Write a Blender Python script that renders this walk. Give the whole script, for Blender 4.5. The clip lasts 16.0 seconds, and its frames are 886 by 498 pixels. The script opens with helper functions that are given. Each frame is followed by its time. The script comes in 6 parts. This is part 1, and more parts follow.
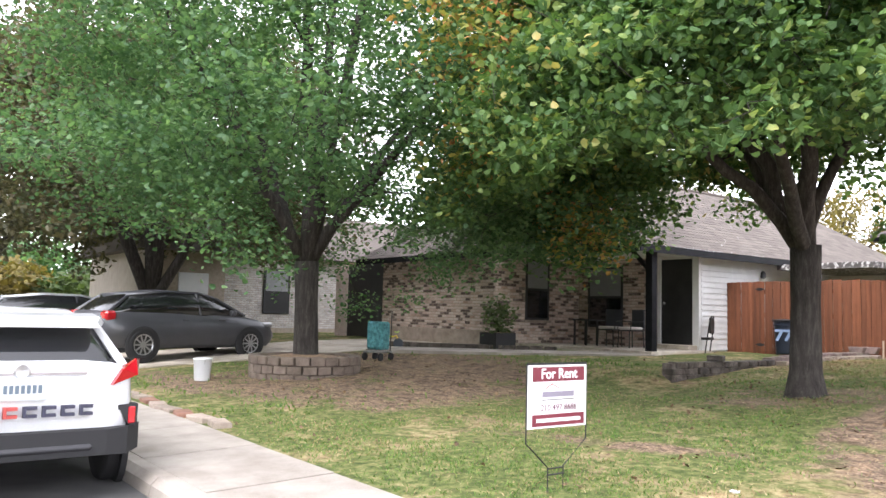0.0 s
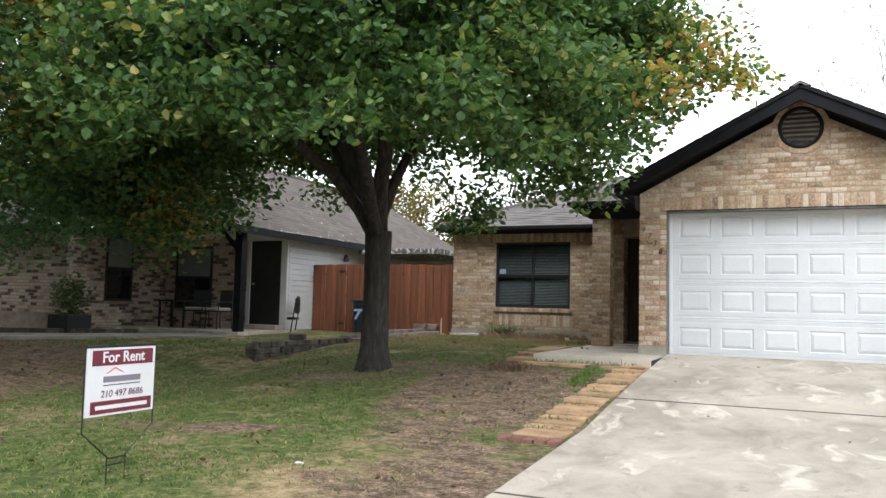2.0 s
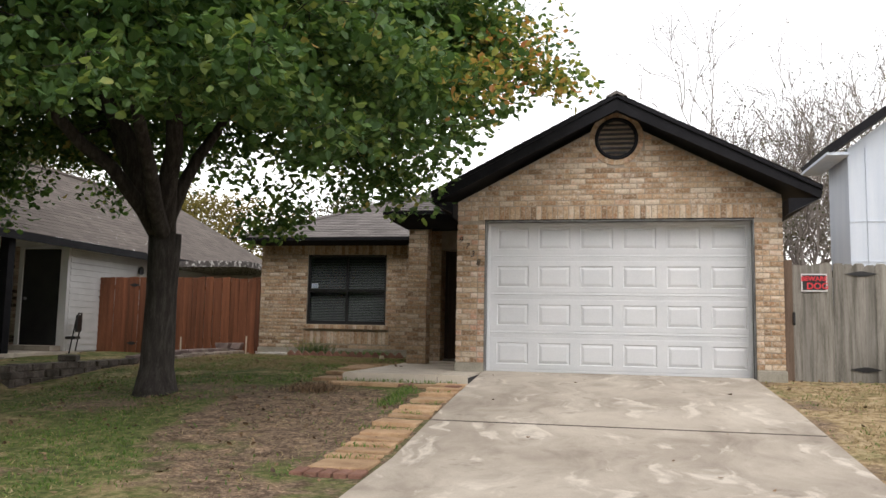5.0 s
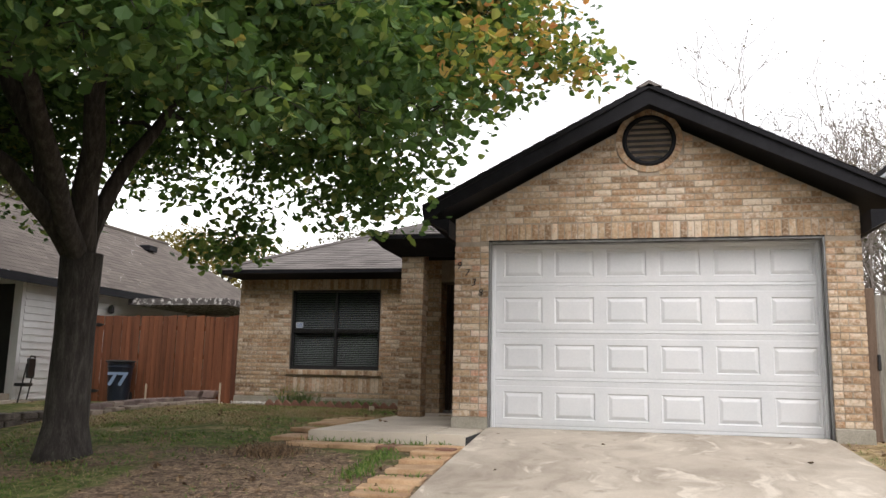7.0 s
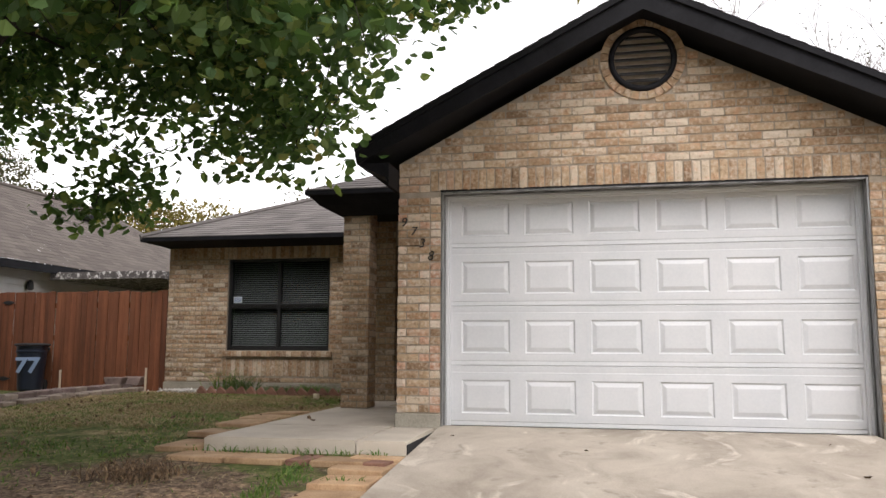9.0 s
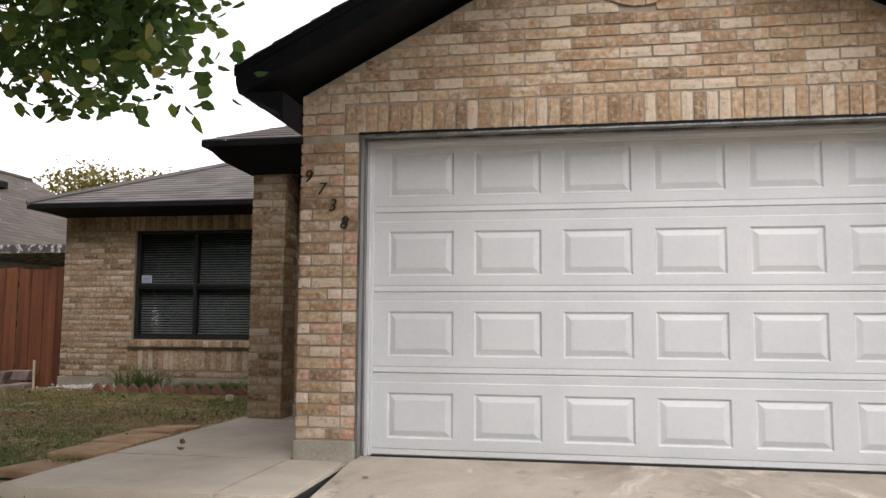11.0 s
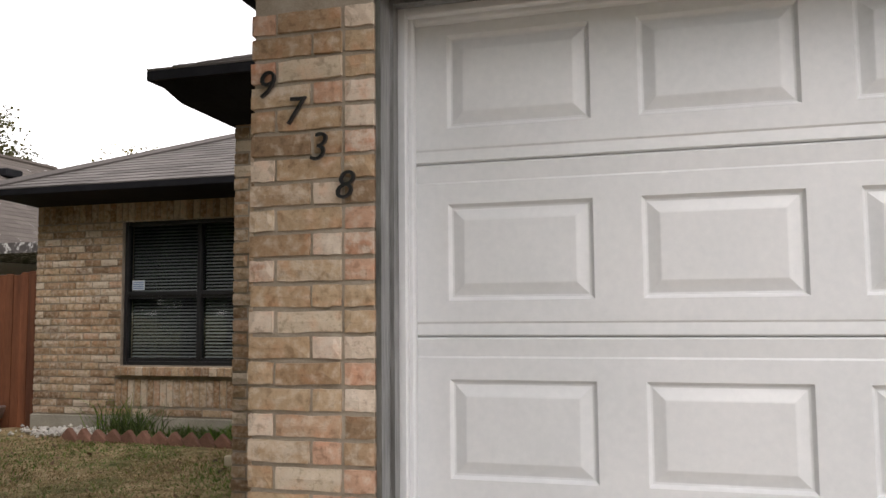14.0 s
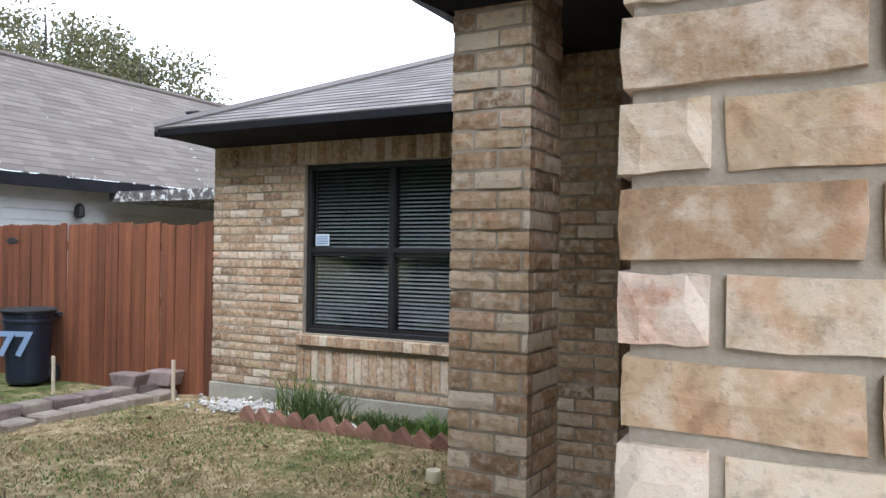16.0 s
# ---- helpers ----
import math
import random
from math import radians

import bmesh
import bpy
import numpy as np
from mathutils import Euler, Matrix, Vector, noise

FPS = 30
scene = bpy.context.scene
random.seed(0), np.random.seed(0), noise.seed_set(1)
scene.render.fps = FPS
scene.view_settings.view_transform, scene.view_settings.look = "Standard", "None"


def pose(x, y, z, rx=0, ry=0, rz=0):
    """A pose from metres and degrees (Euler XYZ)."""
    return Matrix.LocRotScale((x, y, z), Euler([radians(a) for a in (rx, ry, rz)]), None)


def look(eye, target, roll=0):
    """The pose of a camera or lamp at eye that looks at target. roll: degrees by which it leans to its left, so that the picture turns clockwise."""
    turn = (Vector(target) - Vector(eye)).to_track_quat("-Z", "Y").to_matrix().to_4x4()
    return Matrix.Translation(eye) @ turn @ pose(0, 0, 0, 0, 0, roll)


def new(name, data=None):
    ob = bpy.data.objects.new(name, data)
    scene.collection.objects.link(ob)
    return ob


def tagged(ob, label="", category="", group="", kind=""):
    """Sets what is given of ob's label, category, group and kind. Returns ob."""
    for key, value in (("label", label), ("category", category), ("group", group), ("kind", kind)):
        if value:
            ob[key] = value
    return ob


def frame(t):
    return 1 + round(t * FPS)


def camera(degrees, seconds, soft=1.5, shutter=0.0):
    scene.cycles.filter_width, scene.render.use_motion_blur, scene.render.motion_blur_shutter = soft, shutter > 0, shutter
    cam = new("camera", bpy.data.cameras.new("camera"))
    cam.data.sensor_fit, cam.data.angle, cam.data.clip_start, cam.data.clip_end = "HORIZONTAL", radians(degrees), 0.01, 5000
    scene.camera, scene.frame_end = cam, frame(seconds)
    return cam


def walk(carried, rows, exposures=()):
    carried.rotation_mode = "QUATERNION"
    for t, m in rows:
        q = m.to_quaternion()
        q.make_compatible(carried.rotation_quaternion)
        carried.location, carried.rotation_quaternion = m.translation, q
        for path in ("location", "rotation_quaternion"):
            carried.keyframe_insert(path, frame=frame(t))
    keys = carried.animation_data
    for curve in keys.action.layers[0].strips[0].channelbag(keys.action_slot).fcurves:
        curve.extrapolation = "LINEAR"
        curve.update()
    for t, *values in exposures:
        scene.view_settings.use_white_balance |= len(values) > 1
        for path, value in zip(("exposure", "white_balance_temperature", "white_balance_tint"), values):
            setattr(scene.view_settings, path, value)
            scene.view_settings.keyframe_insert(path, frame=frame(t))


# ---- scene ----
cam = camera(58.6, 16.0)
METRES, EYE, TILT, LEAN, TURN = 12.2, 1.43, 0.0, 0.0, 53.2
ROWS = [
    (0.0, 0.0, 0.0, 0.0, -0.12, 4.75, -1.48),
    (0.5, 0.0032, -0.0, -0.0001, -7.72, 4.72, -1.41),
    (1.0, 0.0061, 0.0005, -0.0005, -14.64, 4.41, -1.35),
    (1.5, 0.0091, -0.0003, -0.0009, -21.97, 4.2, -1.4),
    (2.0, 0.0128, -0.0003, -0.0008, -28.82, 4.11, -1.34),
    (2.5, 0.015, 0.0005, -0.0019, -35.53, 3.79, -1.29),
    (3.0, 0.0181, 0.0034, -0.0024, -39.61, 2.91, -1.4),
    (3.5, 0.0242, 0.0087, -0.0028, -40.82, 2.32, -1.79),
    (4.0, 0.0344, 0.017, -0.0033, -40.85, 2.64, -2.44),
    (4.5, 0.0474, 0.0344, -0.0066, -41.12, 3.7, -1.75),
    (5.0, 0.0695, 0.0604, -0.0075, -41.78, 5.87, -1.08),
    (7.5, 0.2326, 0.1995, -0.0068, -40.39, 9.17, -1.27),
    (8.0, 0.2645, 0.2228, -0.0052, -40.48, 8.22, -1.43),
    (8.5, 0.2979, 0.2507, -0.0003, -41.95, 6.8, 0.27),
    (9.0, 0.3286, 0.2742, 0.0041, -41.66, 7.1, -0.22),
    (9.5, 0.3605, 0.2981, 0.0092, -43.48, 7.55, -0.56),
    (12.0, 0.5272, 0.4262, 0.0243, -43.03, 3.68, -0.32),
    (12.5, 0.5571, 0.4541, 0.0294, -43.43, 3.35, -1.24),
    (13.0, 0.5821, 0.4874, 0.0344, -44.75, 3.6, -1.08),
    (13.5, 0.6016, 0.5217, 0.0396, -41.53, 3.78, -0.96),
    (14.0, 0.6185, 0.5609, 0.0424, -37.95, 4.47, 0.54),
    (14.5, 0.6354, 0.5995, 0.0461, -33.27, 4.21, 1.93),
    (15.0, 0.6471, 0.6296, 0.0511, -27.6, 3.61, 1.32),
    (15.5, 0.6566, 0.6619, 0.0542, -25.86, 2.58, 0.26),
    (16.0, 0.6647, 0.6978, 0.0562, -25.14, 0.48, -0.76),
]
EXPOSURES = [(0.0, 1.55, 6300, 16), (1.0, 1.3, 6050, 16), (1.5, 1.12, 5950, 11), (2.0, 0.52, 6200, 9), (2.5, 0.1, 6400, 11), (3.5, -0.08, 6900, 13), (5.0, 0.04, 6700, 13), (7.5, 0.24, 6700, 14), (9.5, 0.22, 6700, 15), (12.0, -0.04, 6700, 15), (14.0, 0.12, 6800, 15), (15.0, 0.48, 6700, 15), (15.5, 0.62, 6650, 14), (16.0, 1.2, 5650, 10)]
walk(cam, [(t, pose(0, 0, EYE, TILT, LEAN, TURN) @ pose(METRES * x, METRES * y, METRES * z, 90 + pitch, roll, yaw)) for t, x, y, z, yaw, pitch, roll in ROWS], EXPOSURES)

# ---- sky and light: an overcast afternoon ----
world = bpy.data.worlds.new("overcast_sky")
scene.world = world
world.use_nodes = True
wn, wl = world.node_tree.nodes, world.node_tree.links
sky = wn.new("ShaderNodeTexSky")
sky.sky_type, sky.sun_disc = "NISHITA", False
sky.sun_elevation, sky.sun_rotation = radians(50), radians(160)
sky.air_density, sky.dust_density = 1.0, 0.6
grey = wn.new("ShaderNodeHueSaturation")
grey.inputs["Saturation"].default_value, grey.inputs["Value"].default_value = 0.10, 2.2
wl.new(sky.outputs[0], grey.inputs["Color"])
wl.new(grey.outputs[0], wn["Background"].inputs["Color"])
wn["Background"].inputs["Strength"].default_value = 0.15
sun = new("sun", bpy.data.lights.new("sun", "SUN"))
sun.data.energy, sun.data.angle, sun.data.color = 1.1, radians(35), (1.0, 0.97, 0.92)
sun.matrix_world = look((9, -17, 29), (0, 8, 0))


# ---- materials ----
def ramp(nt, fac, stops, constant=False):
    n = nt.nodes.new("ShaderNodeValToRGB")
    e = n.color_ramp.elements
    while len(e) < len(stops):
        e.new(0.5)
    for k, (p, c) in enumerate(stops):
        e[k].position, e[k].color = p, (*c, 1)
    if constant:
        n.color_ramp.interpolation = "CONSTANT"
    nt.links.new(fac, n.inputs[0])
    return n.outputs[0]


def noise_tex(nt, vec, scale, detail=4, rough=0.6):
    n = nt.nodes.new("ShaderNodeTexNoise")
    n.inputs["Scale"].default_value, n.inputs["Detail"].default_value, n.inputs["Roughness"].default_value = scale, detail, rough
    nt.links.new(vec, n.inputs["Vector"])
    return n.outputs[0]


def mix(nt, fac, a, b, mode="MIX"):
    n = nt.nodes.new("ShaderNodeMix")
    n.data_type, n.blend_type = "RGBA", mode
    for sock, v in ((n.inputs[0], fac), (n.inputs[6], a), (n.inputs[7], b)):
        if isinstance(v, (int, float)):
            sock.default_value = v
        elif isinstance(v, tuple):
            sock.default_value = (*v, 1)
        else:
            nt.links.new(v, sock)
    return n.outputs[2]


def math_node(nt, op, a, b=0.0, clamp=False):
    n = nt.nodes.new("ShaderNodeMath")
    n.operation, n.use_clamp = op, clamp
    for sock, v in zip(n.inputs, (a, b)):
        if isinstance(v, (int, float)):
            sock.default_value = v
        else:
            nt.links.new(v, sock)
    return n.outputs[0]


def base(name):
    m = bpy.data.materials.new(name)
    m.use_nodes = True
    nt = m.node_tree
    pos = nt.nodes.new("ShaderNodeNewGeometry").outputs["Position"]
    return m, nt, nt.nodes["Principled BSDF"], pos


def stretch(nt, vec, s):
    n = nt.nodes.new("ShaderNodeMapping")
    n.inputs["Scale"].default_value = s
    nt.links.new(vec, n.inputs["Vector"])
    return n.outputs[0]


def bump(nt, b, h, strength, dist=0.01):
    n = nt.nodes.new("ShaderNodeBump")
    n.inputs["Strength"].default_value, n.inputs["Distance"].default_value = strength, dist
    nt.links.new(h, n.inputs["Height"])
    nt.links.new(n.outputs[0], b.inputs["Normal"])


def randomness(nt):
    o = nt.nodes.new("ShaderNodeObjectInfo").outputs["Random"]
    g = nt.nodes.new("ShaderNodeNewGeometry").outputs["Random Per Island"]
    return math_node(nt, "FRACT", math_node(nt, "ADD", o, g))


def surface(name, stops, scale=6.0, fine=60.0, rough=0.8, metal=0.0, relief=0.3, vary=0.0, squash=(1, 1, 1), depth=0.006):
    """Colour from broad and fine noise; vary: brightness change from piece to piece."""
    m, nt, b, pos = base(name)
    vec = stretch(nt, pos, squash)
    broad, grain = noise_tex(nt, vec, scale), noise_tex(nt, vec, fine, 3)
    f = math_node(nt, "ADD", math_node(nt, "MULTIPLY", broad, 0.65), math_node(nt, "MULTIPLY", grain, 0.35))
    col = ramp(nt, f, [(0.37 + 0.26 * p, c) for p, c in stops])
    if vary:
        r = randomness(nt)
        col = mix(nt, 1.0, col, ramp(nt, r, [(0, (1 - vary,) * 3), (1, (1, 1, 1))]), "MULTIPLY")
    nt.links.new(col, b.inputs["Base Color"])
    b.inputs["Roughness"].default_value, b.inputs["Metallic"].default_value = rough, metal
    if relief:
        bump(nt, b, f, relief, depth)
    return m


def plain(name, c, rough=0.5, metal=0.0, coat=0.0):
    d = tuple(v * 0.86 for v in c)
    m = surface(name, [(0, d), (1, c)], 3, 90, rough, metal, 0.05)
    m.node_tree.nodes["Principled BSDF"].inputs["Coat Weight"].default_value = coat
    return m


def brick_material(name, stops, smear, smear_amount, joints=1.0):
    m, nt, b, pos = base(name)
    r = randomness(nt)
    col = ramp(nt, r, stops, True)
    n1 = noise_tex(nt, pos, 22, 5, 0.65)
    n2 = noise_tex(nt, pos, 110, 4, 0.7)
    n3 = noise_tex(nt, pos, 2.3, 3)
    stain = noise_tex(nt, pos, 30, 4, 0.55)
    blot = noise_tex(nt, pos, 13, 3, 0.5)
    col = mix(nt, ramp(nt, stain, [(0.5, (0, 0, 0)), (0.66, (0.45, 0.45, 0.45))]), col, smear)
    col = mix(nt, ramp(nt, blot, [(0.53, (0, 0, 0)), (0.68, (0.45, 0.45, 0.45))]), col, mix(nt, 1.0, col, (1.15, 0.86, 0.74), "MULTIPLY"))
    col = mix(nt, ramp(nt, stain, [(0.34, (0.6, 0.6, 0.6)), (0.44, (0, 0, 0))]), col, mix(nt, 1.0, col, (0.52, 0.48, 0.44), "MULTIPLY"))
    sm = math_node(nt, "MULTIPLY", math_node(nt, "GREATER_THAN", math_node(nt, "FRACT", math_node(nt, "MULTIPLY", r, 7.31)), 0.72),
                   ramp(nt, n1, [(0.42, (0, 0, 0)), (0.62, (1, 1, 1))]))
    col = mix(nt, math_node(nt, "MULTIPLY", sm, smear_amount), col, smear)
    col = mix(nt, 0.35, col, mix(nt, 1.0, col, ramp(nt, n3, [(0.3, (0.6, 0.58, 0.55)), (0.65, (1.1, 1.1, 1.1))]), "MULTIPLY"))
    pits = ramp(nt, n2, [(0.3, (0.5, 0.5, 0.5)), (0.45, (1, 1, 1))])
    col = mix(nt, 0.5, col, pits, "MULTIPLY")
    nt.links.new(col, b.inputs["Base Color"])
    b.inputs["Roughness"].default_value = 0.9
    bump(nt, b, math_node(nt, "ADD", n1, math_node(nt, "MULTIPLY", n2, 0.22)), 0.6, 0.008)
    return m


BRICK = brick_material("tan_brick", [(0, (0.36, 0.24, 0.145)), (0.2, (0.44, 0.31, 0.195)), (0.38, (0.27, 0.18, 0.11)), (0.50, (0.47, 0.345, 0.225)),
                                     (0.75, (0.48, 0.325, 0.22)), (0.79, (0.58, 0.48, 0.365)), (0.92, (0.37, 0.255, 0.16))], (0.66, 0.57, 0.47), 0.65)
PINK_BRICK = brick_material("pale_pink_brick", [(0, (0.54, 0.34, 0.24)), (0.3, (0.60, 0.46, 0.36)), (0.55, (0.50, 0.28, 0.185)), (0.8, (0.63, 0.52, 0.42))], (0.68, 0.59, 0.50), 0.8)
RED_BRICK = brick_material("mottled_brick", [(0, (0.50, 0.385, 0.33)), (0.25, (0.57, 0.47, 0.41)), (0.5, (0.40, 0.28, 0.22)), (0.6, (0.60, 0.52, 0.46)), (0.70, (0.09, 0.06, 0.052))],
                           (0.55, 0.47, 0.42), 0.5)
MORTAR = surface("grey_mortar", [(0, (0.27, 0.225, 0.175)), (1, (0.38, 0.33, 0.27))], 9, 160, 0.95, relief=0.6)
CONCRETE = None


def concrete_material():
    m, nt, b, pos = base("stained_concrete")
    warp = nt.nodes.new("ShaderNodeVectorMath")
    warp.operation = "ADD"
    nz = nt.nodes.new("ShaderNodeTexNoise")
    nz.inputs["Scale"].default_value = 1.1
    nt.links.new(pos, nz.inputs["Vector"])
    nt.links.new(pos, warp.inputs[0])
    nt.links.new(nz.outputs["Color"], warp.inputs[1])
    n1, n2, n3 = noise_tex(nt, pos, 0.55, 5, 0.6), noise_tex(nt, stretch(nt, warp.outputs[0], (1.5, 0.75, 1)), 1.7, 8, 0.62), noise_tex(nt, pos, 90, 3)
    n4 = noise_tex(nt, stretch(nt, warp.outputs[0], (2.0, 0.75, 1)), 1.6, 5, 0.55)
    n5 = noise_tex(nt, stretch(nt, warp.outputs[0], (1.6, 0.8, 1)), 3.1, 5, 0.55)
    n6 = noise_tex(nt, pos, 11, 4, 0.6)
    col = ramp(nt, n2, [(0.34, (0.27, 0.225, 0.175)), (0.46, (0.40, 0.345, 0.28)), (0.56, (0.47, 0.41, 0.335)), (0.66, (0.55, 0.49, 0.41))])
    col = mix(nt, 0.4, col, ramp(nt, n1, [(0.38, (0.27, 0.23, 0.19)), (0.6, (0.58, 0.52, 0.44))]))
    worn = math_node(nt, "MULTIPLY", ramp(nt, n4, [(0.565, (0, 0, 0)), (0.625, (1, 1, 1))]), ramp(nt, n5, [(0.40, (0.1, 0.1, 0.1)), (0.54, (0.75, 0.75, 0.75))]))
    col = mix(nt, worn, col, (0.70, 0.635, 0.545))
    grime = math_node(nt, "MULTIPLY", ramp(nt, n5, [(0.58, (0, 0, 0)), (0.66, (1, 1, 1))]), ramp(nt, n6, [(0.45, (0.0, 0.0, 0.0)), (0.6, (0.55, 0.55, 0.55))]))
    col = mix(nt, grime, col, (0.23, 0.195, 0.155))
    col = mix(nt, 0.25, col, ramp(nt, n3, [(0.3, (0.5, 0.5, 0.5)), (0.7, (1.2, 1.2, 1.2))]), "MULTIPLY")
    nt.links.new(col, b.inputs["Base Color"])
    b.inputs["Roughness"].default_value = 0.85
    bump(nt, b, math_node(nt, "ADD", n3, n2), 0.25, 0.004)
    return m


CONCRETE = concrete_material()
WALK = surface("sidewalk_concrete", [(0, (0.24, 0.21, 0.18)), (0.5, (0.33, 0.295, 0.26)), (1, (0.42, 0.38, 0.335))], 1.8, 120, 0.9, vary=0.1)
PORCH = surface("pale_porch_concrete", [(0, (0.40, 0.345, 0.28)), (0.5, (0.50, 0.445, 0.37)), (1, (0.60, 0.54, 0.455))], 1.3, 110, 0.85, relief=0.25)
JOINT_FILL = surface("dark_joint_fill", [(0, (0.045, 0.038, 0.03)), (1, (0.12, 0.10, 0.08))], 9, 90, 0.95)
STEM = surface("foundation_concrete", [(0, (0.22, 0.205, 0.165)), (1, (0.40, 0.37, 0.31))], 3, 70, 0.9)
ASPHALT = surface("asphalt", [(0, (0.05, 0.05, 0.052)), (1, (0.12, 0.118, 0.115))], 1.2, 200, 0.9, relief=0.7)
DOOR_WHITE = surface("white_door_paint", [(0, (0.57, 0.59, 0.61)), (1, (0.65, 0.66, 0.675))], 1.5, 40, 0.45, relief=0.04)
BLACK_TRIM = surface("black_trim_paint", [(0, (0.007, 0.007, 0.009)), (1, (0.014, 0.014, 0.017))], 5, 60, 0.6, relief=0.1)
GREY_METAL = surface("weathered_aluminium", [(0, (0.11, 0.11, 0.107)), (1, (0.38, 0.38, 0.375))], 6, 80, 0.35, 0.75, 0.1, squash=(1, 1, 0.1))
BLACK_TRIM.node_tree.nodes["Principled BSDF"].inputs["Specular IOR Level"].default_value = 0.12
LOUVRE = surface("worn_black_louvre", [(0, (0.012, 0.012, 0.014)), (1, (0.035, 0.036, 0.04))], 5, 60, 0.5, relief=0.1)
FRAME_BLACK = plain("black_window_frame", (0.018, 0.018, 0.02), 0.4)
RUBBER = plain("black_rubber", (0.02, 0.02, 0.022), 0.8)
BLIND = plain("pale_blind", (0.24, 0.25, 0.255), 0.6)
# near-black colour that stands in for unlit space
SHADE_BLACK = plain("painted_interior_shade", (0.03, 0.03, 0.032), 0.9)
# black door paint, also used as painted shade at the neighbouring entry
DOOR_SHADE_BLACK = surface("black_door_and_entry_shade", [(0, (0.008, 0.008, 0.009)), (1, (0.02, 0.019, 0.019))], 4, 60, 0.5)
BROWN_DOOR = surface("brown_front_door", [(0, (0.035, 0.02, 0.014)), (1, (0.075, 0.045, 0.032))], 4, 60, 0.5, squash=(6, 6, 0.6))
RED_FENCE = surface("red_stained_boards", [(0, (0.13, 0.042, 0.018)), (0.5, (0.21, 0.072, 0.032)), (1, (0.29, 0.105, 0.048))], 2, 30, 0.75, vary=0.35, squash=(5, 5, 0.3), relief=0.15)
BROWN_POST = surface("brown_post", [(0, (0.09, 0.06, 0.042)), (1, (0.17, 0.12, 0.088))], 3, 40, 0.9, squash=(6, 6, 0.5))
GREY_FENCE = surface("weathered_boards", [(0, (0.13, 0.12, 0.10)), (0.5, (0.24, 0.225, 0.195)), (1, (0.33, 0.31, 0.275))], 3, 40, 0.9, vary=0.35, squash=(7, 7, 0.4), relief=0.6)
SIDING = plain("white_siding", (0.66, 0.66, 0.65), 0.6)
BLUE_SIDING = surface("pale_blue_siding", [(0, (0.50, 0.56, 0.64)), (1, (0.60, 0.65, 0.71))], 1.0, 40, 0.7, relief=0.1, squash=(5, 5, 0.4))
BARK = surface("grey_brown_bark", [(0, (0.018, 0.015, 0.013)), (0.5, (0.038, 0.032, 0.028)), (1, (0.075, 0.066, 0.06))], 7, 45, 0.95, relief=1.0, squash=(3, 3, 0.55), depth=0.03)
STONE = surface("weathered_block", [(0, (0.05, 0.042, 0.036)), (0.5, (0.12, 0.10, 0.086)), (1, (0.24, 0.205, 0.18))], 5, 70, 0.95, vary=0.4, relief=0.8)
PALE_STONE = surface("pale_block", [(0, (0.25, 0.2, 0.165)), (1, (0.42, 0.35, 0.29))], 5, 70, 0.95, vary=0.25, relief=0.8)
MAUVE_STONE = surface("mauve_block", [(0, (0.17, 0.125, 0.115)), (1, (0.33, 0.25, 0.225))], 5, 70, 0.95, vary=0.3, relief=0.8)
PAVER = surface("terracotta_paver", [(0, (0.36, 0.22, 0.125)), (0.5, (0.50, 0.325, 0.185)), (1, (0.60, 0.42, 0.26))], 4, 80, 0.9, vary=0.35, relief=0.5)
EDGER = surface("red_brick_edging", [(0, (0.18, 0.085, 0.06)), (1, (0.33, 0.175, 0.125))], 6, 80, 0.9, vary=0.3, relief=0.5)
GRAVEL = surface("white_gravel", [(0, (0.52, 0.49, 0.45)), (1, (0.80, 0.77, 0.72))], 12, 90, 0.9, vary=0.4)


def shingle_material(name, dark, light):
    m, nt, b, pos = base(name)
    r = randomness(nt)
    n1, n2 = noise_tex(nt, pos, 0.9, 4), noise_tex(nt, pos, 140, 3)
    f = math_node(nt, "ADD", math_node(nt, "MULTIPLY", r, 0.5), math_node(nt, "MULTIPLY", n1, 0.5))
    col = ramp(nt, f, [(0.2, dark), (0.8, light)])
    col = mix(nt, 0.5, col, ramp(nt, n2, [(0.3, (0.55, 0.55, 0.55)), (0.7, (1.3, 1.3, 1.3))]), "MULTIPLY")
    nt.links.new(col, b.inputs["Base Color"])
    b.inputs["Roughness"].default_value = 0.95
    bump(nt, b, n2, 0.5, 0.004)
    return m


SHINGLE = shingle_material("grey_shingles", (0.125, 0.113, 0.108), (0.225, 0.205, 0.195))
SHINGLE_N = shingle_material("brown_grey_shingles", (0.10, 0.084, 0.073), (0.155, 0.132, 0.116))


def leaf_material(name, stops, translucent=0.35):
    m, nt, b, pos = base(name)
    r = randomness(nt)
    n1 = noise_tex(nt, pos, 0.7, 3)
    f = math_node(nt, "ADD", math_node(nt, "MULTIPLY", r, 0.62), math_node(nt, "MULTIPLY", n1, 0.38))
    col = ramp(nt, f, stops)
    nt.links.new(col, b.inputs["Base Color"])
    b.inputs["Roughness"].default_value = 0.5
    b.inputs["Specular IOR Level"].default_value = 0.3
    t = nt.nodes.new("ShaderNodeBsdfTranslucent")
    nt.links.new(mix(nt, 1.0, col, (1.25, 1.3, 0.7), "MULTIPLY"), t.inputs["Color"])
    s = nt.nodes.new("ShaderNodeMixShader")
    s.inputs[0].default_value = translucent
    nt.links.new(b.outputs[0], s.inputs[1])
    nt.links.new(t.outputs[0], s.inputs[2])
    nt.links.new(s.outputs[0], nt.nodes["Material Output"].inputs["Surface"])
    return m


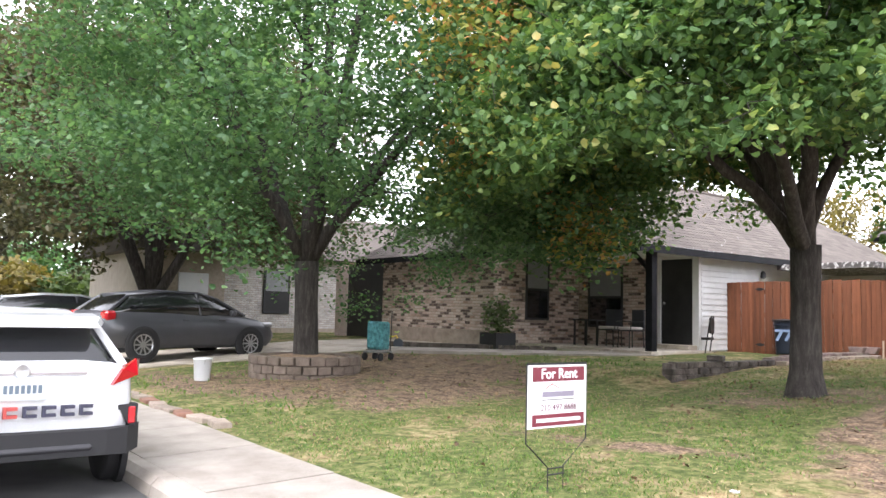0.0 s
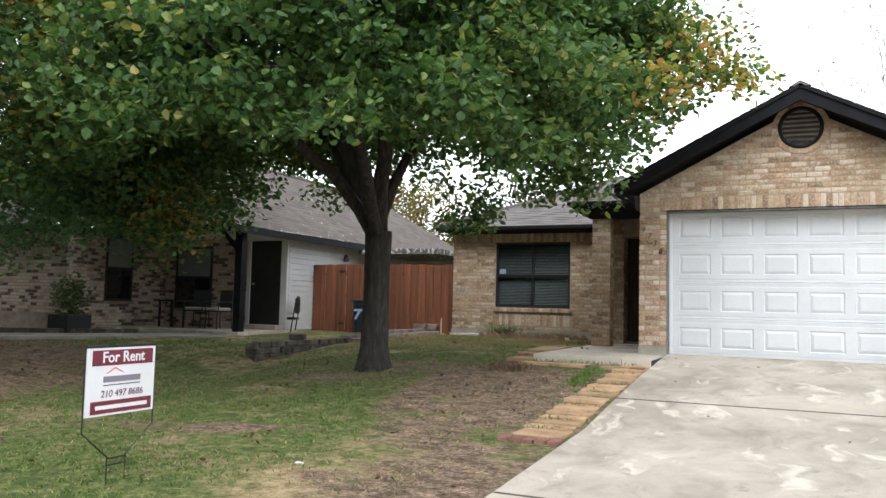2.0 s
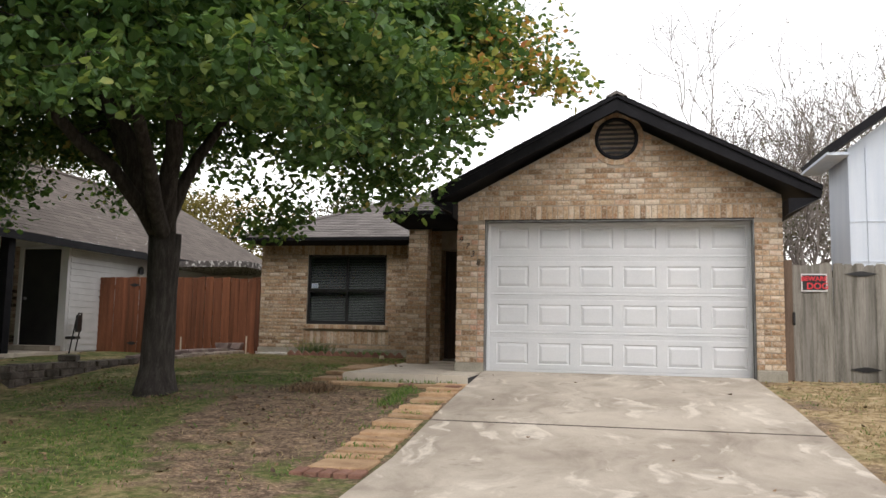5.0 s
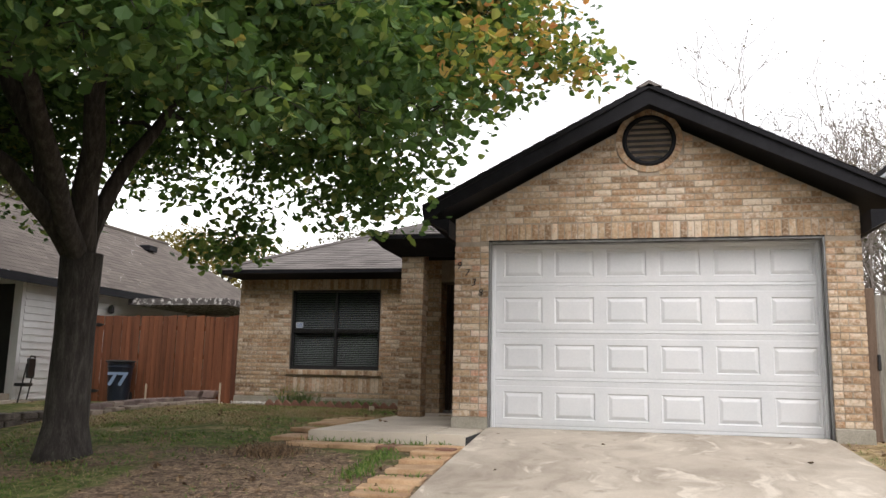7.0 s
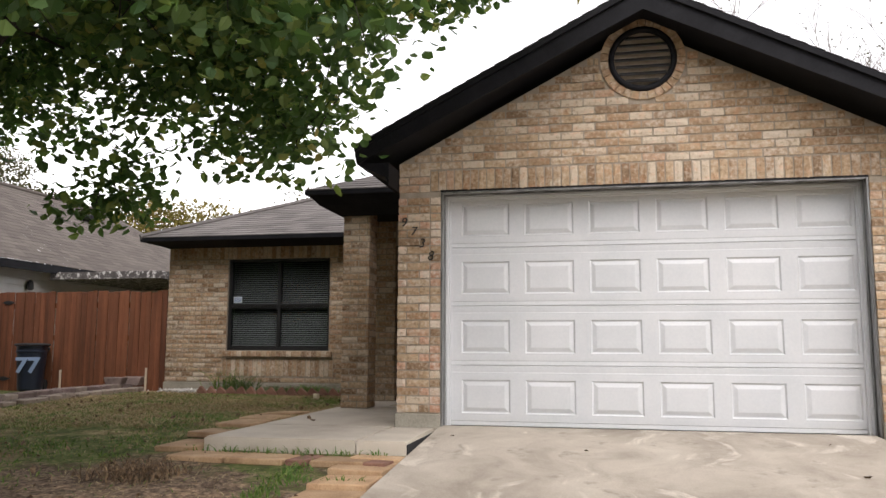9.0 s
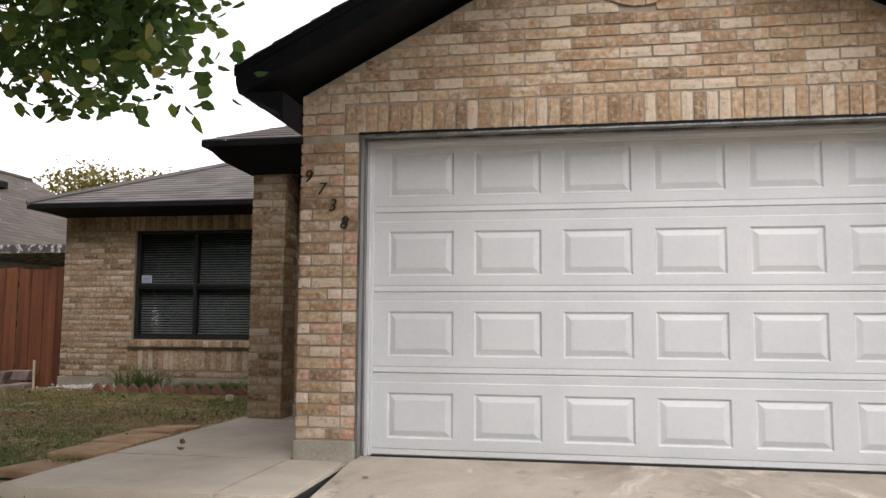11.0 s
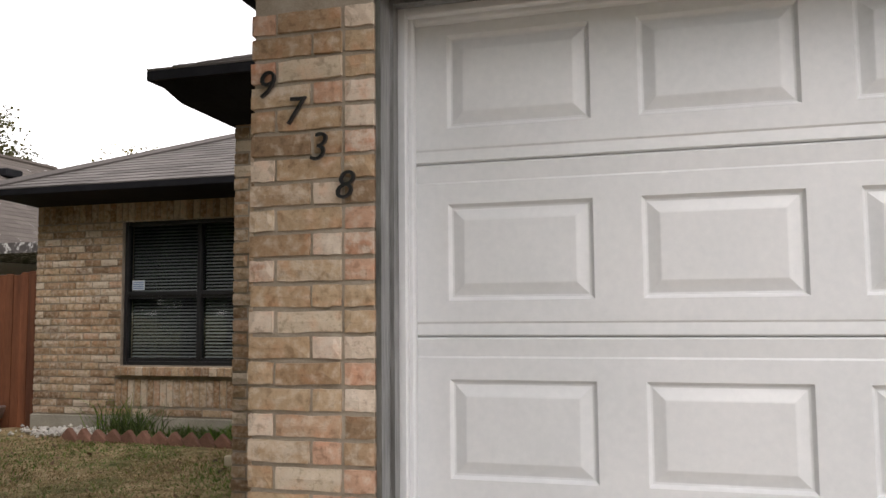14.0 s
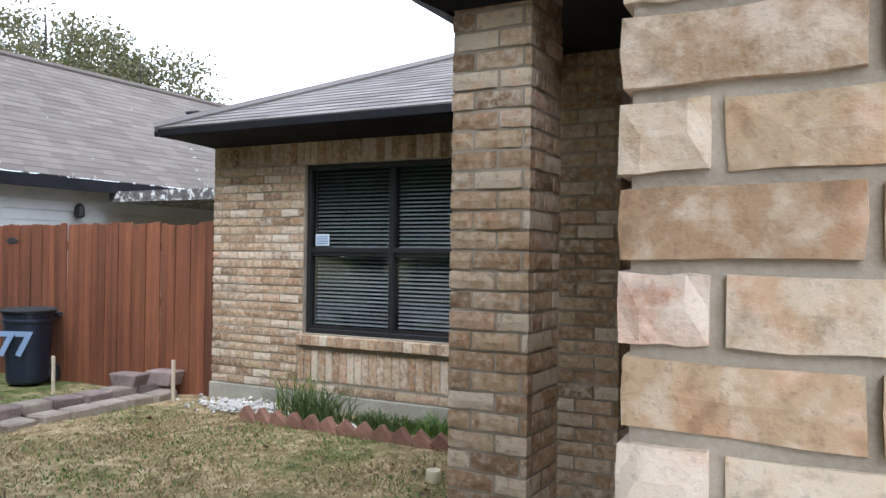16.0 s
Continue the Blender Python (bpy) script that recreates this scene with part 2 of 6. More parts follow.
LEAF_PEAR = leaf_material("pear_leaves", [(0.1, (0.045, 0.095, 0.036)), (0.45, (0.075, 0.145, 0.05)), (0.66, (0.125, 0.21, 0.07)), (0.80, (0.23, 0.29, 0.095)), (0.84, (0.42, 0.36, 0.13)), (0.91, (0.58, 0.26, 0.12))], 0.42)
LEAF_OAK = leaf_material("oak_leaves", [(0.1, (0.045, 0.10, 0.048)), (0.5, (0.09, 0.175, 0.085)), (0.85, (0.17, 0.27, 0.13))], 0.5)
LEAF_TURN = leaf_material("turning_leaves", [(0.15, (0.20, 0.26, 0.07)), (0.45, (0.36, 0.36, 0.10)), (0.62, (0.50, 0.34, 0.11)), (0.8, (0.58, 0.24, 0.12))], 0.4)
LEAF_FAR = leaf_material("autumn_leaves", [(0.1, (0.10, 0.085, 0.025)), (0.5, (0.17, 0.14, 0.04)), (0.9, (0.26, 0.20, 0.06))])
LEAF_DULL = leaf_material("dull_leaves", [(0.1, (0.05, 0.055, 0.03)), (0.5, (0.09, 0.09, 0.05)), (0.9, (0.16, 0.13, 0.08))])
LEAF_BUSH = leaf_material("shrub_leaves", [(0.1, (0.04, 0.07, 0.025)), (0.9, (0.13, 0.18, 0.07))])
GRASS = leaf_material("lawn_grass", [(0.1, (0.05, 0.11, 0.022)), (0.5, (0.10, 0.19, 0.04)), (0.75, (0.19, 0.25, 0.07)), (0.94, (0.38, 0.33, 0.16))], 0.3)
STRAW = leaf_material("dry_straw", [(0.1, (0.17, 0.125, 0.06)), (0.5, (0.31, 0.235, 0.125)), (0.9, (0.47, 0.38, 0.23))], 0.15)
DRY = surface("dry_leaf", [(0, (0.10, 0.06, 0.035)), (1, (0.38, 0.25, 0.14))], 20, 80, 0.8, vary=0.6)


def ground_material():
    m, nt, b, pos = base("patchy_lawn")
    at = nt.nodes.new("ShaderNodeAttribute")
    at.attribute_name = "bare"
    dr = nt.nodes.new("ShaderNodeAttribute")
    dr.attribute_name = "dry"
    n1, n2, n3, n4 = noise_tex(nt, pos, 1.3, 6, 0.65), noise_tex(nt, pos, 9, 5, 0.7), noise_tex(nt, pos, 70, 4, 0.7), noise_tex(nt, pos, 0.5, 3)
    green = ramp(nt, n2, [(0.36, (0.055, 0.075, 0.026)), (0.5, (0.11, 0.135, 0.045)), (0.66, (0.24, 0.22, 0.10))])
    tan = ramp(nt, n2, [(0.36, (0.19, 0.135, 0.07)), (0.5, (0.37, 0.275, 0.155)), (0.66, (0.52, 0.42, 0.265))])
    n5 = noise_tex(nt, pos, 26, 6, 0.75)
    n6 = noise_tex(nt, stretch(nt, pos, (1.0, 1.6, 1.0)), 4.5, 5, 0.7)
    dirt = ramp(nt, n5, [(0.34, (0.07, 0.05, 0.036)), (0.5, (0.19, 0.138, 0.10)), (0.66, (0.40, 0.30, 0.215))])
    dirt = mix(nt, 0.75, dirt, ramp(nt, n6, [(0.38, (0.42, 0.39, 0.36)), (0.5, (0.9, 0.9, 0.9)), (0.62, (1.5, 1.42, 1.3))]), "MULTIPLY")
    fd = math_node(nt, "ADD", dr.outputs["Fac"], math_node(nt, "MULTIPLY", math_node(nt, "SUBTRACT", n1, 0.5), 2.2))
    col = mix(nt, ramp(nt, fd, [(0.35, (0, 0, 0)), (0.75, (1, 1, 1))]), green, tan)
    fb = math_node(nt, "ADD", at.outputs["Fac"], math_node(nt, "MULTIPLY", math_node(nt, "SUBTRACT", n1, 0.5), 2.8))
    col = mix(nt, ramp(nt, fb, [(0.34, (0, 0, 0)), (0.68, (1, 1, 1))]), col, dirt)
    col = mix(nt, 0.6, col, ramp(nt, n3, [(0.3, (0.45, 0.45, 0.45)), (0.65, (1.25, 1.25, 1.25))]), "MULTIPLY")
    nt.links.new(col, b.inputs["Base Color"])
    b.inputs["Roughness"].default_value = 1.0
    b.inputs["Specular IOR Level"].default_value = 0.1
    bump(nt, b, math_node(nt, "ADD", n5, n3), 0.5, 0.012)
    return m


GROUND = ground_material()


def glass_material(name, tint=(1, 1, 1), mixf=0.75):
    m, nt, b, pos = base(name)
    b.inputs["Base Color"].default_value = (*tint, 1)
    b.inputs["Roughness"].default_value, b.inputs["IOR"].default_value = 0.02, 1.5
    b.inputs["Transmission Weight"].default_value = 1.0
    return m


GLASS = glass_material("window_glass", (0.62, 0.66, 0.68))
CAR_GLASS = plain("tinted_car_glass", (0.012, 0.013, 0.015), 0.05, 0, 1.0)


# ---- building helpers ----
def thing(name, label, category, loc=(0, 0, 0), rz=0.0, group="", kind=""):
    ob = new(name)
    ob.empty_display_size = 0.1
    ob.matrix_basis = pose(*loc, 0, 0, rz)
    return tagged(ob, label, category, group, kind)


def mesh_of(name, bm):
    me = bpy.data.meshes.new(name)
    if isinstance(bm, tuple):
        me.from_pydata(bm[0], [], bm[1])
        me.validate()
    else:
        bmesh.ops.recalc_face_normals(bm, faces=bm.faces)
        bm.to_mesh(me)
        bm.free()
    return me


def part(name, bm, material, parent=None, label="", smooth=False, kind="", category=""):
    me = mesh_of(name, bm)
    me.materials.append(material)
    if smooth:
        me.polygons.foreach_set("use_smooth", [True] * len(me.polygons))
    ob = new(name, me)
    ob.parent = parent
    return tagged(ob, label, category, "", kind)


def box(bm, a, b, bevel=0.0, m=None):
    """A box between two corners, its edges bevelled, turned by m."""
    c = [(a[i] + b[i]) / 2 for i in range(3)]
    s = [abs(b[i] - a[i]) for i in range(3)]
    r = bmesh.ops.create_cube(bm, size=1, matrix=Matrix.Translation(c) @ Matrix.Diagonal((*s, 1)))
    vs = r["verts"]
    if bevel:
        es = list({e for v in vs for e in v.link_edges})
        q = bmesh.ops.bevel(bm, geom=es, offset=bevel, segments=1, affect="EDGES")
        vs = list({v for f in q["faces"] for v in f.verts} | {v for v in vs if v.is_valid})
    if m is not None:
        bmesh.ops.transform(bm, matrix=m, verts=vs)
    return bm


def boxes(*items, bevel=0.0):
    bm = bmesh.new()
    for a, b in items:
        box(bm, a, b, bevel)
    return bm


def bars(name, parent, material, *items, label="", bevel=0.0):
    """Straight pieces, each a part of its own."""
    return [part(name, boxes(it, bevel=bevel), material, parent, label) for it in items]


def tube(bm, pts, radii, n=8, cap=True):
    """A tube along points with a radius at each."""
    rings = []
    pts = [Vector(p) for p in pts]
    for k, p in enumerate(pts):
        d = (pts[min(k + 1, len(pts) - 1)] - pts[max(k - 1, 0)]).normalized()
        u = d.cross(Vector((0, 0, 1)) if abs(d.z) < 0.95 else Vector((1, 0, 0))).normalized()
        w = d.cross(u)
        r = float(radii[k] if isinstance(radii, (list, tuple)) else radii)
        rings.append([bm.verts.new(p + r * (math.cos(a) * u + math.sin(a) * w)) for a in [2 * math.pi * i / n for i in range(n)]])
    for a, b in zip(rings, rings[1:]):
        for i in range(n):
            bm.faces.new((a[i], a[(i + 1) % n], b[(i + 1) % n], b[i]))
    if cap:
        bm.faces.new(rings[0][::-1])
        bm.faces.new(rings[-1])
    return bm


def prism(bm, poly, d):
    """A flat outline pushed along d."""
    a = [bm.verts.new(p) for p in poly]
    b = [bm.verts.new(Vector(p) + Vector(d)) for p in poly]
    bm.faces.new(a[::-1])
    bm.faces.new(b)
    n = len(a)
    for i in range(n):
        bm.faces.new((a[i], a[(i + 1) % n], b[(i + 1) % n], b[i]))
    return bm


def lathe(bm, profile, n=20, c=(0, 0, 0)):
    rings = [[bm.verts.new((c[0] + r * math.cos(2 * math.pi * i / n), c[1] + r * math.sin(2 * math.pi * i / n), c[2] + z)) for i in range(n)] for r, z in profile]
    for a, b in zip(rings, rings[1:]):
        for i in range(n):
            bm.faces.new((a[i], a[(i + 1) % n], b[(i + 1) % n], b[i]))
    bm.faces.new(rings[0][::-1])
    bm.faces.new(rings[-1])
    return bm


def lettering(text, size, depth=0.003, shear=0.0, bold=0.0):
    cu = bpy.data.curves.new("lettering", "FONT")
    cu.body, cu.size, cu.extrude, cu.shear, cu.offset = text, size, depth, shear, bold
    cu.align_x, cu.align_y, cu.resolution_u = "CENTER", "CENTER", 3
    ob = new("lettering", cu)
    me = bpy.data.meshes.new_from_object(ob.evaluated_get(bpy.context.evaluated_depsgraph_get()))
    bpy.data.objects.remove(ob)
    bpy.data.curves.remove(cu)
    return me


def write(name, text, size, m, material, parent=None, depth=0.003, shear=0.0, bold=0.0, label="", category="", group=""):
    me = lettering(text, size, depth, shear, bold)
    me.materials.append(material)
    ob = new(name, me)
    ob.parent = parent
    ob.matrix_basis = m
    return tagged(ob, label, category, group)


# ---- bricks ----
rng = np.random.default_rng(7)


def brick_shape(nu=4, nv=2, rough=0.03):
    """A worn brick: u and v from -0.5 to 0.5, face at 0, back at 1."""
    vs, fs = [], []
    for j in range(nv + 1):
        for i in range(nu + 1):
            u, v = i / nu - 0.5, j / nv - 0.5
            edge_u, edge_v = i in (0, nu), j in (0, nv)
            du = rng.uniform(-1, 1) * 0.012 - (0.012 * np.sign(u) if edge_u else 0)
            dv = rng.uniform(-1, 1) * 0.03 - (0.028 * np.sign(v) if edge_v else 0)
            w = 0.085 * (edge_u or edge_v) + rng.uniform(0, 0.06)
            vs.append((u + du, v + dv, w))
    loop = [i for i in range(nu + 1)] + [(nu + 1) * j + nu for j in range(1, nv + 1)] + [(nu + 1) * nv + i for i in range(nu - 1, -1, -1)] + [(nu + 1) * j for j in range(nv - 1, 0, -1)]
    for j in range(nv):
        for i in range(nu):
            k = j * (nu + 1) + i
            fs.append((k, k + 1, k + nu + 2, k + nu + 1))
    nb = len(vs)
    for k in loop:
        vs.append((vs[k][0] * 1.03, vs[k][1] * 1.05, 1.0))
    L = len(loop)
    for i in range(L):
        fs.append((loop[(i + 1) % L], loop[i], nb + i, nb + (i + 1) % L))
    return np.array(vs), fs


SHAPES = [brick_shape() for _ in range(8)]
DEPTH = 0.05


def brick_meshes(material):
    out = []
    for vs, fs in SHAPES:
        me = bpy.data.meshes.new("brick")
        me.from_pydata(vs.tolist(), [], fs)
        me.materials.append(material)
        out.append(me)
    return out


def lay(parent, origin, along, into, rects, material, pieces=0, name="brick"):
    """Lays bricks (u0, u1, z0, z1) on a wall face: the first ones as pieces of their own, the rest as one mesh."""
    o, a, n = Vector(origin), Vector(along), Vector(into)
    meshes = brick_meshes(material) if pieces else []
    allv, allf, k0 = [], [], 0
    for k, (u0, u1, z0, z1) in enumerate(rects):
        c = o + a * (u0 + u1) / 2 + Vector((0, 0, (z0 + z1) / 2)) + n * rng.uniform(-0.004, 0.003)
        w, h, s = u1 - u0, z1 - z0, int(rng.integers(8))
        flip = 1 if rng.random() < 0.5 else -1
        tilt = rng.normal(0, 0.006)
        if k < pieces:
            ob = new(name, meshes[s])
            ob.parent = parent
            ob.matrix_basis = Matrix((( a.x * w * flip, 0, n.x * DEPTH, c.x), (a.y * w * flip, 0, n.y * DEPTH, c.y), (0, h, 0, c.z), (0, 0, 0, 1))) @ Matrix.Rotation(tilt, 4, "Z")
        else:
            vs, fs = SHAPES[s]
            u, v, d = vs[:, 0] * w * flip, vs[:, 1] * h + vs[:, 0] * w * tilt, vs[:, 2] * DEPTH
            allv.append(np.stack([c.x + a.x * u + n.x * d, c.y + a.y * u + n.y * d, c.z + v], 1))
            allf += [tuple(i + k0 for i in f) for f in fs]
            k0 += len(vs)
    if allv:
        part("brickwork", (np.concatenate(allv).tolist(), allf), material, parent, kind="stuff")


COURSE, LONG, JOINT = 0.0762, 0.203, 0.010


def courses(u0, u1, z0, z1, keep=None, phase=0):
    """Running bond over a rectangle; keep(u0, u1, z0, z1) gives the spans left after openings."""
    out = []
    n = int(round((z1 - z0) / COURSE))
    for k in range(n):
        za, zb = z0 + k * COURSE + JOINT / 2, z0 + (k + 1) * COURSE - JOINT / 2
        spans = keep(za, zb) if keep else [(u0, u1)]
        for sa, sb in spans:
            u = u0 + (-LONG / 2 if (k + phase) % 2 else 0)
            u += LONG * math.floor((sa - u) / LONG)
            while u < sb - 0.012:
                a, b = max(u, sa) + JOINT / 2, min(u + LONG, sb) - JOINT / 2
                if b - a > 0.02:
                    out.append((a, b, za, zb))
                u += LONG
    return out


def soldiers(u0, u1, z0, z1, w=0.0762):
    n = max(1, int(round((u1 - u0) / w)))
    d = (u1 - u0) / n
    return [(u0 + k * d + JOINT / 2, u0 + (k + 1) * d - JOINT / 2, z0 + JOINT / 2, z1 - JOINT / 2) for k in range(n)]


# ---- the lie of the land ----
PA = ([-900, 2.05, 2.15, 3.2, 5.2, 7.4, 8.9, 10.1, 11.1, 12.29, 14, 17, 900], [-0.07, -0.07, 0.08, 0.12, 0.19, 0.28, 0.44, 0.565, 0.645, 0.745, 0.755, 0.755, 0.755])
PN = ([-900, 2.05, 2.15, 3.2, 5.0, 7.6, 10.0, 12.0, 17, 900], [-0.07, -0.07, 0.08, 0.13, 0.26, 0.41, 0.57, 0.63, 0.72, 0.72])


def step(x, a, b):
    t = np.clip((x - a) / (b - a), 0, 1)
    return t * t * (3 - 2 * t)


def land(x, y):
    x, y = np.asarray(x, float), np.asarray(y, float)
    zA, zN = np.interp(y, *PA), np.interp(y, *PN)
    zA = zA - 0.13 * step(-x, 4.6, 7.6) * step(y, 6, 10) * (1 - step(y, 11, 15.5))
    s = np.where(y < 10.3, step(-x, 8.2, 11.0) * (1 - step(y, 9.6, 10.3)) + step(-x, 7.75, 8.0) * step(y, 9.6, 10.3), step(-x, 7.75, 8.0))
    return zA * (1 - s) + zN * s


def blob(x, y, cx, cy, rx, ry, turn=0.0):
    c, s = math.cos(turn), math.sin(turn)
    u, v = (x - cx) * c + (y - cy) * s, -(x - cx) * s + (y - cy) * c
    return np.clip(1.25 - ((u / rx) ** 2 + (v / ry) ** 2), 0, 1)


def bareness(x, y):
    b = np.clip(blob(x, y, -3.15, 8.8, 1.25, 2.6, 0.2) * 1.15, 0, 1)
    b = np.maximum(b, blob(x, y, -2.5, 5.4, 0.8, 2.2, 0.15) * 0.7)
    b = np.maximum(b, 0.62 * step(x, -2.75, -2.3) * (x < 0) * (y > 3.2) * (y < 10.8))
    b = np.maximum(b, 0.45 * step(x, 2.6, 1.9) * (x > 0) * (y > 3.2))
    b = np.maximum(b, blob(x, y, -5.3, 9.6, 1.3, 1.1) * 0.6)
    b = np.maximum(b, blob(x, y, -12.0, 8.2, 4.6, 2.6, -0.25))
    b = np.maximum(b, blob(x, y, -10.9, 6.1, 3.6, 1.6) * 0.9)
    b = np.maximum(b, blob(x, y, -12.4, 4.7, 3.0, 0.9) * 0.75)
    b = np.maximum(b, blob(x, y, -5.2, 6.0, 2.2, 0.3, 0.35) * 0.6)
    return b


def dryness(x, y):
    d = 0.22 + 0.16 * step(-x, 5.0, 8.0) + 0.5 * step(y, 11.0, 13.0) * (1 - step(-x, 7.9, 8.1))
    d = np.maximum(d, 0.85 * step(x, 1.2, 1.6))
    d = np.maximum(d, 0.7 * blob(x, y, -2.6, 4.8, 1.3, 2.4))
    return d


# ---- ground, street, walks ----
def make_ground():
    xs = np.concatenate([[-600, -300, -150, -90, -60, -45, -36, -30], np.arange(-26, 8, 0.2), [8, 10, 13, 18, 26, 40, 70, 150, 300, 600]])
    ys = np.concatenate([[-600, -300, -150, -80, -40, -20, -8, 0, 1.5], [2.05, 2.15], np.arange(2.35, 18.6, 0.2), [20, 23, 27, 34, 45, 70, 120, 250, 600]])
    X, Y = np.meshgrid(xs, ys)
    Z = land(X, Y)
    n = np.array([noise.noise(Vector((x * 1.7, y * 1.7, 0))) + 0.5 * noise.noise(Vector((x * 5, y * 5, 3))) for x, y in zip(X.ravel(), Y.ravel())]).reshape(X.shape)
    Z = Z + 0.018 * n * (Y > 3.3) * (Y < 60)
    W = len(xs)
    vs = np.stack([X.ravel(), Y.ravel(), Z.ravel()], 1)
    fs = [(j * W + i, j * W + i + 1, (j + 1) * W + i + 1, (j + 1) * W + i) for j in range(len(ys) - 1) for i in range(W - 1)]
    ob = part("ground", (vs.tolist(), fs), GROUND, None, "patchy front lawn with green, dry and bare soil areas", True, "structure", "ground")
    for nm, f in (("bare", bareness), ("dry", dryness)):
        at = ob.data.attributes.new(nm, "FLOAT", "POINT")
        at.data.foreach_set("value", f(X.ravel(), Y.ravel()).astype(np.float32))
    return ob


make_ground()


def strip(x0f, x1f, ya, yb, lift, thick=0.12, n=12, m=5, zf=None, y_jit=0.0):
    """A slab that follows the land between two edges."""
    bm = bmesh.new()
    top, bot = [], []
    for j in range(n + 1):
        y = ya + (yb - ya) * j / n
        r, q = [], []
        for i in range(m + 1):
            x = x0f(y) + (x1f(y) - x0f(y)) * i / m
            z = (zf(x, y) if zf else float(np.interp(y, *PA))) + lift
            r.append(bm.verts.new((x, y, z)))
            q.append(bm.verts.new((x, y, z - thick)))
        top.append(r)
        bot.append(q)
    for j in range(n):
        for i in range(m):
            bm.faces.new((top[j][i], top[j][i + 1], top[j + 1][i + 1], top[j + 1][i]))
    for j in range(n):
        for i in (0, m):
            bm.faces.new((top[j][i], top[j + 1][i], bot[j + 1][i], bot[j][i]))
    for i in range(m):
        for j in (0, n):
            bm.faces.new((top[j][i], top[j][i + 1], bot[j][i + 1], bot[j][i]))
    return bm


road = part("road", boxes(((-300, -7.5, -0.3), (300, 2.0, -0.05))), ASPHALT, None, "dark grey asphalt residential street", False, "structure", "road")

driveway = thing("driveway", "stained pale concrete driveway sloping up to the garage", "driveway", kind="structure")
left, right = (lambda y: -1.75 - 0.5 * max(0, 3.0 - y) ** 1.6), (lambda y: 1.88 + 0.5 * max(0, 3.0 - y) ** 1.6)
APRON = lambda x, y: float(np.interp(y, [1.9, 2.1, 3.2], [-0.045, 0.075, 0.12])) if y < 3.2 else float(np.interp(y, *PA))
for ya, yb in ((1.9, 5.04), (5.066, 8.81), (8.836, 12.40)):
    part("slab", strip(left, right, ya, yb, 0.03, 0.15, 16, 6, APRON), CONCRETE, driveway)

for y in (5.053, 8.823):
    part("joint", strip(lambda q: -1.74, lambda q: 1.87, y - 0.017, y + 0.017, 0.032, 0.03, 1, 6, APRON), JOINT_FILL, driveway, "dark joint filler")

kerb = thing("kerb", "grey concrete kerb along the street edge", "kerb", kind="structure")
for x0, x1 in [(-300, -40)] + [(-40 + 3 * k, -37 + 3 * k) for k in range(6)] + [(-16 + 2.4 * k, -13.6 + 2.4 * k) for k in range(5)] + [(-4, -2.45), (2.6, 300)]:
    bm = bmesh.new()
    prism(bm, [(x0 + 0.006, 1.96, -0.15), (x0 + 0.006, 1.99, 0.04), (x0 + 0.006, 2.05, 0.098), (x0 + 0.006, 2.16, 0.103), (x0 + 0.006, 2.16, -0.15)], (x1 - x0 - 0.012, 0, 0))
    part("kerb_stone", bm, WALK, kerb)
pavement = thing("pavement", "pale concrete sidewalk of cast slabs with joints", "sidewalk", kind="structure")
edges = [-300, -60] + [-30 + 1.52 * k for k in range(19)] + [-2.3]
for x0, x1 in zip(edges, edges[1:]):
    bm = bmesh.new()
    t = rng.normal(0, 0.004)
    prism(bm, [(x0 + 0.006, 2.165, -0.1), (x0 + 0.006, 2.165, 0.104 + t), (x0 + 0.006, 3.22, 0.145 + t), (x0 + 0.006, 3.22, -0.1)], (x1 - x0 - 0.012, 0, 0))
    part("slab", bm, WALK, pavement)

# porch slab and the pavers beside it
porch = thing("porch_slab", "pale concrete porch slab beside the garage", "porch", kind="structure")
for poly in ([(-3.46, 11.2), (-2.19, 11.2), (-2.19, 12.26), (-3.46, 12.26)], [(-2.18, 11.2), (-1.785, 11.2), (-1.785, 12.262), (-2.18, 12.262)], [(-3.46, 12.27), (-2.17, 12.27), (-2.17, 16.2), (-3.40, 16.2), (-3.40, 14.9), (-3.46, 14.9)]):
    bm = prism(bmesh.new(), [(x, y, 0.5) for x, y in poly], (0, 0, 0.262))
    bmesh.ops.bevel(bm, geom=[e for e in bm.edges if all(v.co.z > 0.7 for v in e.verts)], offset=0.012, segments=2, affect="EDGES")
    part("slab", bm, PORCH, porch)
part("joint", boxes(((-3.44, 11.22, 0.5), (-1.775, 12.28, 0.735))), RUBBER, porch, "dark joint below the slabs")
paver_path = thing("paver_path", "terracotta and tan paving stones laid along the driveway", "path", kind="structure")


def slab_piece(x, y, w, d, material, parent, name="paver", rz=0.0, h=0.05, lift=0.025):
    bm = box(bmesh.new(), (-w / 2, -d / 2, -h), (w / 2, d / 2, 0), 0.008)
    ob = part(name, bm, material, parent)
    ob.matrix_basis = pose(x, y, float(land(x, y)) + lift, rng.normal(0, 1.2), rng.normal(0, 1.2), rz + rng.normal(0, 2))
    return ob


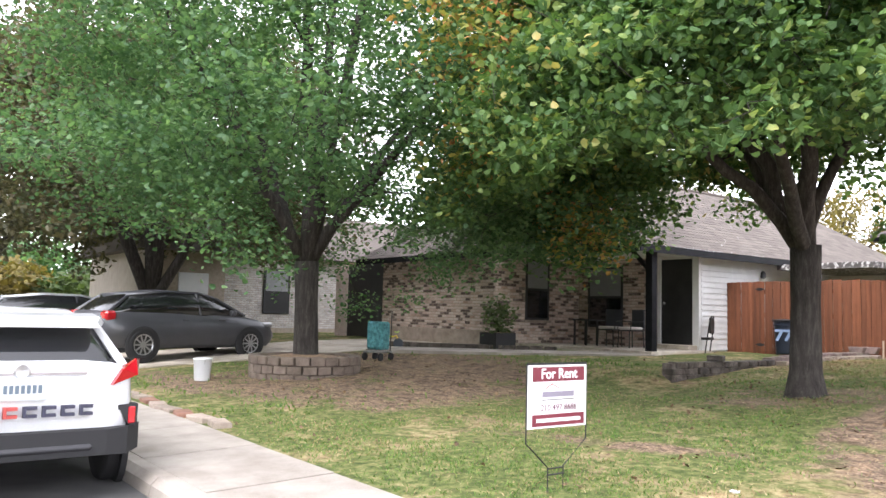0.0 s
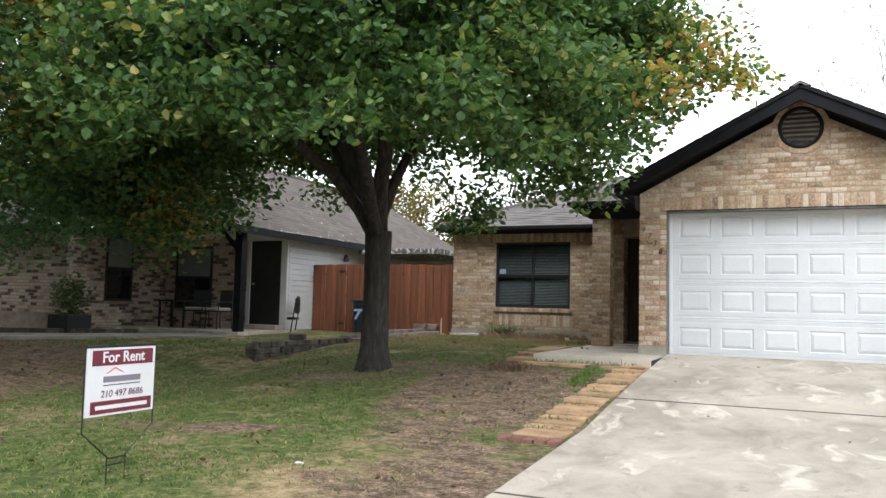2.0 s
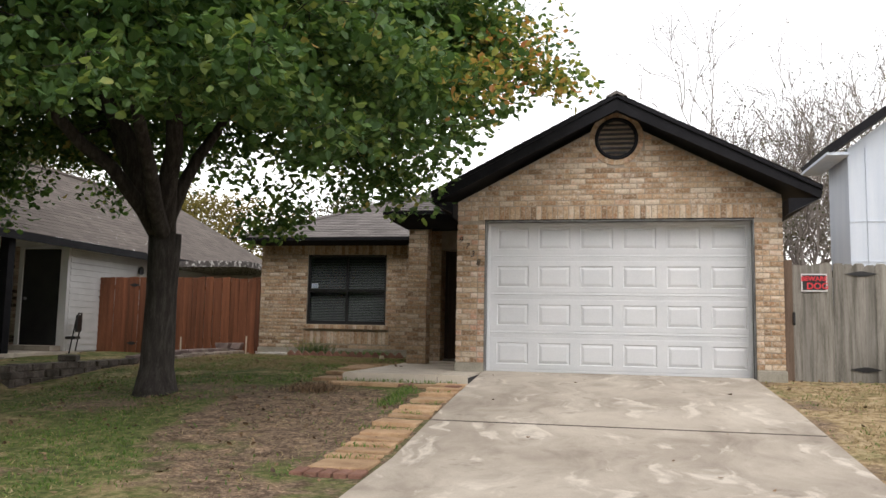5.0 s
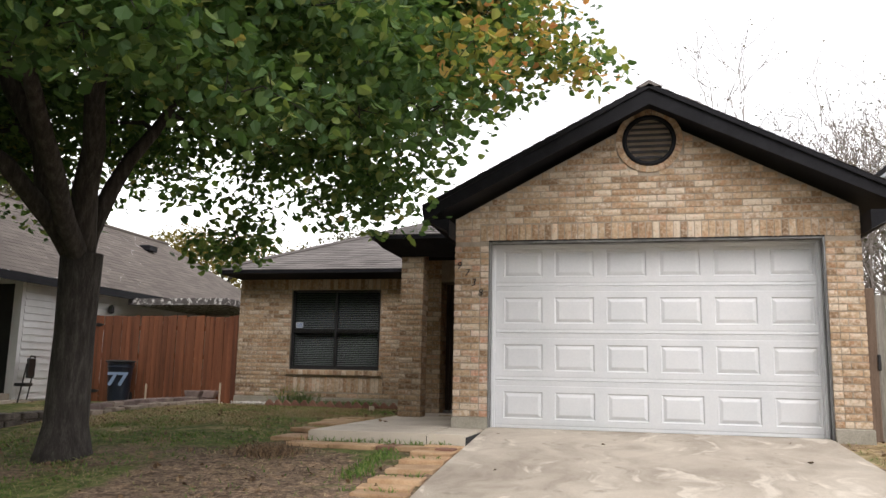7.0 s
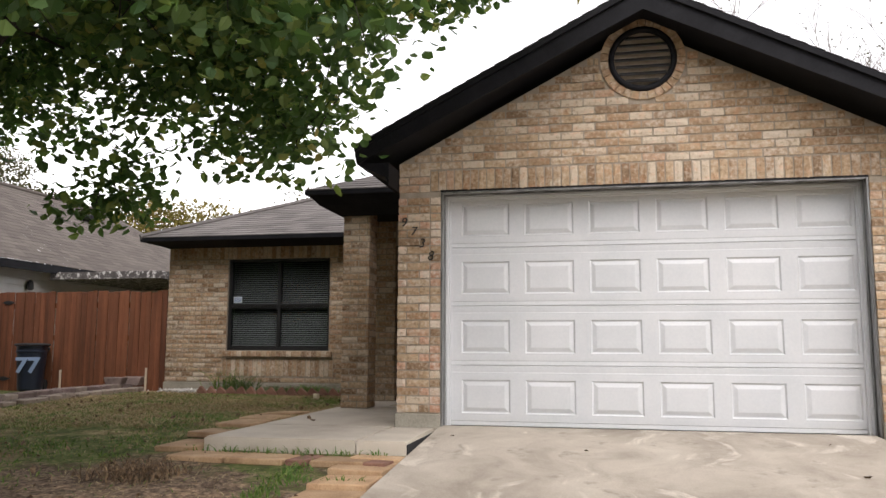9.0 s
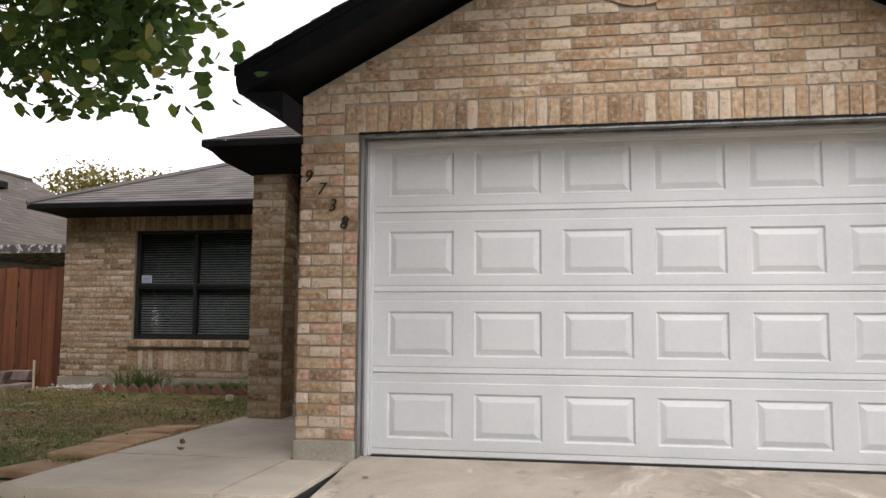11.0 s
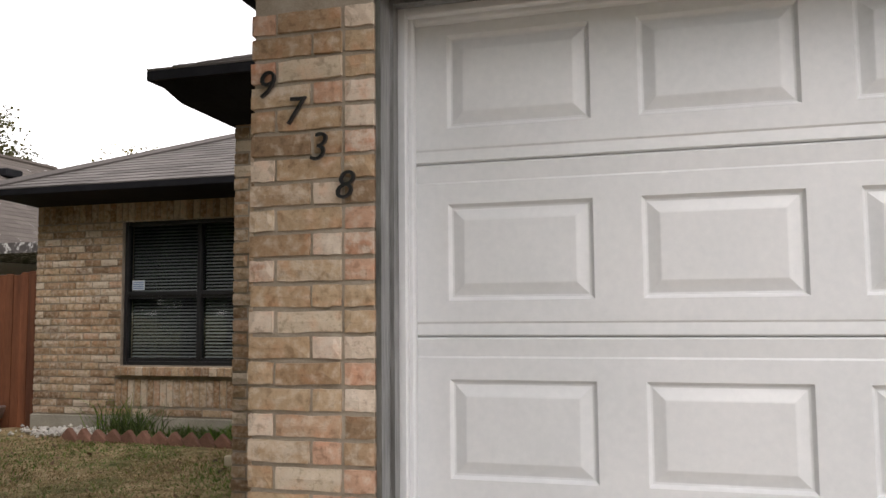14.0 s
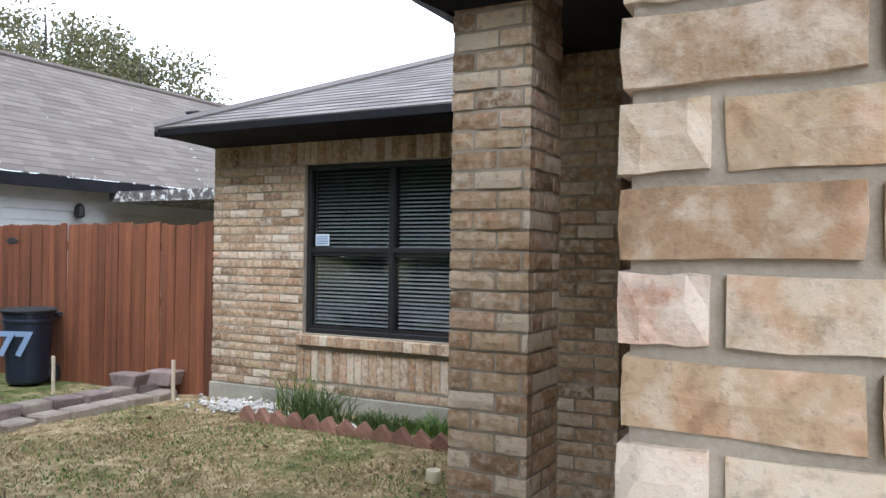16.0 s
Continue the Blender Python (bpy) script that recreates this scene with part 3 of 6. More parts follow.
y = 6.95
while y < 11.0:
    d = 0.40 if rng.random() < 0.7 else 0.2
    slab_piece(-2.09 + 0.035 * (y - 6.95) + rng.normal(0, 0.012), y + d / 2, 0.47 - 0.02 * (y - 6.95), d - 0.012, PAVER, paver_path)
    y += d
for k in range(5):
    slab_piece(-2.32 + 0.115 * k, 6.86, 0.1, 0.2, EDGER, paver_path, "edging_brick")
for k, (x, w, m) in enumerate(((-1.9, 0.17, EDGER), (-2.2, 0.40, PAVER), (-2.5, 0.17, EDGER), (-2.84, 0.46, PAVER), (-3.32, 0.46, PAVER))):
    slab_piece(x, 10.93 + 0.01 * k, w, 0.36, m, paver_path, "paver" if m is PAVER else "edging_brick")
for k in range(5):
    slab_piece(-3.66 - 0.01 * k, 11.35 + 0.52 * k, 0.36, 0.49, PAVER, paver_path)

# ---- the house ----
FY, WY = 12.29, 17.14
GX0, GX1 = -2.155, 2.28
OX0, OX1, OZ = -1.75, 1.915, 2.92
BASE = 0.89
house = thing("house", "single-storey tan brick house with black trim and an attached garage", "house")
EAVE_Z, APEX_Z, APEX_X = 3.285, 4.605, 0.10
PITCH = (APEX_Z - EAVE_Z) / 2.55


def gable_top(x):
    return APEX_Z - 0.24 - PITCH * abs(x - APEX_X)


# backing of the garage front: piers, lintel and gable, mortar coloured
garage_wall = part("garage_pier", boxes(((GX0 + 0.01, FY + 0.013, 0.6), (OX0 - 0.005, FY + 0.22, OZ))), MORTAR, house, "tan brick pier with house numbers")
right_pier = part("garage_pier", boxes(((OX1 + 0.005, FY + 0.013, 0.6), (GX1 - 0.01, FY + 0.22, OZ))), MORTAR, house)
bm = bmesh.new()
prism(bm, [(GX0 + 0.01, FY + 0.013, OZ + 0.004), (GX1 - 0.01, FY + 0.013, OZ + 0.004), (GX1 - 0.01, FY + 0.013, gable_top(GX1)), (APEX_X, FY + 0.013, gable_top(APEX_X)), (GX0 + 0.01, FY + 0.013, gable_top(GX0))], (0, 0.2, 0))
gable = part("gable", bm, MORTAR, house, "tan brick gable with a soldier course")
bars("side_wall", house, MORTAR, ((GX0 + 0.012, FY + 0.22, 0.5), (GX0 + 0.2, 15.6, 3.25)), ((GX1 - 0.2, FY + 0.22, 0.4), (GX1 - 0.01, 25, 3.2)))
for fx0, fx1 in ((GX0 - 0.012, OX0 + 0.002), (OX1 - 0.002, GX1 + 0.012)):
    part("foundation", boxes(((fx0, FY - 0.014, 0.5), (fx1, FY + 0.21, BASE - 0.004)), bevel=0.008), STEM, house, "grey concrete base")

VENT = (0.104, 4.068)


def gable_keep(za, zb):
    reach = (APEX_Z - 0.24 - zb) / PITCH
    a, b = max(GX0, APEX_X - reach), min(GX1, APEX_X + reach)
    if b - a < 0.1:
        return []
    zc = (za + zb) / 2
    if abs(zc - VENT[1]) < 0.385:
        r = math.sqrt(0.385 ** 2 - (zc - VENT[1]) ** 2)
        return [(a, VENT[0] - r), (VENT[0] + r, b)]
    return [(a, b)]


# pier bricks: alternating bond with a stack of jamb bricks beside the door
def pier(u0, u1, jamb_right):
    out = []
    j = 0.10
    for k in range(26):
        za, zb = BASE + k * COURSE + JOINT / 2, BASE + (k + 1) * COURSE - JOINT / 2
        a, b = (u0, u1 - j) if jamb_right else (u0 + j, u1)
        out.append((u1 - j + JOINT / 2, u1 - 0.002, za, zb) if jamb_right else (u0 + 0.002, u0 + j - JOINT / 2, za, zb))
        cut = a + ((0.085 if k % 2 else 0.205) if jamb_right else (0.2 if k % 2 else 0.085))
        out.append((a, cut - JOINT / 2, za, zb))
        out.append((cut + JOINT / 2, b - JOINT / 2, za, zb))
    return out


bricks = pier(GX0, OX0, True)
odd = [r for k, r in enumerate(bricks) if (r[1] - r[0] < 0.11 and (k * 7) % 5 < 3)]
lay(garage_wall, (0, FY, 0), (1, 0, 0), (0, 1, 0), [r for r in bricks if r not in odd], BRICK, 100)
lay(garage_wall, (0, FY, 0), (1, 0, 0), (0, 1, 0), odd, PINK_BRICK, 100)
lay(right_pier, (0, FY, 0), (1, 0, 0), (0, 1, 0), pier(OX1, GX1, False), BRICK, 100)
upper = OZ + 0.205
lay(gable, (0, FY, 0), (1, 0, 0), (0, 1, 0), soldiers(OX0 - 0.10, OX1 + 0.10, OZ, upper) + courses(GX0, OX0 - 0.10, OZ - 0.006, upper + 0.04) + courses(OX1 + 0.10, GX1, OZ - 0.006, upper + 0.04), BRICK, 51)
lay(gable, (0, FY, 0), (1, 0, 0), (0, 1, 0), courses(GX0, GX1, upper, APEX_Z, gable_keep), BRICK, 240)
lay(house, (GX0, FY + 0.055, 0), (0, 1, 0), (1, 0, 0), courses(0, 3.25, BASE, 3.2), BRICK)
lay(house, (GX1, FY + 0.055, 0), (0, 1, 0), (-1, 0, 0), courses(0, 4.0, BASE, 3.2), BRICK)

# round gable vent
vent = part("gable_vent", lathe(bmesh.new(), [(0.30, 0), (0.30, 0.05), (0.285, 0.06), (0.255, 0.06), (0.25, 0.02), (0.25, 0.01), (0.0001, 0.01)], 40), BLACK_TRIM, house, "round black louvred gable vent", True)
vent.matrix_basis = pose(VENT[0], FY + 0.03, VENT[1], 90)
for k in range(7):
    z = -0.20 + 0.066 * k
    w = math.sqrt(max(0.01, 0.25 ** 2 - z * z)) - 0.004
    lv = part("louvre", box(bmesh.new(), (-w, -0.03, -0.006), (w, 0.03, 0.006), 0.0, pose(0, 0.0, z, 38)), LOUVRE, house)
    lv.matrix_basis = pose(VENT[0], FY - 0.005, VENT[1])
bm = bmesh.new()
N = 30
for k in range(N):
    a0, a1 = 2 * math.pi * (k + 0.04) / N, 2 * math.pi * (k + 0.96) / N
    poly = [(r * math.cos(a), -0.008, r * math.sin(a)) for r, a in ((0.303, a0), (0.375, a0), (0.375, a1), (0.303, a1))]
    prism(bm, poly, (0, 0.06, 0))
ring = part("brick_ring", bm, BRICK, house, "ring of upright bricks round the vent", kind="stuff")
ring.matrix_basis = pose(VENT[0], FY, VENT[1])

# garage door: four sections of six raised panels
door_y = FY + 0.265
DX0, DX1, DZ0, DZ1 = OX0 + 0.035, OX1 - 0.035, 0.762, OZ + 0.03
gdoor = part("garage_door", boxes(((DX0, door_y + 0.03, DZ0), (DX1, door_y + 0.05, DZ1))), DOOR_WHITE, house, "white sectional garage door with raised panels")
SEC, PITCH_X, PANEL_X = 0.5515, 0.597, -1.598


def raised(bm, x0, x1, z0, z1, y):
    """A moulded panel: a sunk groove round a raised field."""
    rings = []
    for inset, dy in ((0, 0), (0.010, 0.013), (0.016, 0.014), (0.050, 0.001), (0.054, 0.0)):
        rings.append([bm.verts.new(p) for p in ((x0 + inset, y + dy, z0 + inset), (x1 - inset, y + dy, z0 + inset), (x1 - inset, y + dy, z1 - inset), (x0 + inset, y + dy, z1 - inset))])
    for a, b in zip(rings, rings[1:]):
        for i in range(4):
            bm.faces.new((a[i], a[(i + 1) % 4], b[(i + 1) % 4], b[i]))
    bm.faces.new(rings[-1])


for s in range(4):
    z0, z1 = DZ0 + s * SEC + 0.0015, min(DZ1, DZ0 + (s + 1) * SEC - 0.0015)
    bm = bmesh.new()
    xs, zs = [DX0], [z0, z0 + 0.006, z0 + 0.040, z0 + 0.046, z0 + 0.112, z0 + 0.418, z0 + 0.484, z0 + 0.490, z1 - 0.006, z1]
    for k in range(6):
        xs += [PANEL_X + PITCH_X * k, PANEL_X + PITCH_X * k + 0.455]
    xs.append(DX1)
    depth = [0.006, 0.0, 0.0, 0.0, 0.0, 0.0, 0.0, 0.0, 0.0, 0.006]
    grid = [[bm.verts.new((x, door_y + depth[j] + (0.004 if j in (2, 7) else 0), z)) for x in xs] for j, z in enumerate(zs)]
    for j in range(len(zs) - 1):
        for i in range(len(xs) - 1):
            if j == 4 and i % 2 == 1:
                raised(bm, xs[i], xs[i + 1], zs[j], zs[j + 1], door_y)
            else:
                bm.faces.new((grid[j][i], grid[j][i + 1], grid[j + 1][i + 1], grid[j + 1][i]))
    bmesh.ops.remove_doubles(bm, verts=bm.verts, dist=0.0004)
    part("door_section", bm, DOOR_WHITE, gdoor)
part("bottom_seal", boxes(((DX0, door_y - 0.002, DZ0 - 0.02), (DX1, door_y + 0.035, DZ0 + 0.001))), RUBBER, gdoor, "black rubber seal")
# jambs and head: channelled aluminium, a dark gap, then a white stop moulding against the door
JAMB = ((0.0, 0.016, 0.015, 0.085), (0.0, 0.008, 0.085, 0.12), (0.0, 0.02, 0.12, 0.165), (0.0, 0.010, 0.165, 0.19))
for d0, d1, ya, yb in JAMB:
    bars("door_frame", house, GREY_METAL if d1 != 0.010 else BLACK_TRIM, ((OX0 + d0, FY + ya, 0.76), (OX0 + d1, FY + yb, OZ)), ((OX1 - d1, FY + ya, 0.76), (OX1 - d0, FY + yb, OZ)), ((OX0 + 0.021, FY + ya, OZ - d1), (OX1 - 0.021, FY + yb, OZ - d0)), label="grey weathered metal door frame" if d1 != 0.010 else "dark gap seal")
for d, ya, yb in ((0.036, 0.192, 0.225), (0.05, 0.225, 0.262)):
    bars("door_stop", house, DOOR_WHITE, ((OX0, FY + ya, 0.76), (OX0 + d, FY + yb, OZ)), ((OX1 - d, FY + ya, 0.76), (OX1, FY + yb, OZ)), ((OX0 + d, FY + ya, OZ - d), (OX1 - d, FY + yb, OZ)), label="white stop moulding", bevel=0.004)
bars("reveal", house, MORTAR, ((OX0 - 0.05, FY + 0.21, 0.6), (OX0 - 0.001, FY + 0.42, OZ)), ((OX1 + 0.001, FY + 0.21, 0.6), (OX1 + 0.05, FY + 0.42, OZ)), ((OX0 - 0.05, FY + 0.214, OZ + 0.001), (OX1 + 0.05, FY + 0.42, OZ + 0.2)))
part("lintel_strip", boxes(((OX0, FY + 0.004, OZ - 0.002), (OX1, FY + 0.03, OZ + 0.012))), BLACK_TRIM, house, "dark steel lintel edge")

# house numbers, stepped down the pier
for ch, x, z in (("9", -2.100, 2.634), ("7", -2.006, 2.546), ("3", -1.926, 2.433), ("8", -1.843, 2.314)):
    write("house_number", ch, 0.122, pose(x, FY - 0.012, z, 90), FRAME_BLACK, None, 0.006, 0.22, -0.0012, "black metal house numeral " + ch + " fixed on the brick pier", "house number", "house numerals")


# ---- roofs ----
def slope(name, quad, parent, material=SHINGLE, course=0.14, thick=0.022):
    """Shingle courses over a four-cornered slope: eave left, eave right, ridge right, ridge left."""
    a, b, c, d = [Vector(p) for p in quad]
    nrm = (b - a).cross(d - a).normalized()
    if nrm.z < 0:
        nrm = -nrm
    n = max(2, int(((c + d) / 2 - (a + b) / 2).length / course))
    vs, fs = [], []
    for k in range(n):
        l0, r0, l1, r1 = a.lerp(d, k / n), b.lerp(c, k / n), a.lerp(d, (k + 1.06) / n), b.lerp(c, (k + 1.06) / n)
        L = (r0 - l0).length
        m = max(1, int(round(L / 0.31)))
        off = (k % 2) * 0.5 / m
        cuts = sorted({0.0, 1.0, *[min(1.0, max(0.0, (i + rng.uniform(-0.15, 0.15)) / m + off)) for i in range(1, m)]})
        for t0, t1 in zip(cuts, cuts[1:]):
            lift = nrm * ((0.006 if material is SHINGLE else 0.003) + rng.uniform(0, 0.003))
            p = [l0.lerp(r0, t0) + lift, l0.lerp(r0, t1) + lift, l1.lerp(r1, t1), l1.lerp(r1, t0)]
            q = [l0.lerp(r0, t0) - nrm * 0.004, l0.lerp(r0, t1) - nrm * 0.004]
            i = len(vs)
            vs += [tuple(v) for v in p + q]
            fs += [(i, i + 1, i + 2, i + 3), (i + 4, i + 5, i + 1, i)]
    return part(name, (vs, fs), material, parent, "weathered asphalt shingles", kind="stuff")


RY = FY - 0.40
EL, ER = APEX_X - 2.56, APEX_X + 2.58
bm = bmesh.new()
t = 0.2
roof_outline = [(EL, RY, EAVE_Z - 0.03), (APEX_X, RY, APEX_Z - 0.03), (ER, RY, EAVE_Z - 0.035), (ER, RY, EAVE_Z - 0.10), (ER - 0.02, RY, EAVE_Z - 0.17), (APEX_X, RY, APEX_Z - 0.235), (EL + 0.02, RY, EAVE_Z - 0.17), (EL, RY, EAVE_Z - 0.10)]
prism(bm, roof_outline, (0, 0.045, 0))
part("rake_board", bm, BLACK_TRIM, house, "black painted rake boards")
for sx, ex in ((-1, EL), (1, ER)):
    slope("roof", [(ex, RY - 0.03, EAVE_Z), (ex, 26, EAVE_Z), (APEX_X, 26, APEX_Z), (APEX_X, RY - 0.03, APEX_Z)], house)
    part("rake_trim", prism(bmesh.new(), [(ex, RY - 0.03, EAVE_Z - 0.008), (APEX_X, RY - 0.03, APEX_Z - 0.008), (APEX_X, RY - 0.03, APEX_Z - 0.06), (ex, RY - 0.03, EAVE_Z - 0.06)], (0, 0.028, 0)), BLACK_TRIM, house)
    bm = bmesh.new()
    prism(bm, [(ex, RY + 0.046, EAVE_Z - 0.02), (APEX_X, RY + 0.046, APEX_Z - 0.02), (APEX_X, RY + 0.046, APEX_Z - 0.15), (ex, RY + 0.046, EAVE_Z - 0.15)], (0, 13.5, 0))
    part("roof_deck", bm, BLACK_TRIM, house, "black painted soffit")
    w = GX0 if sx < 0 else GX1
    bm = bmesh.new()
    prism(bm, [(ex, RY + 0.046, EAVE_Z - 0.155), (w, RY + 0.046, EAVE_Z - 0.155), (w, RY + 0.046, EAVE_Z - 0.36), (ex + sx * -0.28, RY + 0.046, EAVE_Z - 0.29)], (0, 0.36, 0))
    part("eave_return", bm, BLACK_TRIM, house)
part("ridge_cap", prism(bmesh.new(), [(APEX_X - 0.14, RY - 0.03, APEX_Z - 0.045), (APEX_X, RY - 0.03, APEX_Z + 0.035), (APEX_X + 0.14, RY - 0.03, APEX_Z - 0.045)], (0, 14, 0)), SHINGLE, house)

# wing with the window
WX0, WX1 = -7.38, -3.36
NX0, NX1, NZ0, NZ1 = -6.31, -4.56, 1.42, 2.90
WTOP = 3.115
for k, (p, q) in enumerate((((WX0 + 0.01, WY + 0.013, 0.5), (NX0, WY + 0.2, WTOP)), ((NX1, WY + 0.013, 0.5), (WX1, WY + 0.2, WTOP)), ((NX0, WY + 0.013, 0.5), (NX1, WY + 0.2, NZ0)), ((NX0, WY + 0.013, NZ1), (NX1, WY + 0.2, WTOP)),
                            ((WX0 + 0.012, WY + 0.2, 0.5), (WX0 + 0.2, 25, WTOP)))):
    w = part("wing_wall", boxes((p, q)), MORTAR, house, "tan brick wing wall" if k == 0 else "")
    wing = w if k == 0 else wing
part("foundation", boxes(((WX0 - 0.01, WY - 0.012, 0.5), (WX1, WY + 0.2, 0.905)), bevel=0.006), STEM, house)
SB = 0.915


def wing_keep(za, zb):
    if za > NZ0 - 0.11 and zb < NZ1 + 0.01:
        return [(WX0, NX0), (NX1, WX1)]
    if za > NZ0 - 0.45 and zb < NZ0 - 0.04:
        return [(WX0, NX0 - 0.05), (NX1 + 0.08, WX1)]
    return [(WX0, WX1)]


wb = courses(WX0, WX1, SB, NZ1 + 0.02, wing_keep)
wb.sort(key=lambda r: abs((r[0] + r[1]) / 2 + 6.2))
top_z = SB + COURSE * round((NZ1 + 0.02 - SB) / COURSE)
lay(wing, (0, WY, 0), (1, 0, 0), (0, 1, 0), wb + soldiers(WX0, WX1, top_z, WTOP, 0.0762) + soldiers(NX0 - 0.05, NX1 + 0.08, NZ0 - 0.45 + 0.03, NZ0 - 0.13), BRICK, 280)
lay(wing, (WX0, WY + 0.06, 0), (0, 1, 0), (1, 0, 0), courses(0, 3.0, SB, WTOP), BRICK)
sill = part("window_sill", boxes(((NX0 - 0.03, WY - 0.035, NZ0 - 0.095), (NX1 + 0.06, WY + 0.05, NZ0 - 0.018))), MORTAR, house, "rowlock brick sill")
for k in range(22):
    part("brick", boxes(((NX0 - 0.04 + 0.0845 * k + 0.004, WY - 0.045, NZ0 - 0.10), (NX0 - 0.04 + 0.0845 * (k + 1) - 0.004, WY + 0.05, NZ0 - 0.012)), bevel=0.006), BRICK, sill)

FRAME = (((NX0, WY + 0.05, NZ0 - 0.01), (NX0 + 0.042, WY + 0.13, NZ1)), ((NX1 - 0.042, WY + 0.05, NZ0 - 0.01), (NX1, WY + 0.13, NZ1)), ((NX0 + 0.042, WY + 0.05, NZ1 - 0.04), (NX1 - 0.042, WY + 0.13, NZ1)), ((NX0 + 0.042, WY + 0.05, NZ0 - 0.01), (NX1 - 0.042, WY + 0.13, NZ0 + 0.04)),
                               ((-5.458, WY + 0.05, NZ0 + 0.04), (-5.412, WY + 0.125, NZ1 - 0.05)), ((NX0 + 0.042, WY + 0.055, 2.13), (-5.458, WY + 0.125, 2.175)), ((-5.412, WY + 0.055, 2.13), (NX1 - 0.042, WY + 0.125, 2.175)))
window = part("window", boxes(FRAME[0], bevel=0.004), FRAME_BLACK, house, "black aluminium window frame")
bars("frame_bar", window, FRAME_BLACK, *FRAME[1:], bevel=0.004)
for x0, x1 in ((NX0 + 0.042, -5.458), (-5.412, NX1 - 0.042)):
    for z0, z1 in ((NZ0 + 0.04, 2.13), (2.175, NZ1 - 0.05)):
        p = part("pane", boxes(((x0, WY + 0.085, z0), (x1, WY + 0.091, z1))), GLASS, window)
        p.visible_shadow = False
        if z0 < 2:
            for za, zb in ((z1 - 0.03, z1), (z0, z0 + 0.03)):
                part("inner_sash", boxes(((x0, WY + 0.07, za), (x1, WY + 0.082, zb))), FRAME_BLACK, window)
    bm = bmesh.new()
    for k in range(42):
        box(bm, (x0 - 0.01, -0.013, -0.0008), (x1 + 0.01, 0.013, 0.0008), 0, pose(0, WY + 0.17, NZ0 + 0.05 + 0.034 * k, 40))
    blind = part("window_blind", bm, BLIND, window, "closed pale slatted blind", kind="stuff")
# added box behind the blind; its near-black walls paint the room's shade
bars("room_shade_wall", house, SHADE_BLACK, ((NX0 - 0.2, WY + 0.9, 0.9), (NX1 + 0.2, WY + 1.0, 3.1)), ((NX0 - 0.3, WY + 0.21, 0.9), (NX0 - 0.2, WY + 1, 3.1)), ((NX1 + 0.2, WY + 0.21, 0.9), (NX1 + 0.3, WY + 1, 3.1)))
part("window_sticker", boxes(((-6.235, WY + 0.078, 2.19), (-6.09, WY + 0.083, 2.29))), plain("pale_sticker", (0.62, 0.68, 0.75), 0.5), window, "small pale blue sticker")
part("sticker_lines", boxes(*[((-6.225, WY + 0.075, 2.205 + 0.02 * k), (-6.10, WY + 0.078, 2.213 + 0.02 * k)) for k in range(4)]), plain("sticker_ink", (0.12, 0.2, 0.4), 0.5), window)

# porch: column, inner wall, dark front door
CX0, CX1, CY0, CY1 = -3.38, -3.04, 14.30, 14.64
col = part("porch_column", boxes(((CX0 + 0.01, CY0 + 0.01, 0.76), (CX1 - 0.01, CY1 - 0.01, 3.2))), MORTAR, house, "tan brick porch column")
z0 = 0.765
lay(col, (0, CY0, 0), (1, 0, 0), (0, 1, 0), courses(CX0, CX1, z0, 3.2), BRICK, 80)
lay(col, (CX1, 0, 0), (0, 1, 0), (-1, 0, 0), courses(CY0 + 0.055, CY1, z0, 3.2, None, 1), BRICK, 80)
lay(col, (CX0, 0, 0), (0, 1, 0), (1, 0, 0), courses(CY0 + 0.055, CY1, z0, 3.2, None, 1), BRICK)
entry = part("entry_wall", boxes(((-3.4, 15.61, 0.6), (-3.07, 16.1, 3.2)), ((-3.07, 15.61, 2.85), (-2.1, 16.2, 3.2)), ((-3.07, 16.09, 0.6), (-2.1, 16.2, 2.851)), ((-3.40, 15.8, 0.6), (-3.36, 17.2, 3.2))), MORTAR, house)
lay(entry, (0, 15.6, 0), (1, 0, 0), (0, 1, 0), courses(-3.4, -3.06, z0, 3.2), BRICK, 60)
lay(entry, (-3.06, 0, 0), (0, 1, 0), (-1, 0, 0), courses(15.66, 16.1, z0, 3.2, None, 1), BRICK)
lay(entry, (-3.41, 0, 0), (0, 1, 0), (1, 0, 0), courses(15.66, 17.1, z0, 3.2), BRICK)
fdoor = part("front_door", boxes(((-3.05, 16.04, 0.80), (-2.14, 16.085, 2.85))), BROWN_DOOR, house, "dark brown panelled front door in the shaded entry")
for zc in ((0.92, 1.45), (1.55, 2.1), (2.2, 2.72)):
    for xc in (-2.93, -2.52):
        part("door_panel", boxes(((xc, 16.025, zc[0]), (xc + 0.31, 16.045, zc[1])), bevel=0.012), BROWN_DOOR, fdoor)
bars("brick_mould", house, BROWN_DOOR, ((-3.055, 15.98, 0.79), (-3.0, 16.06, 2.85)), ((-2.2, 15.98, 0.79), (-2.15, 16.06, 2.85)), bevel=0.006)
part("threshold", boxes(((-3.05, 15.82, 0.762), (-2.16, 16.05, 0.80)), bevel=0.006), GREY_METAL, house)

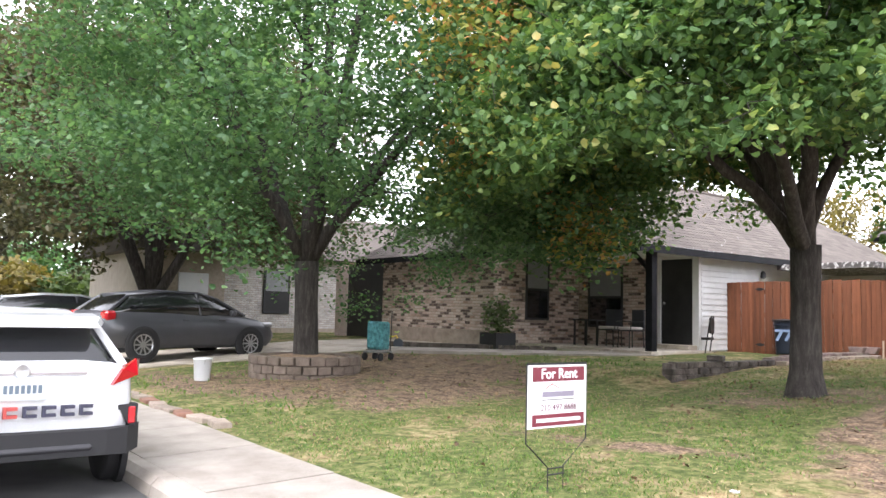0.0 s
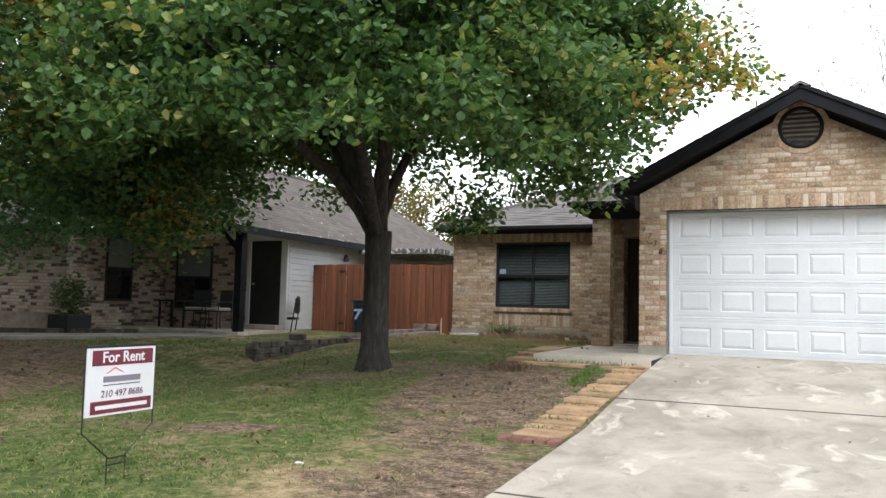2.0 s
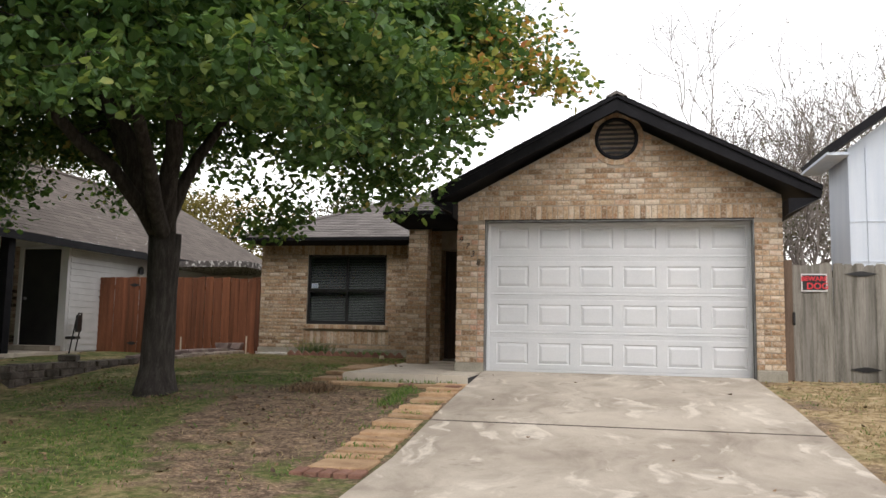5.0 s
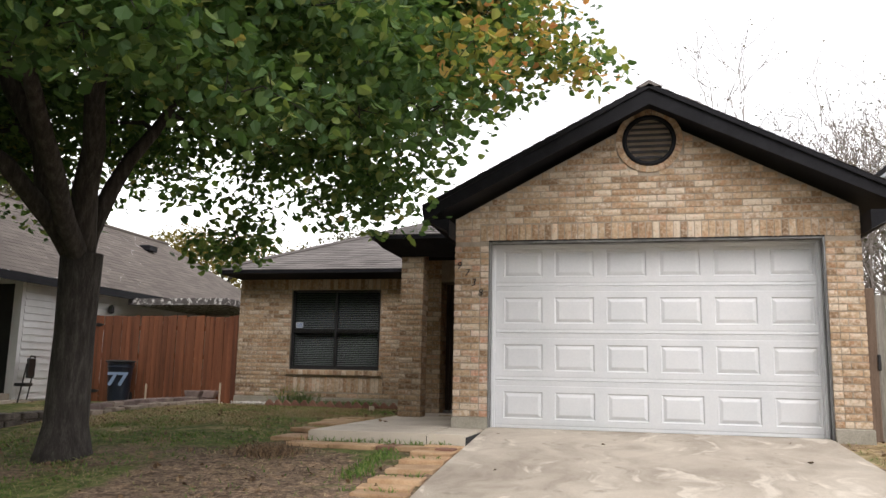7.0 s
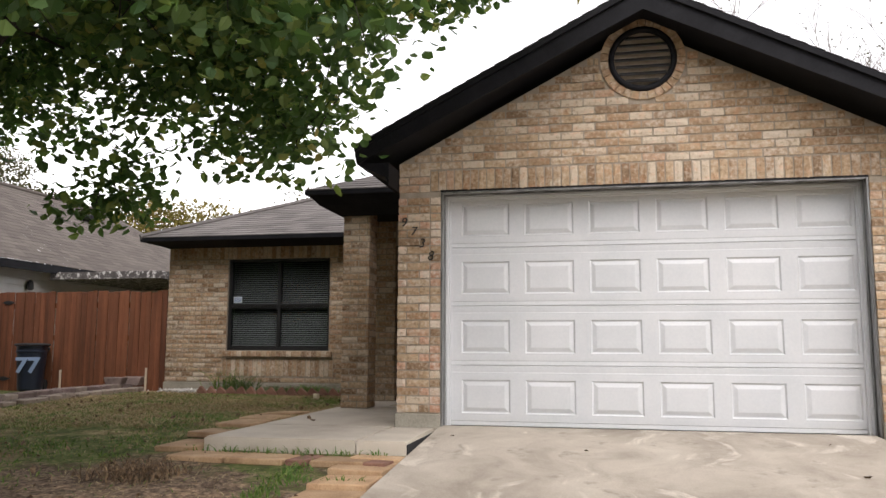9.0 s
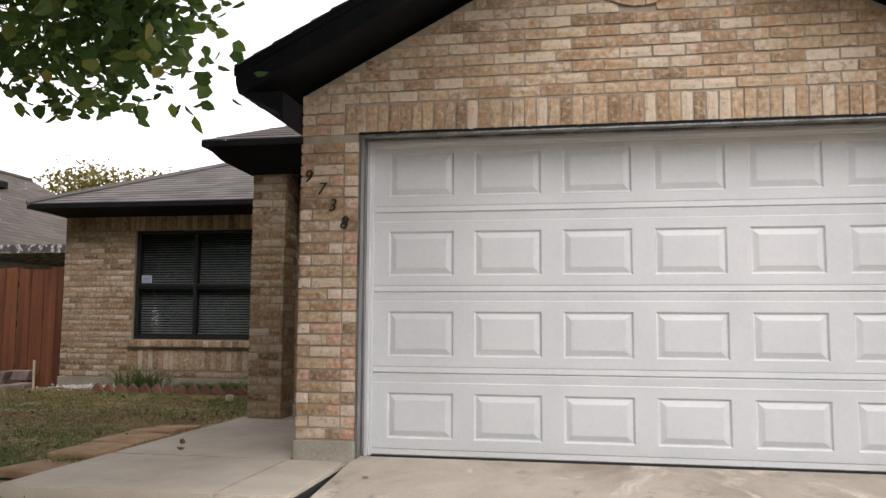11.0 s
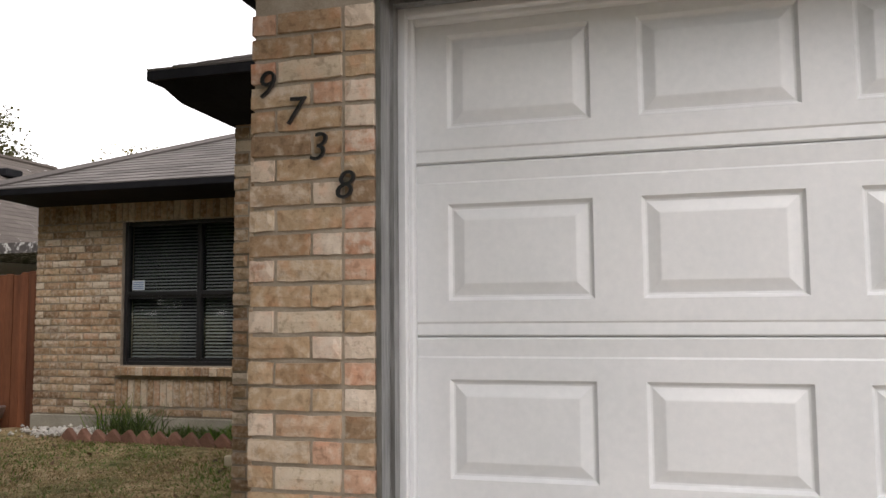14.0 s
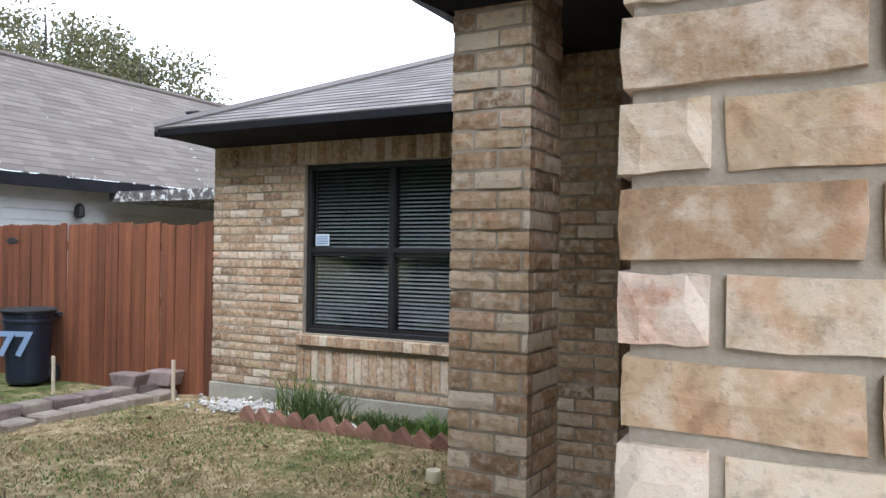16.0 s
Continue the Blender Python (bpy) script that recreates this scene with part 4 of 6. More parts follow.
# wing and porch roofs
HX, HY, HZ = -7.63, 16.65, 3.225
P2 = 0.44
rise = 3.6
slope("roof", [(HX, HY, HZ), (2.2, HY, HZ), (2.2, HY + rise, HZ + P2 * rise), (HX + rise, HY + rise, HZ + P2 * rise)], house)
slope("roof", [(HX, 27.5, HZ), (HX, HY, HZ), (HX + rise, HY + rise, HZ + P2 * rise), (HX + rise, 24, HZ + P2 * rise)], house)
part("roof_deck", prism(bmesh.new(), [(HX, HY, HZ - 0.02), (-2.3, HY, HZ - 0.02), (-2.3, HY + rise, HZ + P2 * rise - 0.02), (HX + rise, HY + rise, HZ + P2 * rise - 0.02)], (0, 0.01, -0.05)), BLACK_TRIM, house)
bm = bmesh.new()
tube(bm, [(HX, HY, HZ + 0.012), (HX + rise, HY + rise, HZ + P2 * rise + 0.012)], 0.05, 6)
part("hip_cap", bm, SHINGLE, house)
bars("fascia", house, BLACK_TRIM, ((HX, HY, HZ - 0.065), (-3.56, HY + 0.03, HZ - 0.006)), ((HX, HY + 0.03, HZ - 0.065), (HX + 0.03, 27, HZ - 0.006)), label="black fascia board")
bm = bmesh.new()
prism(bm, [(HX + 0.03, HY + 0.03, HZ - 0.06), (-3.4, HY + 0.03, HZ - 0.06), (-3.4, WY, WTOP - 0.02), (WX0, WY, WTOP - 0.02)], (0, 0, 0.02))
prism(bm, [(HX + 0.03, HY + 0.03, HZ - 0.06), (WX0, WY, WTOP - 0.02), (WX0, 27, WTOP - 0.02), (HX + 0.03, 27, HZ - 0.06)], (0, 0, 0.02))
part("soffit", bm, BLACK_TRIM, house)
QX, QY, QZ = -3.77, 14.0, 3.345
r2 = 1.52
slope("roof", [(QX, QY, QZ), (0.1, QY, QZ), (0.1, QY + r2, QZ + P2 * r2), (QX + r2, QY + r2, QZ + P2 * r2)], house)
slope("roof", [(QX, 18.6, QZ), (QX, QY, QZ), (QX + r2, QY + r2, QZ + P2 * r2), (QX + r2, 20, QZ + P2 * r2)], house)
bars("fascia", house, BLACK_TRIM, ((QX, QY, QZ - 0.06), (-1.9, QY + 0.03, QZ - 0.006)), ((QX, QY + 0.03, QZ - 0.06), (QX + 0.03, 17.2, QZ - 0.006)), label="black fascia board")
for (a, za), (b, zb) in (((0.03, QZ - 0.05), (0.14, QZ - 0.17)), ((0.14, QZ - 0.17), (0.37, 3.06))):
    for poly in ([(QX + a, QY + a, za), (-2.0, QY + a, za), (-2.0, QY + min(b, 0.29), zb), (QX + b, QY + min(b, 0.29), zb)], [(QX + a, QY + a, za), (QX + b, QY + min(b, 0.29), zb), (QX + b, 17.1, zb), (QX + a, 17.1, za)]):
        part("soffit", prism(bmesh.new(), poly, (0, 0, 0.03)), BLACK_TRIM, house, "black boxed porch soffit")
part("porch_ceiling", boxes(((CX0 - 0.02, QY + 0.30, 3.20), (-2.0, 17.1, 3.24))), BLACK_TRIM, house, "black painted porch ceiling")


# ---- fences ----
def fence(name, label, x0, x1, y, ztop, material, board=0.14, dog_ear=0.02, gap=0.004, wobble=0.0):
    f = thing(name, label, "fence", (x0, y, float(land((x0 + x1) / 2, y))))
    zb = float(f.matrix_basis.translation.z)
    n = int(round((x1 - x0) / board))
    w = (x1 - x0) / n
    for k in range(n):
        a, b, h = k * w + gap / 2, (k + 1) * w - gap / 2, ztop - zb + rng.normal(0, 0.006 + wobble)
        bm = prism(bmesh.new(), [(a, 0, -0.06), (b, 0, -0.06), (b, 0, h - dog_ear), (b - dog_ear, 0, h), (a + dog_ear, 0, h), (a, 0, h - dog_ear)], (0, 0.018, 0))
        bd = part("board", bm, material, f)
        bd.matrix_basis = pose(0, rng.uniform(-0.004, 0.004) + 0.006 * (k % 2), 0, 0, rng.normal(0, 0.15 + wobble * 8), 0)
    for z in (0.25, 0.85, 1.4):
        part("rail", boxes(((0, 0.03, z), (x1 - x0, 0.07, z + 0.09))), material, f)
    return f, zb


def hinge(parent, x, z, w=0.26):
    bm = bmesh.new()
    prism(bm, [(-w, -0.012, 0), (-0.03, -0.012, 0.035), (0.03, -0.012, 0.035), (w, -0.012, 0), (0.03, -0.012, -0.035), (-0.03, -0.012, -0.035)], (0, 0.008, 0))
    ob = part("strap_hinge", bm, FRAME_BLACK, parent, "black strap hinge")
    ob.matrix_basis = pose(x, 0, z)


red_fence, zb = fence("wooden_fence", "red-brown stained wooden privacy fence with a gate", -11.42, -7.385, 17.16, 2.40, RED_FENCE, 0.10, 0.012, 0.008)
hinge(red_fence, 1.0, 2.22 - zb, 0.13)
hinge(red_fence, 1.0, 0.92 - zb, 0.13)
part("latch", boxes(((0.08, -0.02, 1.2), (0.12, 0.0, 1.38)), bevel=0.004), FRAME_BLACK, red_fence, "black gate latch")
grey_fence, zb = fence("wooden_fence", "weathered grey wooden fence and gate with black hinges", 2.42, 6.5, 12.55, 2.32, GREY_FENCE, 0.13, 0.028, -0.006, 0.005)
hinge(grey_fence, 0.88, 2.19 - zb, 0.2)
hinge(grey_fence, 0.9, 0.92 - zb, 0.2)
part("gate_handle", boxes(((0.0, -0.04, 0.75), (0.035, -0.002, 0.92)), bevel=0.008), FRAME_BLACK, grey_fence, "black gate handle")
post = part("gate_post", boxes(((-0.13, -0.02, -0.1), (0.012, 0.08, 1.63)), bevel=0.006), BROWN_POST, grey_fence, "brown timber gate post")
SIGN_RED, SIGN_INK = plain("sign_red", (0.62, 0.03, 0.045), 0.5), plain("sign_black", (0.01, 0.01, 0.01), 0.5)
warn = thing("warning_sign", "small red and black dog warning sign on the grey fence", "sign", (2.705, 12.535, 2.07))
part("panel", boxes(((-0.165, -0.004, -0.12), (0.165, 0.0, 0.12))), plain("sign_white_edge", (0.7, 0.7, 0.7), 0.5), warn, "white edged panel")
part("sign_face", boxes(((-0.148, -0.007, -0.103), (0.148, -0.0045, 0.103))), SIGN_INK, warn, "black sign face")
write("lettering", "BEWARE", 0.085, pose(0, -0.009, 0.05, 90), SIGN_RED, warn, 0.001, 0, 0.003)
write("lettering", "DOG", 0.12, pose(0.04, -0.009, -0.05, 90), SIGN_RED, warn, 0.001, 0, 0.003)


# ---- leaves and trees ----
LEAF = np.array([(0, 0, 0), (-0.42, 0.30, 0.08), (-0.32, 0.72, 0.04), (0, 1.05, -0.1), (0.32, 0.72, 0.04), (0.42, 0.30, 0.08)])


def leaves(points, size, gen, droop=0.5):
    """Folded six-cornered leaves at the points."""
    n = len(points)
    a, tilt, roll = gen.uniform(0, 2 * np.pi, n), gen.normal(-droop, 0.5, n), gen.normal(0, 0.6, n)
    f = np.stack([np.cos(a) * np.cos(tilt), np.sin(a) * np.cos(tilt), np.sin(tilt)], 1)
    s = np.stack([-np.sin(a), np.cos(a), np.zeros(n)], 1)
    u = np.cross(s, f)
    s, u = s * np.cos(roll)[:, None] + u * np.sin(roll)[:, None], u * np.cos(roll)[:, None] - s * np.sin(roll)[:, None]
    k = size * gen.uniform(0.6, 1.25, n)
    v = points[:, None, :] + k[:, None, None] * (LEAF[None, :, 0, None] * s[:, None] + LEAF[None, :, 1, None] * f[:, None] + LEAF[None, :, 2, None] * u[:, None])
    i = np.arange(n)[:, None] * 6
    faces = np.concatenate([i + np.array([[0, 1, 2, 3]]), i + np.array([[0, 3, 4, 5]])])
    return v.reshape(-1, 3).tolist(), faces.tolist()


def crown_points(center, radii, n, gen, low=-0.6, inner=0.5, rough=0.3, seed=0.0):
    """Clump places in an uneven dome."""
    out = []
    while len(out) < n:
        d = gen.normal(size=3)
        d /= np.linalg.norm(d)
        if d[2] < low:
            continue
        k = 1 + rough * noise.noise(Vector(d * 2.2) + Vector((seed, 0, 0))) + 0.5 * rough * noise.noise(Vector(d * 5) + Vector((0, seed, 0)))
        r = k * (inner + (1 - inner) * gen.random() ** 0.6)
        out.append(np.array(center) + d * r * np.array(radii))
    return np.array(out)


def tree(name, label, root, trunk_r, fork, center, radii, clumps, per, size, material, seed, low=-0.6, spread=0.42, limbs=7, inner=0.5, rough=0.3, droop=0.5, extra=(), twig=0.012, hollow=0.0, turning=(), rise=0.28):
    gen = np.random.default_rng(seed)
    x, y = root
    z = float(land(x, y))
    t = thing(name, label, "tree", (x, y, z))
    rt = np.array((x, y, z))
    bm = bmesh.new()
    fz = fork - z
    lean = gen.normal(0, 0.03, 2)
    nodes = []
    tube(bm, [(0, 0, -0.1), (0, 0, 0.06), (0.0, 0, 0.3), (lean[0] * 0.5, lean[1] * 0.5, fz * 0.6), (lean[0], lean[1], fz)], [trunk_r * 1.55, trunk_r * 1.32, trunk_r * 1.06, trunk_r * 0.95, trunk_r * 1.02], 14)
    top = np.array((lean[0], lean[1], fz - 0.12))
    c = np.array(center) - rt
    for k in range(limbs):
        a = 2 * math.pi * (k + gen.uniform(-0.25, 0.25)) / limbs
        out = 0.62 if k % 3 else 0.3
        end = c + np.array((math.cos(a) * radii[0] * out, math.sin(a) * radii[1] * out, radii[2] * (rise + 0.5 * (k % 3 == 0) + gen.uniform(-0.1, 0.15))))
        r0 = trunk_r * (0.55 if k % 3 else 0.7)
        pts = []
        for s in np.linspace(0, 1, 9):
            p = top + (end - top) * s + np.array((0, 0, 0.05 * radii[2])) * math.sin(math.pi * s) + gen.normal(0, 0.05, 3) * (0 < s < 1)
            pts.append(p)
            nodes.append((p, r0 * (1 - 0.8 * s)))
        tube(bm, [tuple(p) for p in pts], [r0 * (1 - 0.8 * s) for s in np.linspace(0, 1, 9)], 9)
    part("trunk", bm, BARK, t, "ridged grey-brown trunk and limbs", True)
    pts = crown_points(c, radii, clumps, gen, low, inner, rough, seed * 1.7)
    if hollow:
        d = np.hypot(pts[:, 0], pts[:, 1])
        pts = pts[pts[:, 2] + z > 2.75 + hollow * np.clip(1 - (d / 3.3) ** 2, 0, 1)]
    if len(extra):
        pts = np.concatenate([pts, np.array(extra) - rt])
    P, R = [n[0] for n in nodes], [n[1] for n in nodes]
    bm = bmesh.new()
    allp = []
    base_p = np.array(P)
    order = np.argsort([np.min(np.linalg.norm(base_p - p, axis=1)) for p in pts])
    for p in pts[order]:
        A = np.array(P)
        d = np.linalg.norm(A - p, axis=1) + 0.35 * np.maximum(0, A[:, 2] - p[2]) + 0.25 * np.linalg.norm(A - top, axis=1)
        j = int(np.argmin(d))
        q, r = A[j], max(min(R[j] * 0.6, 0.035), 0.006)
        mid = (q + p) / 2 + np.array((0, 0, 0.06)) + gen.normal(0, 0.05, 3)
        tube(bm, [tuple(q), tuple(mid), tuple(p)], [r, r * 0.75, r * 0.4], 5, False)
        P += [mid, p]
        R += [r * 0.75, r * 0.4]
        for _ in range(2):
            e = p + gen.normal(0, spread * 0.6, 3)
            tube(bm, [tuple((mid + p) / 2), tuple(e)], [twig * 0.4, twig * 0.2], 3, False)
        n = int(per * gen.uniform(0.6, 1.4))
        cl = gen.normal(0, 1, (n, 3))
        cl *= (gen.random(n) ** 0.45 / np.linalg.norm(cl, axis=1))[:, None] * spread * 2.0 * np.array((1, 1, 0.62)) * gen.uniform(0.7, 1.2)
        allp.append(p + cl)
    part("branch", bm, BARK, t, kind="stuff")
    allp = np.concatenate(allp)
    turn = np.zeros(len(allp), bool)
    for tx, ty, tz, tr in turning:
        d = np.linalg.norm((allp + rt - np.array((tx, ty, tz))), axis=1) / tr
        turn |= gen.random(len(allp)) < 0.75 * np.clip(1.3 - d, 0, 1)
    part("crown", leaves(allp[~turn], size, gen, droop), material, t, "", kind="stuff")
    if turn.any():
        part("turning_leaves", leaves(allp[turn], size, gen, droop), LEAF_TURN, t, "leaves turning yellow and orange", kind="stuff")
    return t


tree("pear_tree", "front-yard tree with glossy green leaves turning yellow and orange", (-5.38, 9.9), 0.19, 2.45, (-5.8, 8.85, 4.5), (4.1, 3.5, 3.5), 1350, 108, 0.094, LEAF_PEAR, 3, -0.45, 0.28, 6, inner=0.36, rough=0.26, hollow=1.25, rise=-0.02,
     turning=[(-8.6, 6.3, 4.5, 1.3), (-7.6, 5.8, 4.9, 1.1), (-0.7, 10.6, 4.7, 0.8), (-1.2, 9.6, 4.4, 0.7)],
     extra=crown_points((-2.3, 10.5, 5.0), (1.35, 0.9, 1.0), 75, np.random.default_rng(33), -0.8, 0.2, 0.3).tolist() + [(-0.45, 11.0, 4.45), (-0.75, 11.0, 4.55), (-1.0, 10.9, 5.3), (-1.35, 10.6, 5.7), (-1.7, 10.3, 6.1), (-2.1, 10.2, 6.3), (-4.4, 11.2, 2.75),
            (-0.8, 11.2, 4.85), (-1.1, 11.0, 4.6), (-0.9, 11.4, 5.1), (-1.4, 11.1, 4.3), (-1.6, 10.8, 4.1), (-2.0, 11.0, 3.85), (-1.8, 10.6, 4.6), (-1.3, 10.6, 5.0), (-2.3, 10.8, 3.7), (-2.6, 11.0, 3.35), (-2.45, 10.9, 3.15), (-2.65, 11.0, 3.05),
            (-3.0, 10.8, 3.7), (-2.2, 10.4, 4.3), (-1.7, 10.2, 5.2), (-2.7, 10.2, 4.6), (-3.3, 11.0, 3.8), (-4.6, 11.6, 2.85), (-4.4, 11.4, 3.1), (-4.9, 11.5, 2.75), (-4.7, 11.4, 3.3), (-3.9, 11.2, 3.7), (-3.5, 10.9, 4.2), (-4.3, 11.3, 3.8)])
tree("oak_tree", "dense dark green shade tree in a round block planter", (-12.55, 6.45), 0.21, 2.3, (-12.4, 6.9, 5.5), (5.6, 5.6, 4.6), 900, 140, 0.085, LEAF_OAK, 5, -0.74, 0.40, 7, inner=0.4, rough=0.3, droop=0.2,
     extra=np.concatenate([crown_points((-10.9, 9.5, 3.6), (2.2, 1.8, 1.15), 75, np.random.default_rng(15), -1.0, 0.2, 0.4), crown_points((-9.3, 9.2, 3.1), (1.3, 1.2, 0.8), 45, np.random.default_rng(16), -1.0, 0.2, 0.4), [(-8.9, 9.5, 2.35), (-8.7, 9.4, 2.6), (-8.45, 9.5, 2.75), (-9.1, 9.5, 2.5)]]),
     turning=[(-8.5, 9.3, 2.9, 0.8)])
tree("oak_tree", "shade tree with brownish green leaves behind the parked cars", (-23.0, 6.9), 0.28, 1.6, (-22.5, 7.0, 5.6), (5.2, 5.0, 4.6), 520, 100, 0.15, LEAF_DULL, 8, -0.6, 0.5, 7)
tree("oak_tree", "brown-green street tree along the far verge", (-31.0, 3.6), 0.3, 2.6, (-31.0, 4.0, 6.5), (5.5, 5.5, 5.0), 330, 90, 0.19, LEAF_DULL, 9, -0.6, 0.6, 7)
tree("autumn_tree", "yellowing tree behind the neighbouring roof", (-18.0, 35.0), 0.25, 3.0, (-18.0, 35.0, 5.2), (4.6, 4.0, 2.4), 170, 90, 0.13, LEAF_FAR, 11, -0.7, 0.5, 6)
tree("garden_tree", "grey-green tree behind the neighbouring house", (-31.0, 32.0), 0.25, 3.5, (-31.0, 32.0, 8.2), (5.0, 4.0, 3.8), 300, 80, 0.13, LEAF_DULL, 14, -0.7, 0.5, 7, 0.4)
tree("garden_tree", "grey-green tree behind the neighbouring house", (-24.0, 31.0), 0.25, 3.5, (-25.5, 31.0, 6.9), (4.0, 3.6, 2.9), 260, 80, 0.12, LEAF_DULL, 12, -0.7, 0.5, 7, 0.4)
tree("garden_tree", "dull green tree behind the wing roof", (-11.5, 36.0), 0.25, 3.0, (-11.5, 36.0, 5.0), (3.0, 3.0, 2.6), 110, 80, 0.12, LEAF_DULL, 13, -0.7, 0.5, 6)

# unseen tree row, added so the window glass reflects less bright sky
for k in range(9):
    x, y = -42 + 8.2 * k, -18 + (k % 2) * 2.0
    tree("reflected_tree", "unseen leafy tree added across the street to darken window reflections", (x, y), 0.25, 2.0, (x, y, 5.4), (5.4, 4.6, 4.6), 170, 55, 0.34, LEAF_OAK, 90 + k, -0.85, 0.6, 5)
# unseen house block, added behind the trees for the same reflections
across = thing("house", "unseen plain tan house added across the street to darken window reflections", "house")
part("wall", boxes(((-30, -34, -0.1), (30, -26, 3.2))), STEM, across, "tan plaster wall")
part("roof", prism(bmesh.new(), [(-31, -25, 3.2), (-31, -35, 3.2), (-31, -30, 6.0)], (62, 0, 0)), SHINGLE_N, across, "brown-grey shingle roof")


def bare_tree(root, height, seed, label, leaf_n=2200):
    gen = np.random.default_rng(seed)
    z = float(land(*root))
    t = thing("bare_tree", label, "tree", (*root, z), group="bare trees behind the garage")
    bm = bmesh.new()
    tips = []

    def grow(p, d, length, r, depth):
        q, dd, pts = p.copy(), d.copy(), [p.copy()]
        for _ in range(4):
            dd = dd + gen.normal(0, 0.13, 3) + np.array((0, 0, 0.05))
            dd /= np.linalg.norm(dd)
            q = q + dd * length / 4
            pts.append(q.copy())
        tube(bm, [tuple(v) for v in pts], [r * (1 - 0.12 * i) for i in range(5)], 5 if depth < 2 else 3, False)
        if depth >= 5:
            tips.extend(pts[2:])
            return
        for _ in range(3):
            nd = dd + gen.normal(0, 0.42, 3)
            nd[2] = abs(nd[2]) * 0.9 + 0.1
            nd /= np.linalg.norm(nd)
            s = pts[int(gen.integers(2, 5))]
            grow(s, nd, length * gen.uniform(0.6, 0.85), max(r * 0.62, 0.009), depth + 1)

    for k in range(4):
        a = 2 * math.pi * k / 4 + gen.uniform(0, 1)
        d = np.array((0.3 * math.cos(a), 0.3 * math.sin(a), 1.0))
        grow(np.array((0, 0, -0.1)), d / np.linalg.norm(d), height * 0.36, 0.075, 0)
    part("branch", bm, surface("pale_bark", [(0, (0.13, 0.11, 0.095)), (1, (0.28, 0.25, 0.225))], 5, 40, 0.9) if "pale_bark" not in bpy.data.materials else bpy.data.materials["pale_bark"], t, "pale bare branches", kind="stuff")
    tips = np.array(tips)
    pts = tips[gen.integers(0, len(tips), leaf_n)] + gen.normal(0, 0.07, (leaf_n, 3))
    part("crown", leaves(pts, 0.06, gen), LEAF_DULL, t, "sparse brown-green leaves", kind="stuff")


for x, y, h, s, n in ((5.6, 27.0, 10.2, 21, 2400), (3.0, 29.0, 8.0, 22, 1600), (8.5, 28.0, 10.0, 23, 2200), (4.3, 22.5, 5.6, 24, 9000), (6.6, 25.0, 6.8, 26, 7000), (11.5, 27.0, 9.0, 25, 2200)):
    bare_tree((x, y), h, s, "half-bare tree with pale twigs and a few brown leaves")


def shrub(name, label, x, y, z, radii, n, size, material, seed, category="shrub", loose=0.9):
    gen = np.random.default_rng(seed)
    t = thing(name, label, category, (x, y, z))
    d = gen.normal(size=(n, 3))
    d /= np.linalg.norm(d, axis=1)[:, None]
    k = np.array([1 + 0.5 * noise.noise(Vector(v * 2.5) + Vector((seed, 0, 0))) for v in d])
    p = d * (k * gen.random(n) ** 0.4)[:, None] * np.array(radii)
    p[:, 2] = np.abs(p[:, 2] + radii[2] * 0.7)
    bm = bmesh.new()
    for k in range(10):
        q = p[k * 7]
        tube(bm, [(0, 0, -0.03), tuple(q * 0.5), tuple(q)], [0.012, 0.008, 0.003], 4, False)
    part("stems", bm, BARK, t, kind="stuff")
    part("leaves", leaves(p, size, gen, 0.1), material, t, kind="stuff")
    return t


for k, (x, y, r, h, m) in enumerate(((-44, 6, 3.0, 1.6, LEAF_FAR), (-46, 12, 3.5, 1.8, LEAF_BUSH), (-42, 9.5, 2.5, 1.3, LEAF_BUSH), (-50, 2, 4.0, 2.2, LEAF_OAK), (-52, 8, 5, 3.2, LEAF_OAK), (-50, 18, 6, 4.2, LEAF_OAK), (-62, 4, 9, 6, LEAF_OAK), (-62, 20, 9, 6, LEAF_DULL), (-60, -9, 8, 5, LEAF_OAK))):
    shrub("hedge_shrub", "large far-off garden shrub beyond the parked cars", x, y, 0.6, (r, r, h), 5000, 0.36, m, 40 + k)
shrub("shrub", "grey-green shrub against the weathered fence", 3.85, 12.2, float(land(3.85, 12.2)), (0.3, 0.25, 0.42), 900, 0.05, LEAF_BUSH, 60)

# ---- houses around ----
nb = thing("house", "neighbouring brick house with a hipped brown-grey shingle roof and dark porch", "house")
bay = part("bay_wall", boxes(((-20.4, 13.01, 0.4), (-15.21, 13.2, 3.0)), ((-15.4, 13.2, 0.4), (-15.21, 16.1, 3.0))), MORTAR, nb, "mottled red-brown brick wall")
lay(bay, (0, 13.0, 0), (1, 0, 0), (0, 1, 0), courses(-20.4, -15.2, 1.05, 3.0), RED_BRICK)


def nb_keep(za, zb):
    return [(13.06, 14.1), (14.95, 16.1)] if za > 1.35 and zb < 2.95 else [(13.06, 16.1)]


lay(bay, (-15.2, 0, 0), (0, 1, 0), (-1, 0, 0), courses(13.06, 16.1, 0.75, 3.0, nb_keep), RED_BRICK)
part("bay_base", boxes(((-20.42, 12.97, 0.4), (-15.19, 13.0, 1.04))), PALE_STONE, nb, "pale stone base course")
pw = part("porch_wall", boxes(((-15.45, 16.11, 0.4), (-12.45, 16.3, 3.0))), MORTAR, nb)
lay(pw, (0, 16.1, 0), (1, 0, 0), (0, 1, 0), courses(-15.2, -12.5, 0.75, 3.0, lambda a, b: [(-15.2, -14.85), (-13.65, -12.5)] if 1.15 < a and b < 2.8 else [(-15.2, -12.5)]), RED_BRICK)


